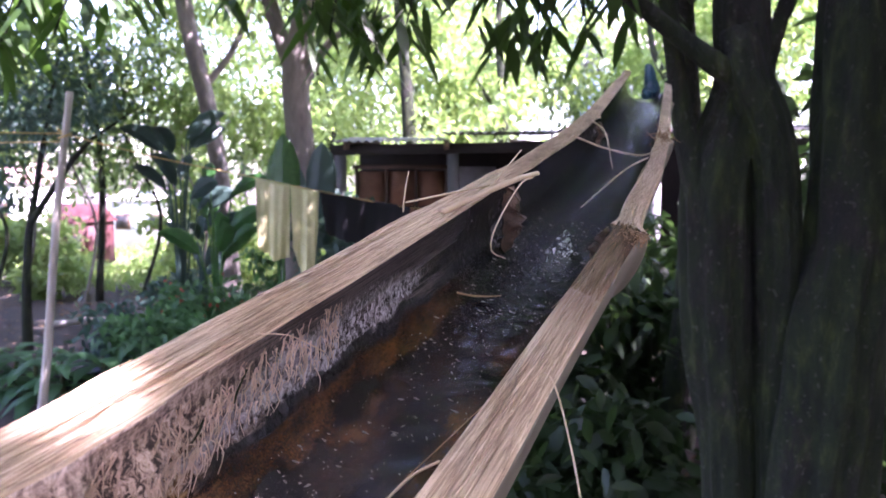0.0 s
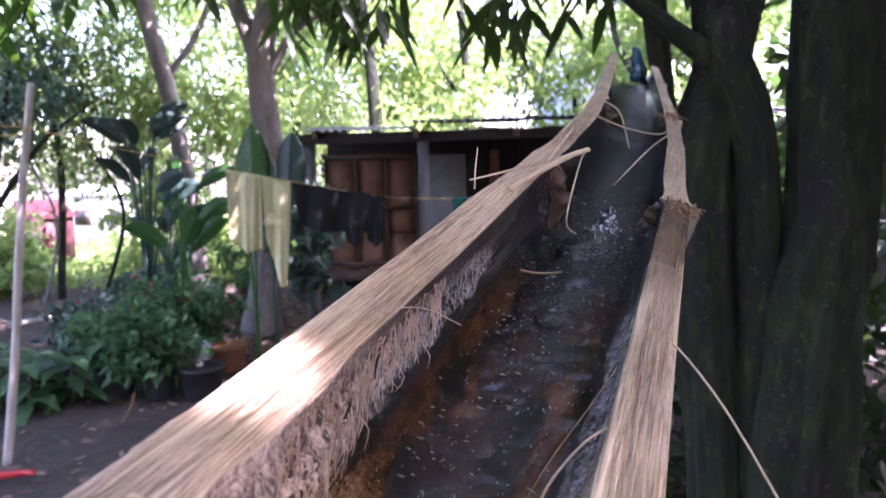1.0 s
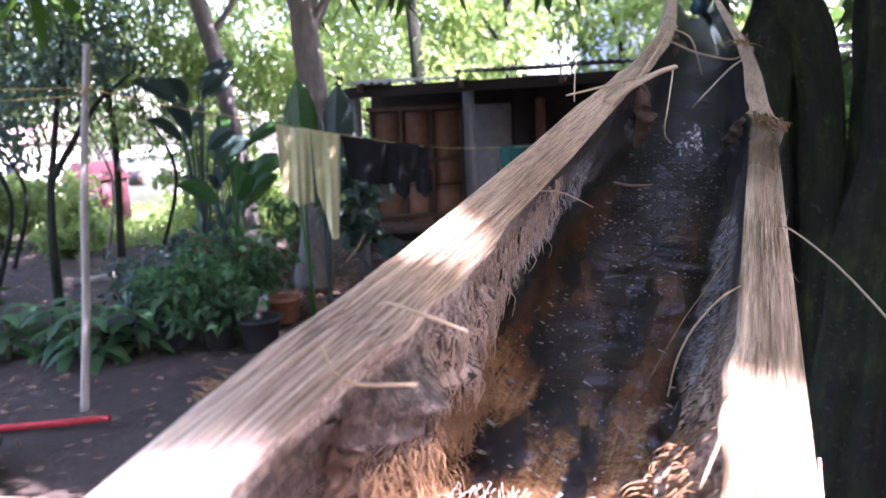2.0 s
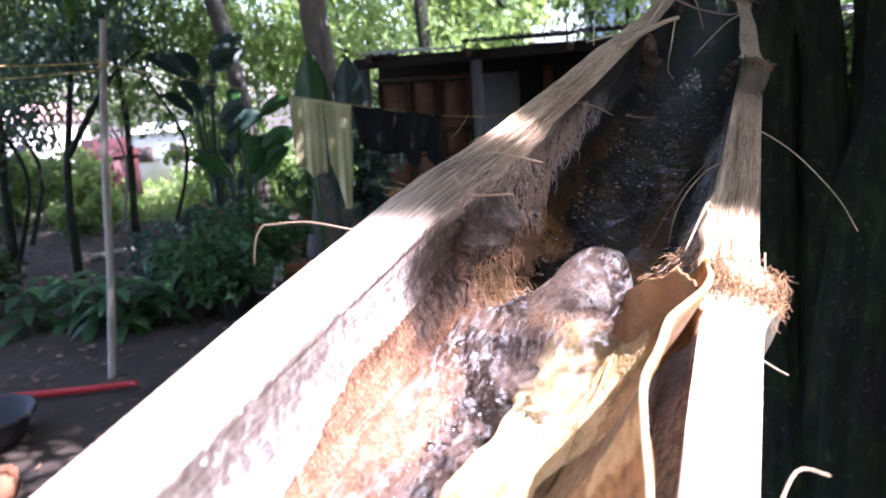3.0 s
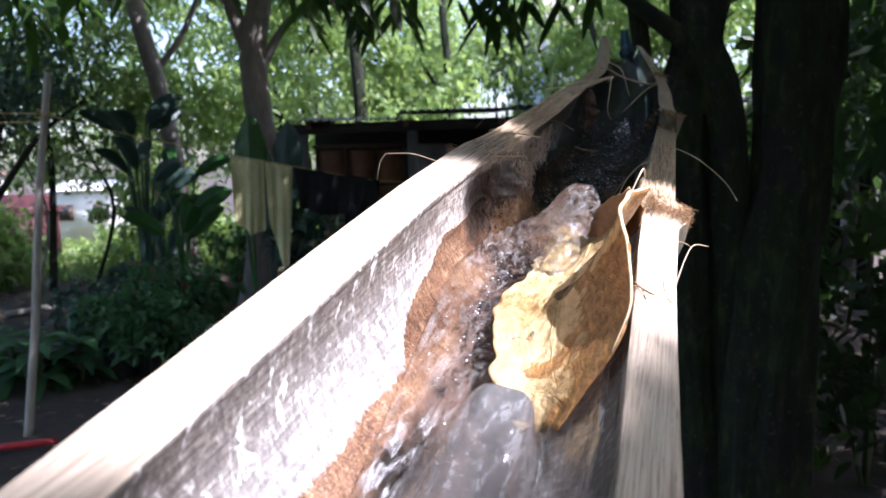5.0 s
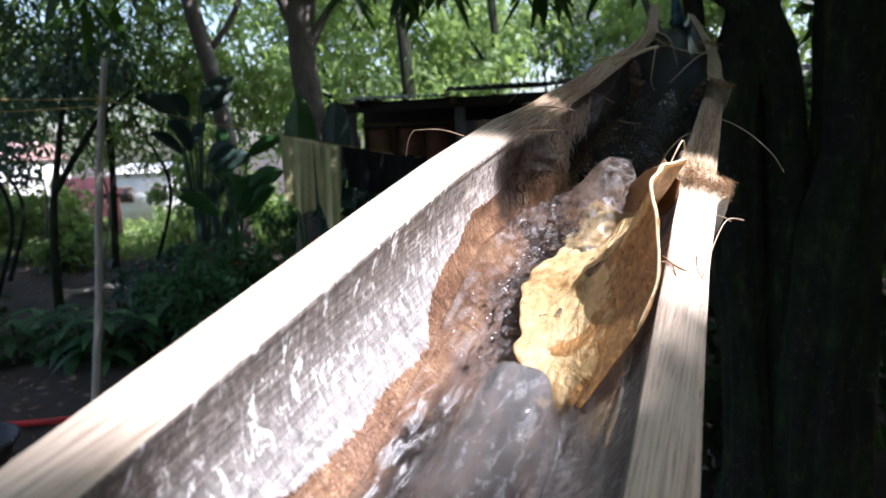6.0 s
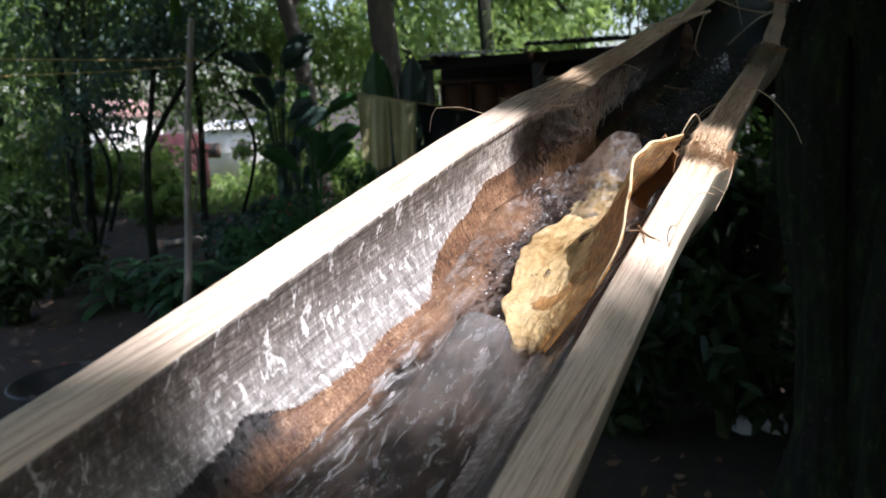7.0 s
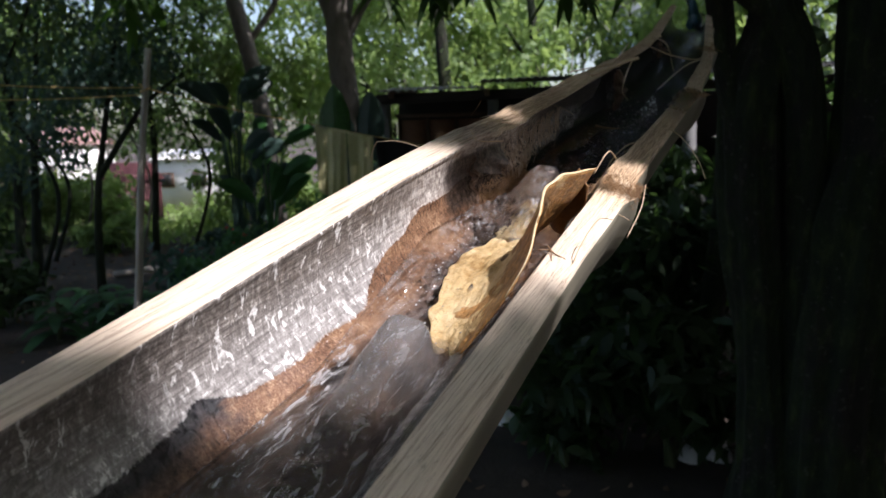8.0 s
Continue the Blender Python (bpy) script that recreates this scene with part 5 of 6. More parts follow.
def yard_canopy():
    """High leaves out of view, added to shade the yard."""
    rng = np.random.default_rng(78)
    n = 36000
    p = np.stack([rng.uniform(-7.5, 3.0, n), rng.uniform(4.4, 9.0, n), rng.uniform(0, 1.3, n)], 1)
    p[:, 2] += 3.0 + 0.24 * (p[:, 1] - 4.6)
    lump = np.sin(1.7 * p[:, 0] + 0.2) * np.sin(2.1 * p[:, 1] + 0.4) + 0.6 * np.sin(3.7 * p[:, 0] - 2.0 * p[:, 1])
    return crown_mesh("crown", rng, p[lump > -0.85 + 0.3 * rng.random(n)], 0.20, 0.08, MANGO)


# added tree, beyond the view, that holds the yard's shading leaves
shade_tree = thing("shade_tree", "tall spreading tree added out of view, its high crown shading the yard", "tree", Matrix.Translation((-6.6, 5.2, 0)))
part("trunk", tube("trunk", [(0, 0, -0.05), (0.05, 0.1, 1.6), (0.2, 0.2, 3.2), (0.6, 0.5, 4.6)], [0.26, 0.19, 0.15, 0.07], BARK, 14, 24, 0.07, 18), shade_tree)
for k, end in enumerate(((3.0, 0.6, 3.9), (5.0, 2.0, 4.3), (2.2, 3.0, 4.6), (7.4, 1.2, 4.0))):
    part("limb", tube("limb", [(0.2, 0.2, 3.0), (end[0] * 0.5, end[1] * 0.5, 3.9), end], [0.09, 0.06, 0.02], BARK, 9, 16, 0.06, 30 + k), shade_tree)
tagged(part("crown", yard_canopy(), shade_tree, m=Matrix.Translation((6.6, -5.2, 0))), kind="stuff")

# tree out of view, added to carry the shading crown
mango_tree = thing("mango_tree", "spreading dark green tree crown over the yard, out of view, placed for its shade", "tree", Matrix.Translation((2.6, -1.0, 0)))
part("trunk", tube("trunk", [(0, 0, -0.05), (0.05, 0.05, 1.2), (-0.1, 0.1, 2.4), (-0.5, 0.4, 3.6)], [0.32, 0.22, 0.19, 0.10], BARK, 16, 24, 0.07, 8), mango_tree)
for k, end in enumerate(((-3.4, 3.0, 3.8), (-1.2, 3.6, 3.8), (-5.2, 4.2, 3.6), (-2.6, -1.8, 3.9), (0.6, 2.2, 4.0))):
    part("limb", tube("limb", [(-0.1, 0.1, 2.3), (end[0] * 0.5, end[1] * 0.5, 3.3), end], [0.11, 0.07, 0.02], BARK, 9, 16, 0.06, k), mango_tree)
for leaves in canopy():
    tagged(part("crown", leaves, mango_tree, m=Matrix.Translation((-2.6, 1.0, 0))), kind="stuff")


def sprig(name, at, n, length, seed, spread=0.10, hang=0.9, mat=MANGO):
    """A hanging shoot: thin twig with long drooping leaves in whorls."""
    rng = np.random.default_rng(seed)
    at = np.array(at)
    t = thing(name, "hanging leafy shoot with long drooping dark green leaves", "branch", Matrix.Translation(at), "hanging shoots")
    top = np.array([rng.normal() * 0.1, 0.15 + rng.normal() * 0.08, 0.6])
    pts = [(0, 0, 0), tuple(top * 0.4 + np.array([0.04, 0, 0])), tuple(top)]
    part("twig", tube("twig", pts, [0.003, 0.005, 0.008], BARK, 6, 12), t)
    u = rng.random(n) ** 1.3
    line = spline(pts, 40)
    base = line[(u * 30).astype(int)] + rng.normal(size=(n, 3)) * spread * 0.35
    ang = rng.uniform(0, 6.28, n)
    way = np.stack([np.cos(ang) * 0.75, np.sin(ang) * 0.75, -hang + 0.5 * rng.random(n)], 1)
    side = np.stack([-np.sin(ang), np.cos(ang), rng.normal(size=n) * 0.4], 1)
    V, F = leaf_data(base, way, side, length * rng.uniform(0.7, 1.25, n), length * 0.24 * rng.uniform(0.8, 1.2, n), fine=True, droop=0.3)
    part("foliage", fast_mesh("foliage", V, F, mat), t)


SPRIGS = [(-0.36, 2.3, 1.98, 22), (-0.24, 2.25, 1.93, 24), (-0.13, 2.3, 1.95, 22), (-0.28, 2.4, 2.08, 18), (-0.45, 2.5, 2.08, 16),
          (0.19, 2.2, 1.96, 22), (0.30, 2.3, 1.98, 22), (0.42, 2.2, 2.00, 18), (0.10, 2.5, 2.10, 18), (0.30, 2.0, 2.04, 18), (0.52, 2.1, 2.02, 16),
          (-1.22, 2.0, 1.90, 20), (-1.10, 2.05, 1.93, 20), (-1.32, 2.2, 2.02, 18), (-1.0, 2.3, 2.08, 14), (-0.72, 2.6, 2.15, 14), (-0.02, 2.4, 2.12, 14),
          (0.62, 2.2, 2.06, 14), (0.40, 1.8, 2.02, 14)]
for i, (x, y, z, n) in enumerate(SPRIGS):
    sprig("hanging_shoot", (x, y, z), n, 0.15, 300 + i)

# ---- hose that feeds the trough ----
hose = thing("hose", "blue plastic hose ending in the top of the trough", "hose", Matrix.Translation((0.44, 1.52, 1.69)))
part("tube_wall", tube("tube_wall", [(-0.02, -0.03, 0.0), (0.02, 0.06, 0.012), (0.06, 0.16, 0.02), (0.12, 0.30, 0.02)], [0.010, 0.010, 0.010], BLUE, 12, 24), hose)
part("knot_cloth", tube("knot_cloth", [(-0.005, 0.0, 0.005), (0.005, 0.02, 0.03), (0.0, 0.03, 0.07)], [0.012, 0.016, 0.008], BLUE, 10, 12, 0.25, 5), hose, "faded blue cloth tied round the hose end")

# ---- shed ----
def corrugated(x0, x1, y0, y1, z0, z1, pitch=0.076, amp=0.009, seed=0):
    rng = np.random.default_rng(seed)
    xs, ys = np.arange(x0, x1, pitch / 8), np.linspace(y0, y1, 14)
    X, Y = np.meshgrid(xs, ys)
    f = (Y - y0) / (y1 - y0)
    Z = z0 + (z1 - z0) * f + amp * np.sin(2 * np.pi * X / pitch) + 0.012 * np.sin(X * 1.7 + 2 * Y)
    Y = Y + (1 - f) * 0.02 * np.floor(X / 0.8 % 2)
    V = np.concatenate([np.stack([X, Y, Z], 2).reshape(-1, 3), np.stack([X, Y, Z - 0.002], 2).reshape(-1, 3)])
    n, k = X.shape
    idx = np.arange(n * k).reshape(n, k)
    q = np.stack([idx[:-1, :-1], idx[:-1, 1:], idx[1:, 1:], idx[1:, :-1]], 2).reshape(-1, 4)
    edge = np.stack([idx[0, :-1], idx[0, 1:], idx[0, 1:] + n * k, idx[0, :-1] + n * k], 1)
    return V, np.concatenate([q, q[:, ::-1] + n * k, edge])


# roof iron coloured dark: the shade under the roof is in its colour
SHEET = plain("shaded_sheet_iron", (0.018, 0.015, 0.014), (0.10, 0.085, 0.075), 2.5, 0.6)
GREY_POST = plain("grey_timber", (0.07, 0.07, 0.07), (0.17, 0.17, 0.17), 8.0, 0.9, (1, 1, 0.2))
shed = thing("shed", "low open-fronted timber shed with brown board walls and a sheet-iron roof", "shed", Matrix.Translation((0, 6.4, 0)))
SB = Matrix.Translation((0, -6.4, 0))
# near-black timber: the shed's inner shade painted on beam, walls and planks
SHADED_TIMBER = plain("shaded_timber", (0.012, 0.010, 0.009), (0.045, 0.036, 0.030), 5.0, 0.9)
for i, (x0, x1, z0) in enumerate(((-0.98, 0.02, 1.905), (0.0, 1.1, 1.965), (1.08, 2.2, 1.985), (2.18, 3.4, 2.01), (3.38, 4.6, 2.03))):
    V, F = corrugated(x0, x1, 6.22, 9.6, z0, z0 + 0.25, seed=i)
    part("roof_sheet", fast_mesh("roof_sheet", V, F, SHEET), shed, "rusty corrugated sheet" if i == 0 else "", m=SB)
for x, zt in ((-0.92, 1.84), (0.09, 1.88), (1.9, 1.92), (4.4, 1.98)):
    part("post", mesh_from("post", *box_data((x, 6.40, zt / 2), (0.10, 0.10, zt), bevel=0.008), GREY_POST), shed, "grey square post", m=SB)
part("beam", mesh_from("beam", *box_data((1.8, 6.36, 1.87), (5.6, 0.07, 0.09), pose(0, 0, 0, 0, -0.9, 0), bevel=0.006), SHADED_TIMBER), shed, m=SB)
for i in range(7):
    part("rafter", mesh_from("rafter", *box_data((-0.85 + i * 0.88, 7.9, 1.98), (0.05, 3.3, 0.07), pose(0, 0, 0, 4.2, 0, 0), bevel=0.004), TIMBER), shed, m=SB)
part("back_wall", mesh_from("back_wall", *box_data((1.75, 9.5, 1.0), (5.7, 0.08, 2.0)), SHADED_TIMBER), shed, m=SB)
part("end_wall", mesh_from("end_wall", *box_data((4.55, 7.9, 1.0), (0.08, 3.2, 2.0)), SHADED_TIMBER), shed, m=SB)
part("sill_beam", mesh_from("sill_beam", *box_data((-0.25, 7.24, 0.50), (1.5, 0.12, 0.12), bevel=0.008), TIMBER), shed, m=SB)
for r in range(3):
    for c in range(3):
        part("board", mesh_from("board", *box_data((-0.72 + c * 0.30, 7.22 + 0.006 * ((r + c) % 2), 0.74 + r * 0.37), (0.29, 0.025, 0.355), bevel=0.006), PANEL), shed, m=SB)
for c in range(4):
    part("batten", mesh_from("batten", *box_data((-0.87 + c * 0.30, 7.195, 1.12), (0.035, 0.03, 1.16), bevel=0.004), TIMBER), shed, m=SB)
for z in (0.62, 1.18, 1.70):
    part("rail", mesh_from("rail", *box_data((-0.42, 7.18, z), (0.98, 0.03, 0.04), bevel=0.004), TIMBER), shed, m=SB)
part("panel", mesh_from("panel", *box_data((0.34, 7.05, 0.95), (0.36, 0.03, 1.5), bevel=0.004), CONCRETE), shed, "plain grey sheet panel", m=SB)
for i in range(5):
    part("plank", mesh_from("plank", *box_data((0.72 + i * 0.26, 7.5, 0.95), (0.24, 0.03, 1.8), bevel=0.005), SHADED_TIMBER), shed, m=SB)
part("rust_board", mesh_from("rust_board", *box_data((0.86, 7.45, 1.35), (0.10, 0.03, 0.8), bevel=0.005), PANEL), shed, m=SB)

# ---- clothes line ----
pole = thing("clothes_pole", "thin pale leaning pole that holds the clothes line", "pole", Matrix.Translation((-2.235, 3.78, 0)))
part("shaft", tube("shaft", [(0, 0, -0.03), (0.09, 0.0, 0.6), (0.17, 0.0, 1.3), (0.275, 0.005, 2.0)], [0.026, 0.024, 0.021, 0.018], POLE, 10, 26, 0.05, 3), pole)
part("knot", tube("knot", [(0.215, -0.02, 1.755), (0.262, -0.022, 1.77), (0.262, 0.02, 1.785), (0.22, 0.02, 1.79), (0.215, -0.02, 1.80)], [0.006, 0.006, 0.006], ROPE, 6, 24), pole, "yellow rope tied round the pole")
line = thing("clothes_line", "sagging yellow rope strung across the yard", "rope", Matrix.Translation((-1.99, 3.78, 1.77)))
LB = Matrix.Translation((1.99, -3.78, -1.77))
ROPE_PTS = [(-1.99, 3.78, 1.775), (-1.60, 4.08, 1.66), (-1.15, 4.41, 1.556), (-0.78, 4.46, 1.475), (-0.22, 4.70, 1.365), (0.26, 4.90, 1.335), (0.9, 5.2, 1.345), (1.86, 6.36, 1.50)]
part("rope", tube("rope", ROPE_PTS, [0.0038] * 4, ROPE, 6, 70, 0.05), line, m=LB)
part("rope", tube("rope", [(-1.99, 3.78, 1.78), (-2.4, 3.4, 1.77), (-3.4, 2.4, 1.80), (-4.6, 1.2, 1.95)], [0.0038] * 3, ROPE, 6, 30, 0.05), line, m=LB)
part("rope", tube("rope", [(-1.99, 3.78, 1.74), (-2.6, 3.6, 1.72), (-3.6, 3.2, 1.73), (-4.8, 2.8, 1.9)], [0.0034] * 3, ROPE, 6, 30, 0.05), line, m=LB)


def cloth(name, a, b, lengths, mat, folds=5, amp=0.02, seed=0, back=0.35):
    """A cloth hung over the line between a and b; lengths: drop along it."""
    rng = np.random.default_rng(seed)
    n, k = 44, 30
    a, b = np.array(a), np.array(b)
    out = np.array([b[1] - a[1], -(b[0] - a[0]), 0])
    out /= np.linalg.norm(out)
    u = np.linspace(0, 1, n)[:, None]
    drop = np.interp(u, np.linspace(0, 1, len(lengths)), lengths) * (1 + 0.015 * waves(rng, u, 0 * u, 4, 30, 0))
    vs = []
    for v in np.linspace(-back, 1, k):
        f = abs(v)
        wave = amp * (0.3 + 0.7 * f) * (np.sin(u * folds * 6.28 + 1.2 * f + seed) + 0.5 * np.sin(u * folds * 14 + 2.0 * f + 1.7 * seed))
        p = a + (b - a) * (0.5 + (u - 0.5) * (1 - 0.10 * f)) + out * ((0.010 if v > 0 else -0.010) + wave * (1 if v > 0 else 0.6))
        p = p + np.array([0, 0, 1.0]) * (-drop * f)
        vs.append(p)
    V = np.stack(vs, 1).reshape(-1, 3)
    idx = np.arange(n * k).reshape(n, k)
    F = np.stack([idx[:-1, :-1], idx[:-1, 1:], idx[1:, 1:], idx[1:, :-1]], 2).reshape(-1, 4)
    return fast_mesh(name, V, F, mat)


def hang(name, label, category, pieces):
    t = thing(name, label, category, Matrix.Translation(pieces[0][1]), "washing on the line")
    for pname, a, b, lengths, mat, folds, amp, seed, back in pieces:
        o = part(pname, cloth(pname, a, b, lengths, mat, folds, amp, seed, back), t, m=Matrix.Translation(-Vector(pieces[0][1])))
        sol = o.modifiers.new("thickness", "SOLIDIFY")
        sol.thickness = 0.004


hang("yellow_trousers", "pale yellow-green garment hung over the clothes line", "clothing", [
    ("wide_leg", (-1.16, 4.41, 1.565), (-0.955, 4.43, 1.525), [0.44, 0.50, 0.47], TOWEL, 1.6, 0.016, 1, 0.5),
    ("narrow_leg", (-0.95, 4.44, 1.52), (-0.78, 4.46, 1.482), [0.40, 0.52, 0.68, 0.66, 0.25], TOWEL, 1.3, 0.022, 2, 0.4)])
hang("black_trousers", "black trousers hung over the clothes line", "clothing", [
    ("waist", (-0.77, 4.47, 1.475), (-0.22, 4.70, 1.37), [0.26, 0.30, 0.28, 0.26, 0.24], BLACK_CLOTH, 2.5, 0.018, 3, 0.6),
    ("leg", (-0.46, 4.59, 1.22), (-0.36, 4.63, 1.20), [0.14, 0.17, 0.13], BLACK_CLOTH, 1.0, 0.012, 4, 0.9),
    ("leg", (-0.33, 4.65, 1.24), (-0.22, 4.70, 1.22), [0.16, 0.20, 0.15], BLACK_CLOTH, 1.0, 0.012, 5, 0.9)])
hang("teal_shirt", "dark teal shirt hung over the clothes line", "clothing", [
    ("body", (0.25, 4.90, 1.345), (0.72, 5.10, 1.345), [0.20, 0.32, 0.34, 0.30, 0.22], TEAL_CLOTH, 2.0, 0.02, 6, 0.8)])

# ---- broad-leaved plants behind the line ----
def big_leaf(name, base, tip, width, mat, parent, bend=0.15, seed=0):
    """One long ribbed leaf with a midrib."""
    rng = np.random.default_rng(seed)
    base, tip = np.array(base, float), np.array(tip, float)
    n, k = 20, 9
    d = tip - base
    L = np.linalg.norm(d)
    side = np.cross(d, [0.2, 1, 0.1])
    side /= np.linalg.norm(side)
    nrm = np.cross(side, d / L)
    u, v = np.linspace(0, 1, n)[:, None, None], np.linspace(-1, 1, k)[None, :, None]
    w = width * 0.5 * np.interp(u, [0, 0.08, 0.3, 0.6, 0.85, 1], [0.06, 0.45, 0.95, 1.0, 0.6, 0.02])
    P = base + d * u + side * v * w + nrm * (0.28 * np.abs(v) * w + 0.05 * w * np.sin(26 * u + 3 * np.abs(v)) * np.abs(v)) - np.array([0, 0, 1]) * bend * L * u ** 3
    V = P.reshape(-1, 3)
    idx = np.arange(n * k).reshape(n, k)
    F = np.stack([idx[:-1, :-1], idx[:-1, 1:], idx[1:, 1:], idx[1:, :-1]], 2).reshape(-1, 4)
    lf = part(name, fast_mesh(name, V, F, mat), parent)
    sol = lf.modifiers.new("thickness", "SOLIDIFY")
    sol.thickness = 0.002
    part("midrib", tube("midrib", [P[i, k // 2] - nrm * 0.002 for i in range(0, n, 4)], [0.007, 0.005, 0.002], mat, 6, 14), lf)


def broad_plant(label, root, leaves, mat, seed):
    t = thing("broad_leaved_plant", label, "plant", Matrix.Translation(root), "broad-leaved plants")
    for i, (tip, width, stalk) in enumerate(leaves):
        tip = np.array(tip) - np.array(root)
        b = tip * np.array([0.75, 0.75, 0]) + np.array([0, 0, stalk])
        part("stalk", tube("stalk", [(0.02 * i, 0, -0.02), tuple(b * np.array([0.3, 0.3, 0.6])), tuple(b)], [0.016, 0.012, 0.008], mat, 6, 12), t)
        big_leaf("leaf", b, tip, width, mat, t, 0.05, seed + i)


broad_plant("upright bright green banana-like plant with broad ribbed leaves", (-1.25, 5.5, 0), [((-1.23, 5.5, 1.95), 0.25, 1.25), ((-1.33, 5.55, 1.80), 0.14, 1.1)], BANANA, 1)
broad_plant("upright blue-green banana-like plant with one broad leaf", (-1.12, 5.55, 0), [((-0.93, 5.5, 1.88), 0.25, 1.25), ((-1.15, 5.7, 1.70), 0.15, 1.0)], BLUE_GREEN, 2)
def arching_plant(label, root, n, height, length, width, mat, seed):
    """Long leaves that rise from one root and arch over."""
    rng = np.random.default_rng(seed)
    t = thing("broad_leaved_plant", label, "plant", Matrix.Translation(root), "broad-leaved plants")
    for i in range(n):
        a = i * 2.4 + rng.normal() * 0.3
        out = rng.uniform(0.15, 0.5)
        z = (height - 0.35) * rng.uniform(0.5, 1.0)
        b = np.array([out * 0.35 * math.cos(a), out * 0.35 * math.sin(a), z])
        tip = b + length * np.array([0.6 * math.cos(a), 0.6 * math.sin(a), 0.95 - out])
        part("stalk", tube("stalk", [(0.03 * math.cos(a), 0.03 * math.sin(a), -0.02), tuple(b * np.array([0.4, 0.4, 0.6])), tuple(b)], [0.014, 0.010, 0.007], mat, 6, 12), t)
        big_leaf("leaf", b, tip, width * rng.uniform(0.9, 1.4), mat, t, 0.28, seed + i)


arching_plant("clump of grey-green arching leaves", (-2.45, 6.6, 0), 12, 2.5, 0.6, 0.15, BLUE_GREEN, 3)
arching_plant("clump of grey-green arching leaves", (-2.6, 7.6, 0), 8, 1.4, 0.6, 0.11, BLUE_GREEN, 33)
arching_plant("clump of mid-green arching leaves", (-2.1, 6.5, 0), 10, 2.0, 0.6, 0.14, BANANA, 53)
broad_plant("taro plant with big pale leaves by the shed", (-0.75, 6.0, 0), [((-0.62, 5.9, 0.62), 0.26, 0.42), ((-0.98, 5.95, 0.66), 0.24, 0.46), ((-0.7, 5.8, 0.30), 0.22, 0.16), ((-0.45, 5.9, 0.35), 0.2, 0.2)], BLUE_GREEN, 5)


def bush(name, label, root, radii, n_leaf, leaf, mat, seed, stems=7, category="shrub", group="", flowers=0, fine=True, hang=0.1, squash=1.0):
    """Stems from one root under an uneven mass of leaves."""
    rng = np.random.default_rng(seed)
    t = thing(name, label, category, Matrix.Translation(root), group)
    c = (0, 0, radii[2] * 1.0)
    places, mids = clumps(rng, c, (radii[0] * 0.8, radii[1] * 0.8, radii[2] * 0.9), 16, n_leaf, min(radii) * 0.26)
    places[:, 2] = np.maximum(places[:, 2], 0.02)
    for i in range(stems):
        e = mids[i % len(mids)]
        part("stem", tube("stem", [(0.02 * rng.normal(), 0.02 * rng.normal(), -0.02), tuple(e * np.array([0.4, 0.4, 0.6])), tuple(e)], [0.010, 0.007, 0.003], DARK_STEM, 5, 8), t)
    tagged(part("foliage", crown_mesh("foliage", rng, places, leaf[0], leaf[1], mat, fine, hang), t), kind="stuff")
    if flowers:
        k = rng.integers(0, len(places), flowers)
        top = places[k] + np.array([0, 0, 0.05])
        top[:, 2] = np.maximum(top[:, 2], radii[2] * 1.2)
        part("blossom", crown_mesh("blossom", rng, top, 0.05, 0.05, FLOWER, False, -0.5), t, "small red blossoms")
    return t


DARK_STEM = plain("green_stem", (0.03, 0.05, 0.015), (0.10, 0.12, 0.05), 20.0, 0.7)


def pot(label, at, r, h, mat, group="plant pots"):
    t = thing("plant_pot", label, "pot", Matrix.Translation(at), group)
    bm = bmesh.new()
    prof = [(0.0, 0.0), (r * 0.74, 0.0), (r * 0.80, h * 0.1), (r * 0.97, h * 0.88), (r * 1.05, h * 0.9), (r * 1.06, h), (r * 0.95, h), (r * 0.92, h * 0.86), (0.0, h * 0.84)]
    rings, sides = [], 24
    for pr, pz in prof:
        rings.append([bm.verts.new((pr * math.cos(2 * math.pi * k / sides), pr * math.sin(2 * math.pi * k / sides), pz)) for k in range(sides)] if pr else [bm.verts.new((0, 0, pz))])
    for lo, hi in zip(rings, rings[1:]):
        for k in range(sides):
            k2 = (k + 1) % sides
            bm.faces.new([v for v in ((lo[0], hi[k2], hi[k]) if len(lo) == 1 else (lo[k], lo[k2], hi[0]) if len(hi) == 1 else (lo[k], lo[k2], hi[k2], hi[k]))])
    me = bpy.data.meshes.new("shell")
    bm.to_mesh(me)
    bm.free()
    me.materials.append(mat)
    me.polygons.foreach_set("use_smooth", [True] * len(me.polygons))
    part("shell", me, t)
    return t


POTS = [(-1.50, 4.86, 0.15, 0.22, BLACK_PLASTIC, "black plastic plant pot on the bare earth"), (-1.80, 4.92, 0.14, 0.20, BLACK_PLASTIC, "black plastic plant pot under a bush"),
        (-2.12, 4.95, 0.14, 0.20, BLACK_PLASTIC, "black plastic plant pot under a bush"), (-1.50, 5.55, 0.15, 0.20, CLAY, "round weathered terracotta pot"),
        (-1.10, 5.9, 0.12, 0.10, BLACK_PLASTIC, "low black plastic dish on the earth"), (-2.6, 4.95, 0.15, 0.2, BLACK_PLASTIC, "black plastic plant pot under a bush"),
        (-1.72, 5.4, 0.14, 0.24, WHITE, "white plastic bucket among the pot plants")]
for x, y, r, h, mat, label in POTS:
    pot(label, (x, y, 0), r, h, mat)


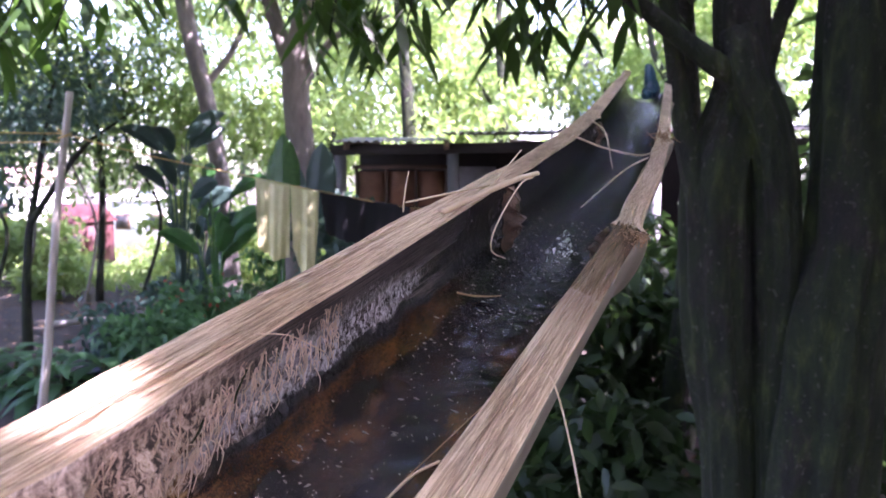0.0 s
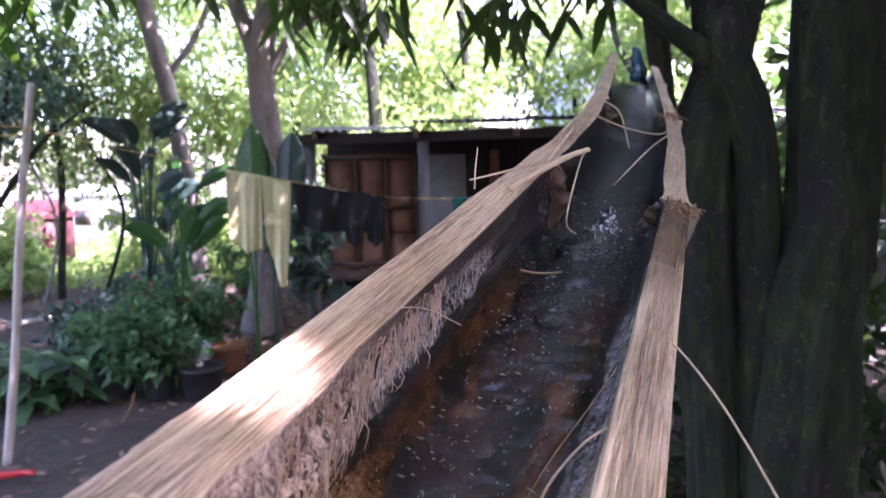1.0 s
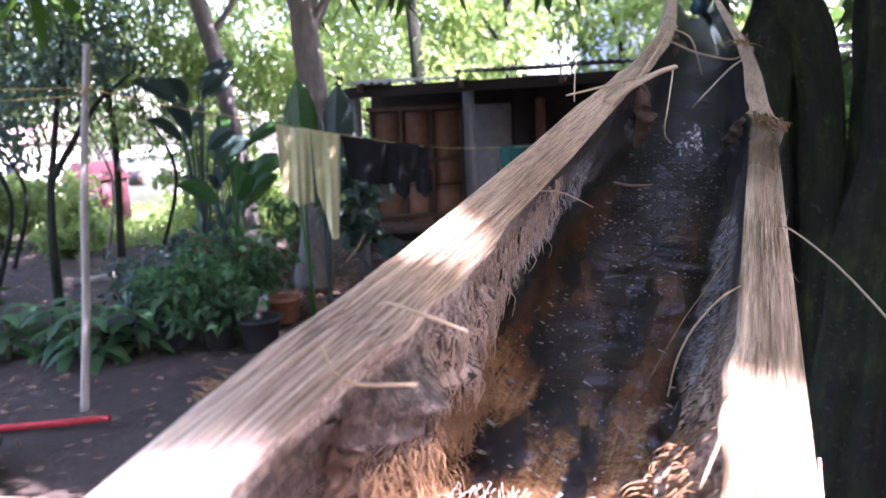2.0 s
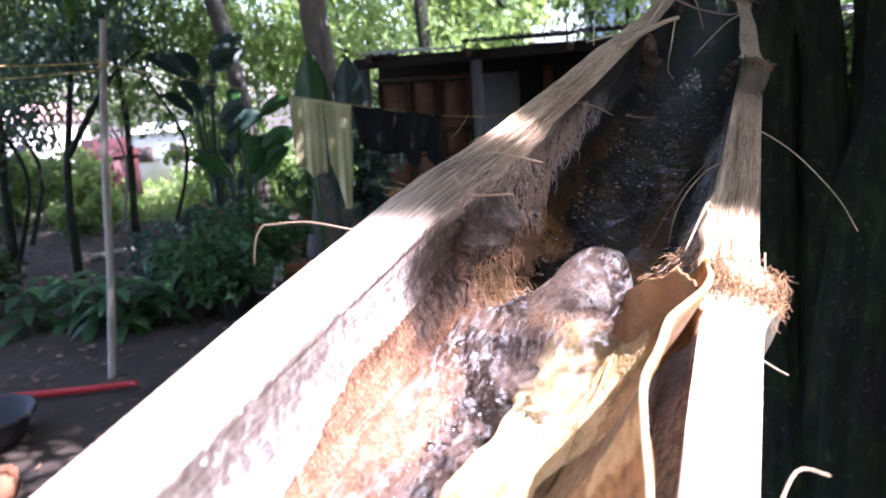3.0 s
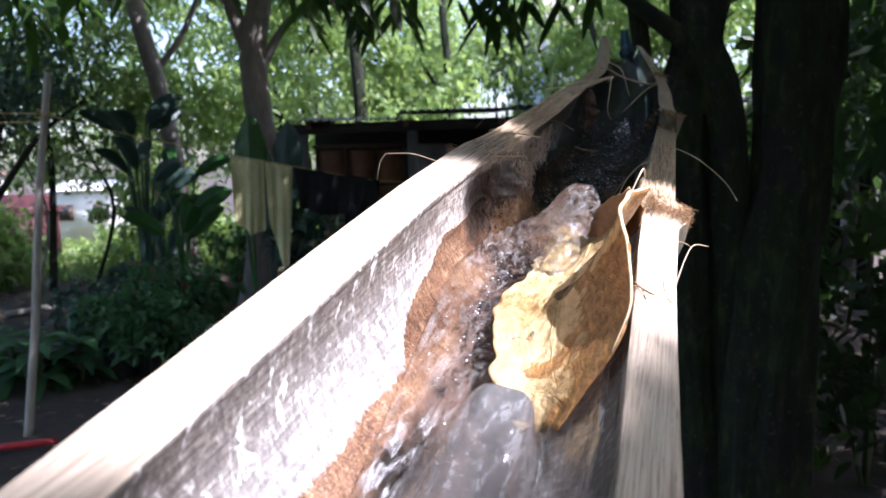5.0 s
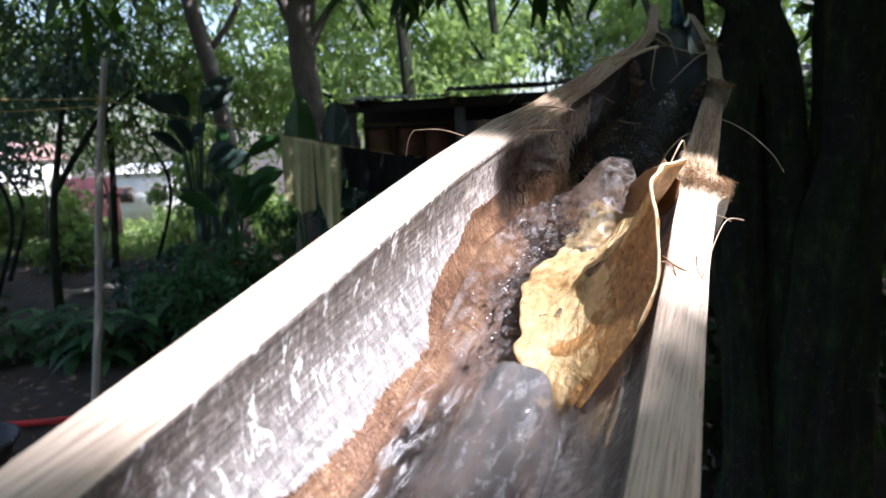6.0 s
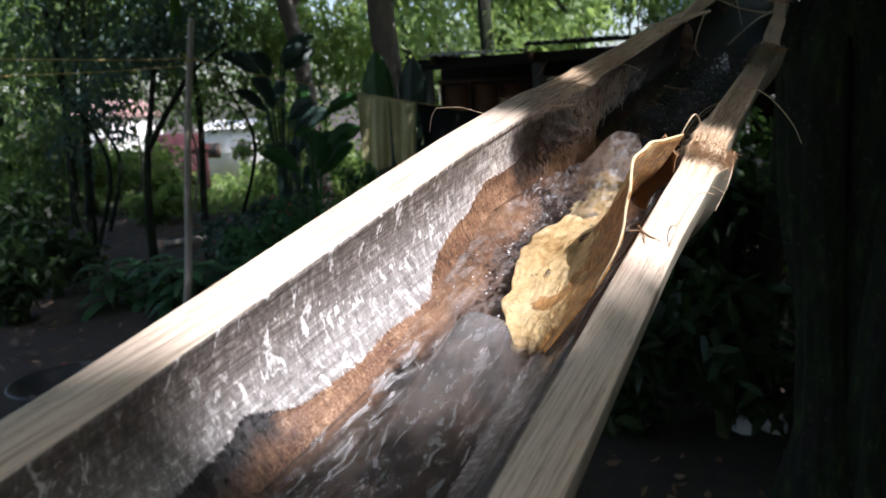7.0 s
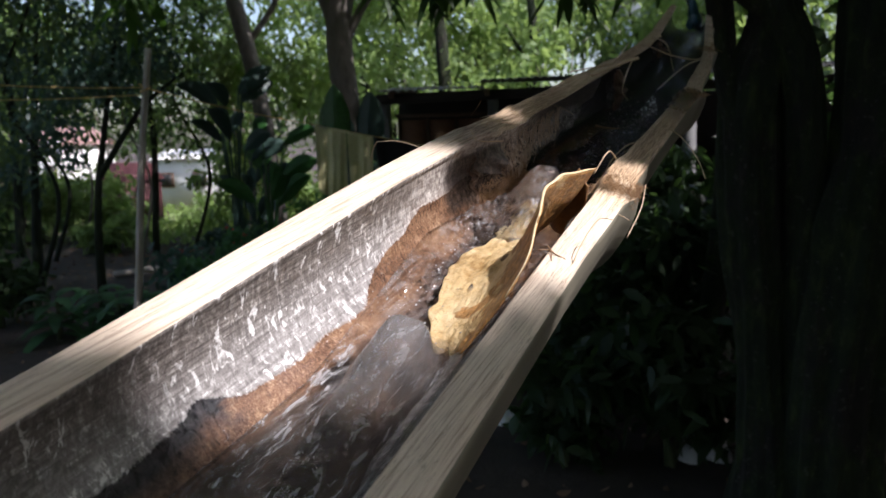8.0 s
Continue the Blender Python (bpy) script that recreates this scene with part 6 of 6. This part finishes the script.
def rosette(label, root, n, length, width, mat, seed, group="pot plants"):
    """Big arching leaves on a short stem."""
    rng = np.random.default_rng(seed)
    t = thing("leafy_plant", label, "plant", Matrix.Translation(root), group)
    part("stem", tube("stem", [(0, 0, -0.02), (0.02, 0, 0.15), (0, 0.02, 0.34)], [0.02, 0.018, 0.012], DARK_STEM, 7, 8), t)
    ang = np.arange(n) * 2.4 + rng.normal(size=n) * 0.2
    hgt = np.linspace(0.06, 0.36, n)
    base = np.stack([0.02 * np.cos(ang), 0.02 * np.sin(ang), hgt], 1)
    way = np.stack([np.cos(ang), np.sin(ang), 0.35 + 0.5 * np.linspace(0, 1, n)], 1)
    side = np.stack([-np.sin(ang), np.cos(ang), 0 * ang], 1)
    V, F = leaf_data(base, way, side, length * rng.uniform(0.8, 1.2, n), width * rng.uniform(0.8, 1.15, n), 0.25, 0.75, True)
    part("foliage", fast_mesh("foliage", V, F, mat), t)


for i, (x, y) in enumerate(((-2.80, 4.75), (-2.55, 4.62), (-3.05, 4.95), (-2.35, 4.78), (-3.3, 4.8))):
    rosette("low plant with long broad arching green leaves", (x, y, 0.0), 22, 0.34, 0.11, POT_GREEN, 60 + i)
bush("pot_plant", "bushy green pot plant with soft leaves", (-2.08, 4.93, 0.08), (0.40, 0.32, 0.27), 1050, (0.10, 0.04), POT_GREEN, 70, group="pot plants", category="plant")
bush("pot_plant", "bushy green pot plant with soft leaves", (-1.80, 4.92, 0.08), (0.33, 0.30, 0.28), 950, (0.09, 0.035), POT_GREEN, 71, group="pot plants", category="plant")
bush("pot_plant", "green pot plant with small red blossoms", (-2.05, 5.6, 0.1), (0.42, 0.36, 0.34), 1000, (0.09, 0.04), POT_GREEN, 72, flowers=40, group="pot plants", category="plant")
bush("pot_plant", "green pot plant with small red blossoms", (-1.75, 5.75, 0.1), (0.34, 0.3, 0.30), 800, (0.08, 0.035), POT_GREEN, 73, flowers=16, group="pot plants", category="plant")
bush("pot_plant", "bushy dark green pot plant", (-2.6, 5.5, 0.05), (0.45, 0.36, 0.28), 800, (0.10, 0.045), BLUE_GREEN, 74, group="pot plants", category="plant", flowers=10)
bush("pot_plant", "grey-green low plant at the shed's foot", (-0.35, 5.9, 0.0), (0.35, 0.3, 0.22), 500, (0.10, 0.045), DARK_GREEN, 75, group="pot plants", category="plant")
bush("shrub", "shrub with pale grey-green leaves at the shed's corner", (-0.95, 5.9, 0.55), (0.42, 0.3, 0.50), 700, (0.11, 0.06), BLUE_GREEN, 76)

for i, (x, y, rx, rz) in enumerate(((-2.0, 8.2, 0.55, 0.5), (-2.9, 8.0, 0.5, 0.3))):
    bush("shrub", "leafy green shrub behind the washing", (x, y, 0), (rx, 0.5, rz), 520, (0.13, 0.055), BLUE_GREEN if i == 1 else POT_GREEN, 180 + i, group="shrubs behind the washing")

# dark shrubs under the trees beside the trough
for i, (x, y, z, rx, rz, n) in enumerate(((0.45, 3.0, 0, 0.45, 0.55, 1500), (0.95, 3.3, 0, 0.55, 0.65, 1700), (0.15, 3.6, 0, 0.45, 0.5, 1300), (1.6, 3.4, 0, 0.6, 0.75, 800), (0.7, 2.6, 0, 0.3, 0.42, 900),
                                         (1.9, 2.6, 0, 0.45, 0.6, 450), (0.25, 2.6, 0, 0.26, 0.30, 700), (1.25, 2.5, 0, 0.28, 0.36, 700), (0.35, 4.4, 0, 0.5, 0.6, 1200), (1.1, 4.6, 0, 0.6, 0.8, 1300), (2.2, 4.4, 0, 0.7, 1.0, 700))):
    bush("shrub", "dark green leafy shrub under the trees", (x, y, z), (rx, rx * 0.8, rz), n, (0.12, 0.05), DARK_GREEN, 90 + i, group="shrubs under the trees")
bush("shrub", "young bright green shoots behind the trunks", (1.35, 3.6, 1.0), (0.12, 0.12, 0.18), 26, (0.09, 0.045), LIME, 120, stems=4)

# ---- yard odds and ends ----
stick = thing("red_stick", "red painted stick lying on the earth", "stick", Matrix.Translation((-2.24, 3.54, 0.02)))
part("shaft", tube("shaft", [(-0.62, -0.06, 0.0), (0.0, 0.0, 0.005), (0.25, 0.04, 0.01)], [0.020, 0.020, 0.017], RED, 8, 12, 0.05), stick)
part("fork", tube("fork", [(0.17, 0.03, 0.01), (0.22, 0.02, 0.015), (0.27, -0.01, 0.02)], [0.014, 0.012, 0.010], RED, 7, 8), stick)
basin = thing("basin", "wide black plastic basin on the earth", "basin", Matrix.Translation((-2.50, 2.98, 0.0)))
ring = [(0.26 * math.cos(a), 0.26 * math.sin(a), 0.13) for a in np.linspace(0, 2 * math.pi, 25)]
part("rim", tube("rim", ring, [0.012, 0.012], BLACK_PLASTIC, 8, 48), basin)
bv = [(r * math.cos(2 * math.pi * k / 32), r * math.sin(2 * math.pi * k / 32), z) for r, z in ((0.20, 0.0), (0.255, 0.13), (0.245, 0.13), (0.19, 0.01)) for k in range(32)]
bf = [(i * 32 + k, i * 32 + (k + 1) % 32, (i + 1) * 32 + (k + 1) % 32, (i + 1) * 32 + k) for i in range(3) for k in range(32)] + [tuple(range(31, -1, -1)), tuple(96 + k for k in range(32))]
part("bowl", mesh_from("bowl", bv, bf, BLACK_PLASTIC), basin)
brick = thing("red_block", "worn red clay block on the earth", "block", Matrix.Translation((-2.10, 2.42, 0.06)))
part("body", mesh_from("body", *box_data((0, 0, 0), (0.24, 0.16, 0.12), pose(0, 0, 0, 0, 0, 20), bevel=0.015), CLAY), brick)
for i, (x, y, r) in enumerate(((0.92, 2.72, 0.10), (0.02, 3.08, 0.07), (0.80, 2.66, 0.05))):
    rng = np.random.default_rng(200 + i)
    bm = bmesh.new()
    bmesh.ops.create_icosphere(bm, subdivisions=3, radius=r)
    for v in bm.verts:
        v.co *= 1 + 0.5 * (noise.noise(v.co * 14 + Vector((i, 0, 0))))
        v.co.z = max(v.co.z * 0.8, -r * 0.45)
    me = bpy.data.meshes.new("bag")
    bm.to_mesh(me)
    bm.free()
    me.materials.append(WHITE)
    t = thing("plastic_bag", "crumpled white plastic bag on the ground under the shrubs", "bag", Matrix.Translation((x, y, r * 0.4)), "white bags")
    part("bag", me, t)
kerb = thing("border_pole", "pale bleached pole edging the flower bed", "pole", Matrix.Translation((-3.85, 7.6, 0.04)))
part("shaft", tube("shaft", [(-0.35, -0.2, 0.0), (0.0, 0.0, 0.02), (0.35, 0.2, 0.0)], [0.035, 0.035, 0.03], POLE, 8, 14, 0.05), kerb)


def scatter(name, rng, n, xr, yr, length, mat, label, up=0.1, spread=None):
    x, y = rng.uniform(*xr, n), rng.uniform(*yr, n)
    if spread is not None:
        keep = spread(x, y, rng)
        x, y = x[keep], y[keep]
    n = len(x)
    base = np.stack([x, y, ground_height(x, y) + 0.006 + 0.012 * rng.random(n)], 1)
    a = rng.uniform(0, 6.28, n)
    way = np.stack([np.cos(a), np.sin(a), up + 0.15 * rng.normal(size=n)], 1)
    side = np.stack([-np.sin(a), np.cos(a), 0.5 * rng.normal(size=n)], 1)
    V, F = leaf_data(base, way, side, length * rng.uniform(0.5, 1.3, n), length * 0.42 * rng.uniform(0.6, 1.2, n), 0.35, 0.0, True)
    tagged(part(name, fast_mesh(name, V, F, mat)), label, "leaves", kind="stuff")


RG = np.random.default_rng(55)
scatter("fallen_leaves", RG, 5000, (-2.6, 0.4), (5.6, 9.5), 0.12, LITTER, "brown fallen leaves heaped under the tree", spread=lambda x, y, g: g.random(len(x)) < np.exp(-((x + 1.2) / 0.7) ** 2 - ((y - 7.0) / 1.2) ** 2))
scatter("fallen_leaves", RG, 2600, (-7, 4), (2.0, 10), 0.07, LITTER, "scattered brown fallen leaves on the earth")
scatter("fallen_leaves", np.random.default_rng(58), 1500, (-1.7, -0.1), (5.3, 6.6), 0.11, LITTER, "brown fallen leaves strewn before the shed", spread=lambda x, y, g: g.random(len(x)) < np.exp(-((x + 0.95) / 0.5) ** 2 - ((y - 6.0) / 0.5) ** 2))
turf = np.stack([RG.uniform(-16, 4, 14000), RG.uniform(9.8, 17, 14000), 0.02 + 0.5 * RG.random(14000) ** 2], 1)
turf[:, 2] *= np.where(np.abs(turf[:, 0] / turf[:, 1] + 0.40) < 0.08, 0.25, 1.0)
tagged(part("grass", crown_mesh("grass", RG, turf, 0.20, 0.07, FAR_GREEN, False, -0.8)), "bright green sunlit weeds and grass", "grass", kind="stuff")

# ---- trees and house behind ----
tree("tree", "slender pale-barked leaning tree", [([(-2.72, 9, -0.05), (-2.78, 9, 1.2), (-2.88, 9, 2.15), (-3.21, 9, 3.8), (-3.5, 9.2, 6.0)], [0.17, 0.12, 0.11, 0.10, 0.06]),
     ([(-3.0, 9, 2.7), (-2.6, 9.1, 3.3), (-2.3, 9.3, 4.2)], [0.05, 0.04, 0.02])],
     [((-3.3, 9.4, 5.2), (2.4, 1.6, 1.6), 60, 4200, 0.28), ((-3.2, 9.6, 3.6), (1.6, 0.8, 0.7), 26, 1100, 0.2)], PALE_BARK, FAR_GREEN, "yard trees", 11)
tree("tree", "pale-barked forked tree behind the clothes line", [([(-1.52, 7, -0.05), (-1.48, 7, 0.5), (-1.38, 7, 1.5), (-1.42, 7, 2.6), (-1.30, 7, 3.4), (-1.2, 7.1, 5.2)], [0.24, 0.16, 0.135, 0.125, 0.10, 0.06]),
     ([(-1.42, 7, 2.5), (-1.62, 7, 3.1), (-1.78, 7, 3.7), (-2.1, 7, 4.6)], [0.085, 0.075, 0.06, 0.03]),
     ([(-1.40, 7, 2.4), (-1.05, 6.9, 2.9), (-0.5, 6.8, 3.1)], [0.05, 0.035, 0.015])],
     [((-1.4, 7.2, 5.0), (2.4, 1.5, 1.5), 60, 4200, 0.28), ((-0.9, 7.4, 3.4), (1.2, 0.6, 0.5), 18, 700, 0.18)], PALE_BARK, FAR_GREEN, "yard trees", 12)
tree("tree", "low dark-leaved tree beside the clothes pole", [([(-3.7, 6.2, -0.05), (-3.65, 6.2, 0.9), (-3.5, 6.2, 1.7), (-3.3, 6.2, 2.6)], [0.045, 0.032, 0.028, 0.014]),
     ([(-3.6, 6.2, 1.2), (-3.1, 6.1, 1.8), (-2.7, 6.1, 2.1)], [0.03, 0.02, 0.01])],
     [((-3.4, 6.2, 2.25), (0.85, 0.5, 0.42), 26, 1150, 0.15), ((-4.3, 6.4, 1.9), (0.5, 0.4, 0.6), 14, 450, 0.14)], BARK, BLUE_GREEN, "yard trees", 13, leaf=(0.09, 0.04))
tree("tree", "dark shrubby tree at the yard's edge", [([(-5.2, 7.6, -0.05), (-5.1, 7.6, 1.2), (-4.9, 7.6, 2.8)], [0.06, 0.04, 0.025])],
     [((-5.0, 7.6, 2.9), (1.3, 0.8, 0.9), 34, 650, 0.2), ((-5.0, 7.6, 1.5), (0.7, 0.5, 0.5), 14, 400, 0.16)], BARK, BLUE_GREEN, "yard trees", 14)
# leaf tone between the painted sunlit and shaded greens
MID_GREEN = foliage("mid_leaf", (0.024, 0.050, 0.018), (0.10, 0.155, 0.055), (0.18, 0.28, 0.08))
for i, (x, y, z, r, n) in enumerate(((-4.8, 7.0, 2.9, 1.0, 600), (-5.6, 8.6, 2.8, 1.2, 800), (-7.4, 8.4, 2.4, 1.2, 900), (-4.2, 9.8, 3.2, 1.2, 950), (-8.8, 9.4, 2.8, 1.4, 950))):
    tree("tree", "dark leafy tree shading the yard's edge", [([(x, y, -0.05), (x + 0.3, y, z * 0.35), (x - 0.15, y, z * 0.7), (x + 0.2, y, z)], [0.03, 0.024, 0.018, 0.012])],
         [((x, y, z), (r, r * 0.7, r * 0.75), 40, n, 0.19), ((x, y - 0.1, z * 0.56), (r * 0.85, r * 0.5, 0.42), 22, n // 3, 0.18)], BARK, MID_GREEN, "dark yard trees", 700 + i, 10, (0.13, 0.055))
for i, (x, y, z, r, n) in enumerate(((-3.4, 9.6, 2.5, 0.9, 1500), (-4.7, 9.2, 2.5, 0.9, 1100), (-5.9, 9.9, 2.6, 1.0, 1100), (-7.2, 10.4, 2.7, 1.1, 1200), (-2.3, 9.8, 2.4, 0.8, 1200), (-4.0, 11.4, 3.2, 1.2, 1000), (-6.6, 11.8, 3.4, 1.3, 1100))):
    tree("tree", "small leafy tree with a thin bent stem", [([(x, y, -0.05), (x + 0.2, y, z * 0.4), (x - 0.1, y, z * 0.75), (x, y, z)], [0.022, 0.018, 0.014, 0.008])],
         [((x, y, z), (r, r * 0.6, r * 0.8), 40, int(n * 0.75), 0.2)], PALE_BARK, MID_GREEN if i % 2 else FAR_GREEN, "small trees", 760 + i, 8, (0.14, 0.065))
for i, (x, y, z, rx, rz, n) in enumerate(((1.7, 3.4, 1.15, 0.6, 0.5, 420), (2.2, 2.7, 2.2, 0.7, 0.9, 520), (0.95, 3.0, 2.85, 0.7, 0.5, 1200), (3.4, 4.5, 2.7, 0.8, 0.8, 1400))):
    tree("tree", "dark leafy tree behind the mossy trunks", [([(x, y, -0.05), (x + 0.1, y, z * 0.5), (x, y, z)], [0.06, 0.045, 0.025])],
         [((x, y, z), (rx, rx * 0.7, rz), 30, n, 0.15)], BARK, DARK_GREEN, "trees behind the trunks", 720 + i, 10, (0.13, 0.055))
for i, (x, y, h, r) in enumerate(((-4.6, 9.4, 3.5, 0.04), (-6.3, 9.0, 4.0, 0.045), (-0.6, 10.6, 4.6, 0.10))):
    tree("tree", "thin-stemmed tree with dark foliage", [([(x, y, -0.05), (x + 0.1, y, h * 0.5), (x - 0.1, y, h)], [r * 1.4, r, r * 0.5])],
         [((x, y, h), (1.2, 0.9, 0.8), 24, 1300, 0.2), ((x, y + 0.3, h * 0.5), (0.9, 0.6, 0.5), 12, 420, 0.16)], BARK, DARK_GREEN if i % 2 else FAR_GREEN, "thin-stemmed trees", 20 + i)
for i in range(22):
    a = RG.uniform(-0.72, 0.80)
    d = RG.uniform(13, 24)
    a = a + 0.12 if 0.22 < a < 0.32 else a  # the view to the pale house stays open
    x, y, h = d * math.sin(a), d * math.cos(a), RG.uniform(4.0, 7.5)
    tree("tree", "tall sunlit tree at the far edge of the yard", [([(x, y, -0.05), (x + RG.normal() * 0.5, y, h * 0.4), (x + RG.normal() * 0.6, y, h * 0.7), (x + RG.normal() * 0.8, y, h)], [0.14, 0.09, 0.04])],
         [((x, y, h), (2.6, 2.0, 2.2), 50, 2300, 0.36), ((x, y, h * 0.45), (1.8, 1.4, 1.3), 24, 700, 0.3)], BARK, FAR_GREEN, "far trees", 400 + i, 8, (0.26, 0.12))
for i, (x, y, rx, rz) in enumerate(((-8.0, 10.5, 1.0, 0.5), (-6.0, 11.0, 0.9, 0.4), (-4.2, 11.4, 1.0, 0.4), (-2.4, 10.6, 0.9, 0.45), (-1.2, 9.6, 0.6, 0.4), (-7.2, 8.9, 0.6, 0.35), (-5.2, 9.4, 0.5, 0.3))):
    bush("shrub", "sunlit green shrub at the yard's edge", (x, y, 0), (rx, 0.7, rz), 700, (0.16, 0.08), FAR_GREEN, 140 + i, group="edge shrubs", fine=False)

for i in range(26):
    x, y = -14.5 + 0.58 * i + RG.normal() * 0.15, RG.uniform(10.2, 13.4)
    low = -0.57 < x / y < -0.385
    rz = RG.uniform(0.10, 0.15) if low else RG.uniform(0.65, 1.05)
    bush("shrub", "low sunlit weedy shrub" if low else "tall leafy shrub closing the yard", (x, y, 0), (RG.uniform(0.7, 1.0), 0.6, rz), 420 if low else 950, (0.15, 0.075), FAR_GREEN if i % 3 else MID_GREEN, 800 + i, group="edge shrubs", fine=False)
for i, (x, y, r) in enumerate(((-4.1, 5.3, 0.42), (-4.8, 5.9, 0.5), (-3.9, 4.5, 0.30), (-5.4, 6.8, 0.5), (-4.6, 4.7, 0.36))):
    bush("shrub", "dark leafy shrub in the shade of the yard", (x, y, 0), (r, r * 0.8, r * 0.9), 700, (0.12, 0.05), DARK_GREEN, 860 + i, group="yard shrubs")

for i in range(15):
    x, y, h = -17.0 + 1.4 * i + RG.normal() * 0.3, RG.uniform(19.0, 21.5), RG.uniform(3.4, 5.0)
    tree("tree", "leafy sunlit tree in the row behind the yard", [([(x, y, -0.05), (x + RG.normal() * 0.2, y, h * 0.5), (x, y, h)], [0.06, 0.045, 0.02])],
         [((x, y, h), (1.5, 0.9, 1.3), 44, 620, 0.3), ((x, y, h * 0.55), (1.3, 0.7, 0.9), 22, 300, 0.28)], PALE_BARK, FAR_GREEN if i % 2 else MID_GREEN, "row of trees behind the yard", 900 + i, 8, (0.24, 0.11))

PINK_ROOF = plain("faded_roof_paint", (0.42, 0.24, 0.22), (0.62, 0.42, 0.40), 1.5, 0.8)


def house(label, at, w, d, h, roof_h, wall_mat, roof_mat, turn, pane=0.9):
    t = thing("house", label, "house", pose(*at, 0, 0, turn))
    part("wall", mesh_from("wall", *box_data((0, 0, h / 2), (w, d, h)), wall_mat), t)
    o = 0.06 * w
    V = [(-w / 2 - o, -d / 2 - o, h - 0.1), (w / 2 + o, -d / 2 - o, h - 0.1), (w / 2 + o, d / 2 + o, h - 0.1), (-w / 2 - o, d / 2 + o, h - 0.1), (-w / 2 - o, 0, h + roof_h), (w / 2 + o, 0, h + roof_h)]
    part("roof", mesh_from("roof", V, [(0, 1, 5, 4), (2, 3, 4, 5), (1, 2, 5), (3, 0, 4), (3, 2, 1, 0)], roof_mat, False), t)
    for x in (-w * 0.3, w * 0.25):
        wd = part("window", mesh_from("window", *box_data((x, -d / 2 - 0.01, h * 0.55), (pane, 0.06, pane), bevel=0.01), TIMBER), t)
        part("pane", mesh_from("pane", *box_data((x, -d / 2 - 0.045, h * 0.55), (pane * 0.78, 0.02, pane * 0.78)), BLACK_PLASTIC), wd)
    return t


house("small white-walled hut in full sun behind the trees", (-6.75, 16.8, 0), 1.5, 1.4, 1.30, 0.12, WALL_WHITE, WALL_WHITE, -8, 0.35)
house("white-walled house with a pinkish roof behind the trees", (-10.3, 17.2, 0), 1.6, 1.6, 1.7, 0.35, WALL_WHITE, PINK_ROOF, -18, 0.4)
# the outbuilding's form is made up, standing in for a red mass
house("low red mass behind the trees, built as a small outbuilding", (-6.58, 12.9, 0), 0.90, 0.6, 0.98, 0.22, DULL_RED, DULL_RED, -20, 0.25)
# wall colour dulled to grey-blue, with the facade's shade painted in
SHADED_WALL = plain("shaded_limewash", (0.26, 0.30, 0.35), (0.40, 0.45, 0.50), 1.5, 0.9)
house("pale two-storey house seen through the foliage", (7.6, 26.0, 0), 4.4, 5.0, 6.0, 1.5, SHADED_WALL, IRON, 8)

# trees added behind and beside the yard, mostly unseen, to block sky light
for i, (x, y, r) in enumerate(((-3.4, -4.6, 1.9), (0.2, -5.4, 2.0), (3.4, -4.4, 1.9), (5.4, -1.2, 1.9), (5.4, 2.2, 1.8), (4.6, 5.6, 1.8), (-6.4, -2.4, 1.8), (3.2, 3.6, 0.9), (2.9, 1.4, 0.8))):
    n = 900 if i == 7 else 3200
    tree("tree", "dense dark green tree added round the yard to cut sky light", [([(x, y, -0.05), (x + 0.1, y, 1.5), (x, y + 0.1, 3.4)], [0.16, 0.11, 0.06])],
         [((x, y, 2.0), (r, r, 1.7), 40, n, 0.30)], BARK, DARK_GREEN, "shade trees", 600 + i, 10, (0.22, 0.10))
